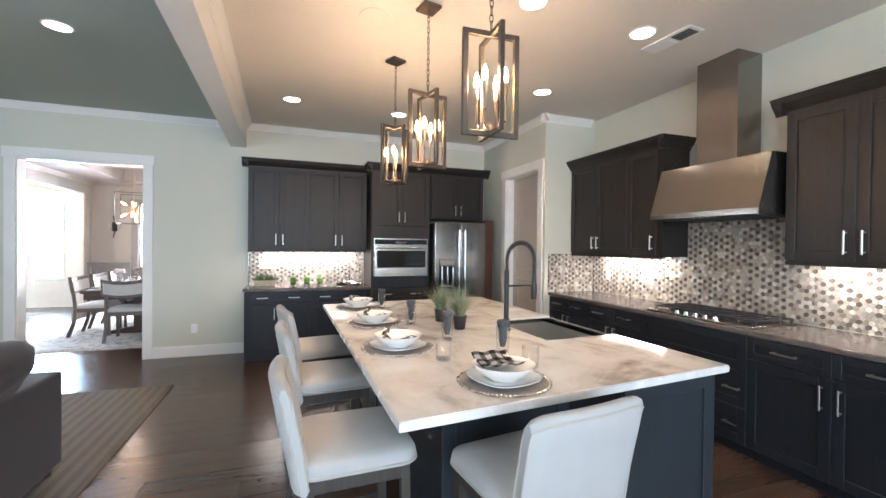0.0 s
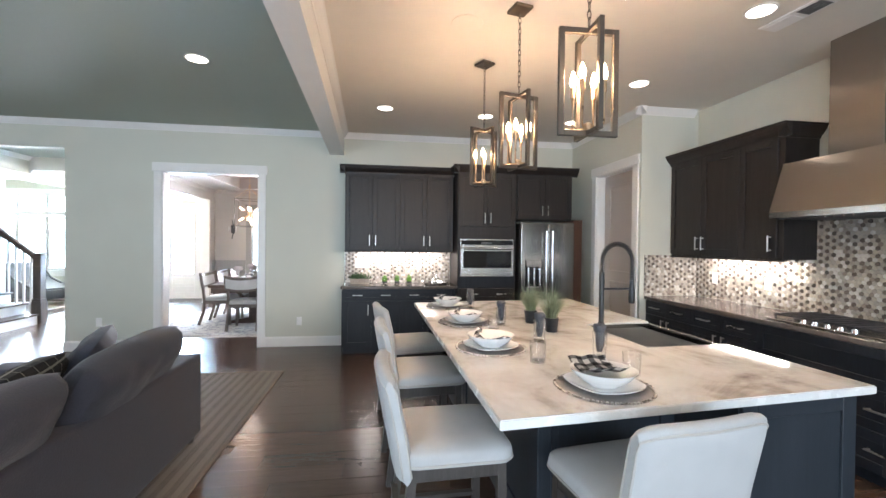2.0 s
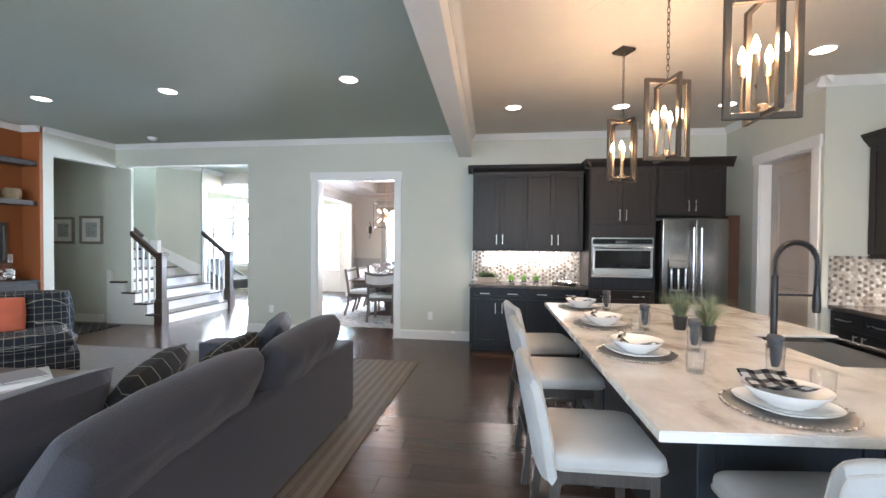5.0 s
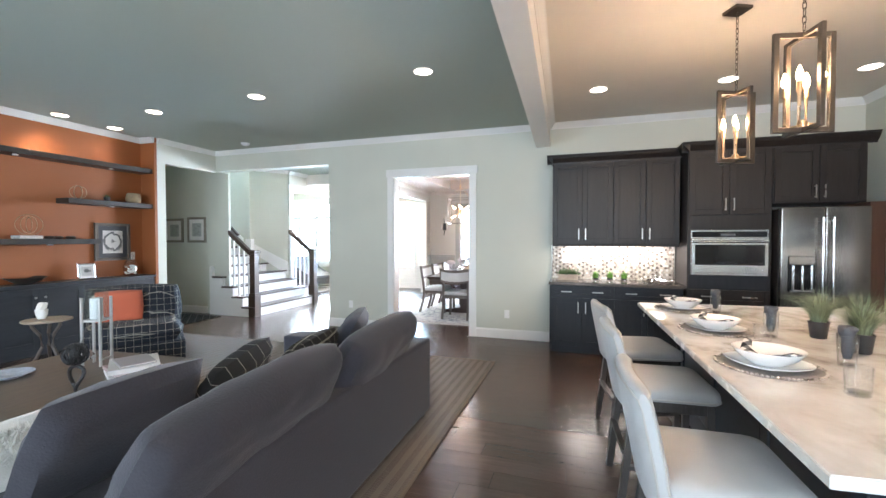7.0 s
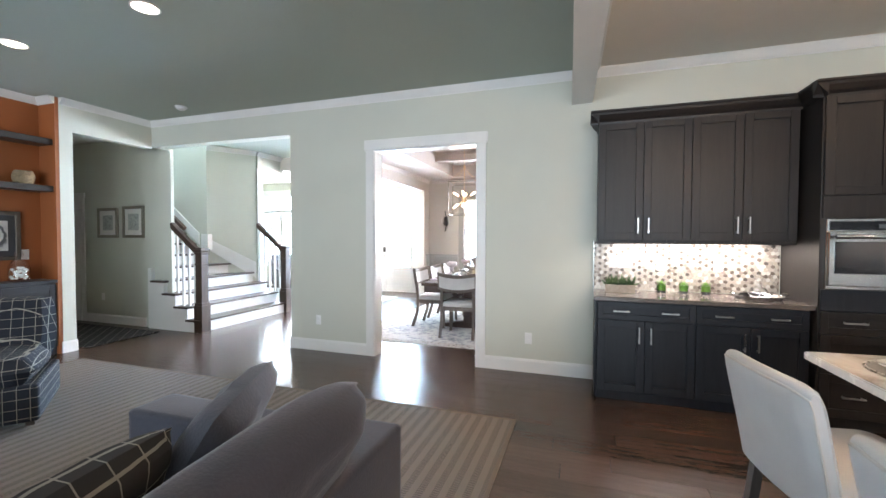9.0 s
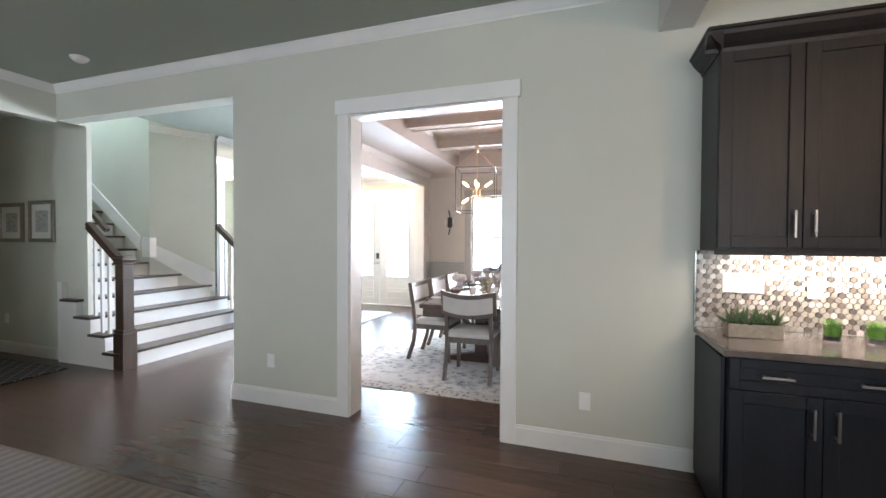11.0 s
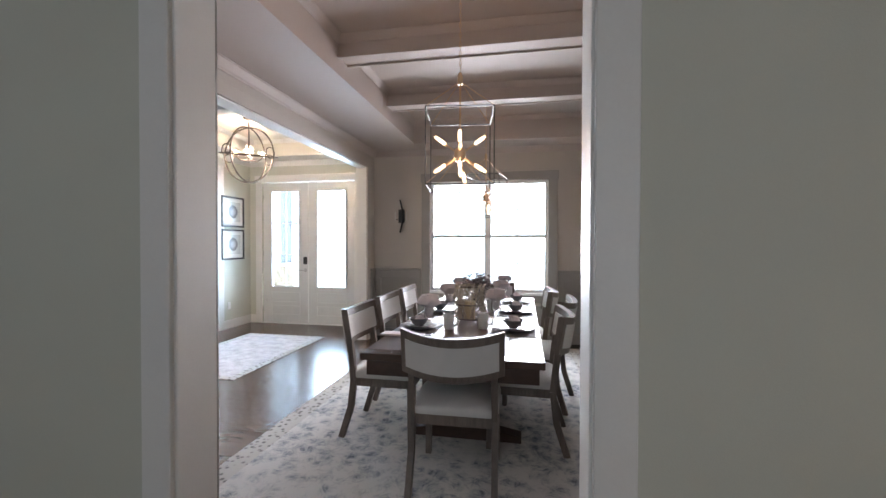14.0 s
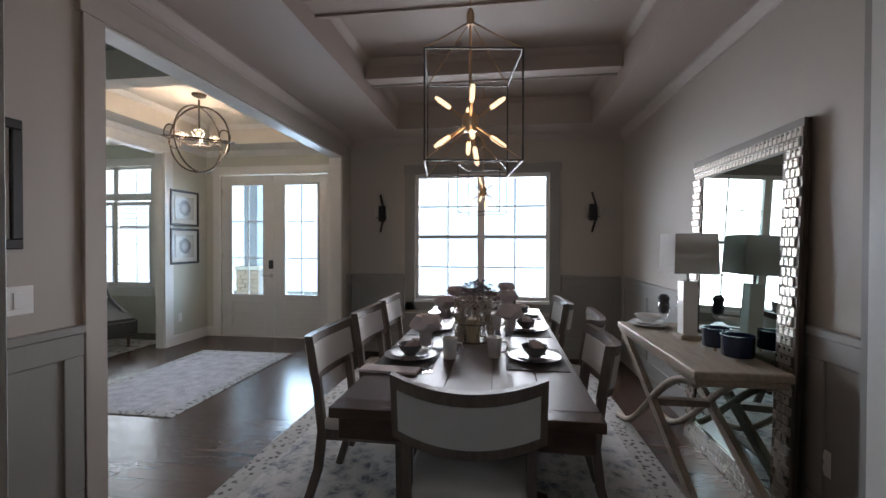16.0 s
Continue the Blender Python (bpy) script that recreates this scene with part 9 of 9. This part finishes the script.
orb = thing("orb_pendant", (-5.52, 10.03, 2.56), "dark bronze orb pendant with clear globe bulbs", "pendant")
for q, rr in ((Euler((radians(90), 0, 0)), 0.36), (Euler((radians(90), 0, radians(90))), 0.36), (Euler((radians(8), radians(6), 0)), 0.35)):
    m3 = q.to_matrix()
    part("ring", tube(bm_new(), [m3 @ Vector((rr * math.cos(a), rr * math.sin(a), 0)) for a in [2 * math.pi * k / 40 for k in range(40)]], 0.010, 6, True), BRONZE, orb, "", True)
part("stem", tube(bm_new(), [(0, 0, -0.05), (0, 0, 0.44)], 0.009, 8), BRONZE, orb, "", True)
for k in range(4):
    a = radians(80 + 90 * k)
    m3 = Euler((radians(90), 0, a + radians(90))).to_matrix()
    part("side_ring", tube(bm_new(), [m3 @ Vector((0.072 * math.cos(u), 0.072 * math.sin(u), 0)) + Vector((0.36 * math.cos(a), 0.36 * math.sin(a), 0)) for u in [2 * math.pi * j / 20 for j in range(20)]], 0.007, 6, True), BRONZE, orb, "", True)
part("canopy", lathe(bm_new(), [(0, 0.499), (0.075, 0.499), (0.07, 0.475), (0.012, 0.455), (0, 0.455)], 22), BRONZE, orb, "", True)
for k in range(4):
    a = radians(35 + 90 * k)
    arm = part("arm", tube(bm_new(), [(0, 0, -0.06), (0.10 * math.cos(a), 0.10 * math.sin(a), -0.075), (0.16 * math.cos(a), 0.16 * math.sin(a), -0.03)], 0.007, 8), BRONZE, orb, "", True)
    part("globe", lathe(bm_new(), [(0, -0.055), (0.03, -0.046), (0.052, -0.018), (0.055, 0), (0.048, 0.028), (0.025, 0.05), (0, 0.055)], 18, (0.16 * math.cos(a), 0.16 * math.sin(a), 0.03), Matrix.Scale(1.0, 4)), SMOKE_GLASS, arm, "clear glass globe", True)
    part("bulb", lathe(bm_new(), [(0, -0.03), (0.012, -0.028), (0.024, 0), (0.020, 0.018), (0, 0.028)], 12, (0.16 * math.cos(a), 0.16 * math.sin(a), 0.026)), BULB_SOFT, arm, "glowing bulb", True)
can_light(-5.50, 9.55, 3.06)

ch = thing("lounge_chair", (-7.75, 10.75, 0), "dark grey upholstered lounge chair in the study", "armchair", rz=-25)
GREY_VELVET = surface("dark_grey_velvet", (0.045, 0.05, 0.055), 0.9, vary=0.1, bump=0.1, sheen=0.5)
bm = bm_new()
prof = [(-0.55, 0.16), (0.60, 0.16), (0.62, 0.40), (0.10, 0.46), (-0.30, 0.58), (-0.62, 0.95), (-0.72, 0.96), (-0.66, 0.55)]
prism(bm, [(u, z) for u, z in prof], "y", -0.36, 0.36)
bmesh.ops.bevel(bm, geom=list(bm.edges), offset=0.035, segments=3, affect="EDGES")
part("shell", bm, GREY_VELVET, ch, "", True)
for x, y in ((-0.45, -0.28), (-0.45, 0.28), (0.5, -0.28), (0.5, 0.28)):
    part("leg", lathe(bm_new(), [(0, 0), (0.015, 0), (0.025, 0.17), (0, 0.17)], 10, (x, y, 0)), DARK_WOOD, ch)
whole("study_rug", box(bm_new(), -9.2, 8.9, 0.0005, -7.0, 11.2, 0.008), DRUG, "pale faded rug on the study floor", "rug")

# hardwood floor, board by board
rng = random.Random(4)
floor = setting("floor", box(bm_new(), -11.3, YBACK, -0.012, XR, 11.8, -0.008), FLOOR_GAP, "dark stained hardwood plank floor")
rest = bm_new()
near = 0
BOARD = 0.178
board_meshes = {}
y = YBACK
while y < FY1:
    x = -11.0 + rng.uniform(-1.5, 0)
    while x < XR:
        n = rng.choice((0.8, 1.1, 1.4, 1.7, 2.0))
        x1 = min(x + n, XR)
        close = -3.4 < x and x1 < 0.6 and 3.3 < y < 7.0 or -6.4 < x and x1 < -3.6 and 7.6 < y < 10.9 or -1.4 < x and x1 < 0.4 and 0.6 < y < 3.4
        if close and near < 300 and x1 - x > n - 1e-6:
            if n not in board_meshes:
                board_meshes[n] = mesh_of("plank", box(bm_new(), 0.0009, 0.0009, -0.008, n - 0.0009, BOARD - 0.0009, 0.0, 0.0012), FLOOR_WOOD)
            piece("plank", board_meshes[n], floor, (x, y, 0))
            near += 1
        elif x1 > x + 0.05:
            vs = [rest.verts.new(p) for p in ((x + 0.0009, y + 0.0009, 0), (x1 - 0.0009, y + 0.0009, 0), (x1 - 0.0009, y + BOARD - 0.0009, 0), (x + 0.0009, y + BOARD - 0.0009, 0))]
            rest.faces.new(vs)
            lo = [rest.verts.new((v.co.x, v.co.y, -0.008)) for v in vs]
            for k in range(4):
                rest.faces.new((vs[k], lo[k], lo[(k + 1) % 4], vs[(k + 1) % 4]))
        x = x1
    y += BOARD
tagged(part("planks", rest, FLOOR_WOOD_FAR, floor), kind="stuff")
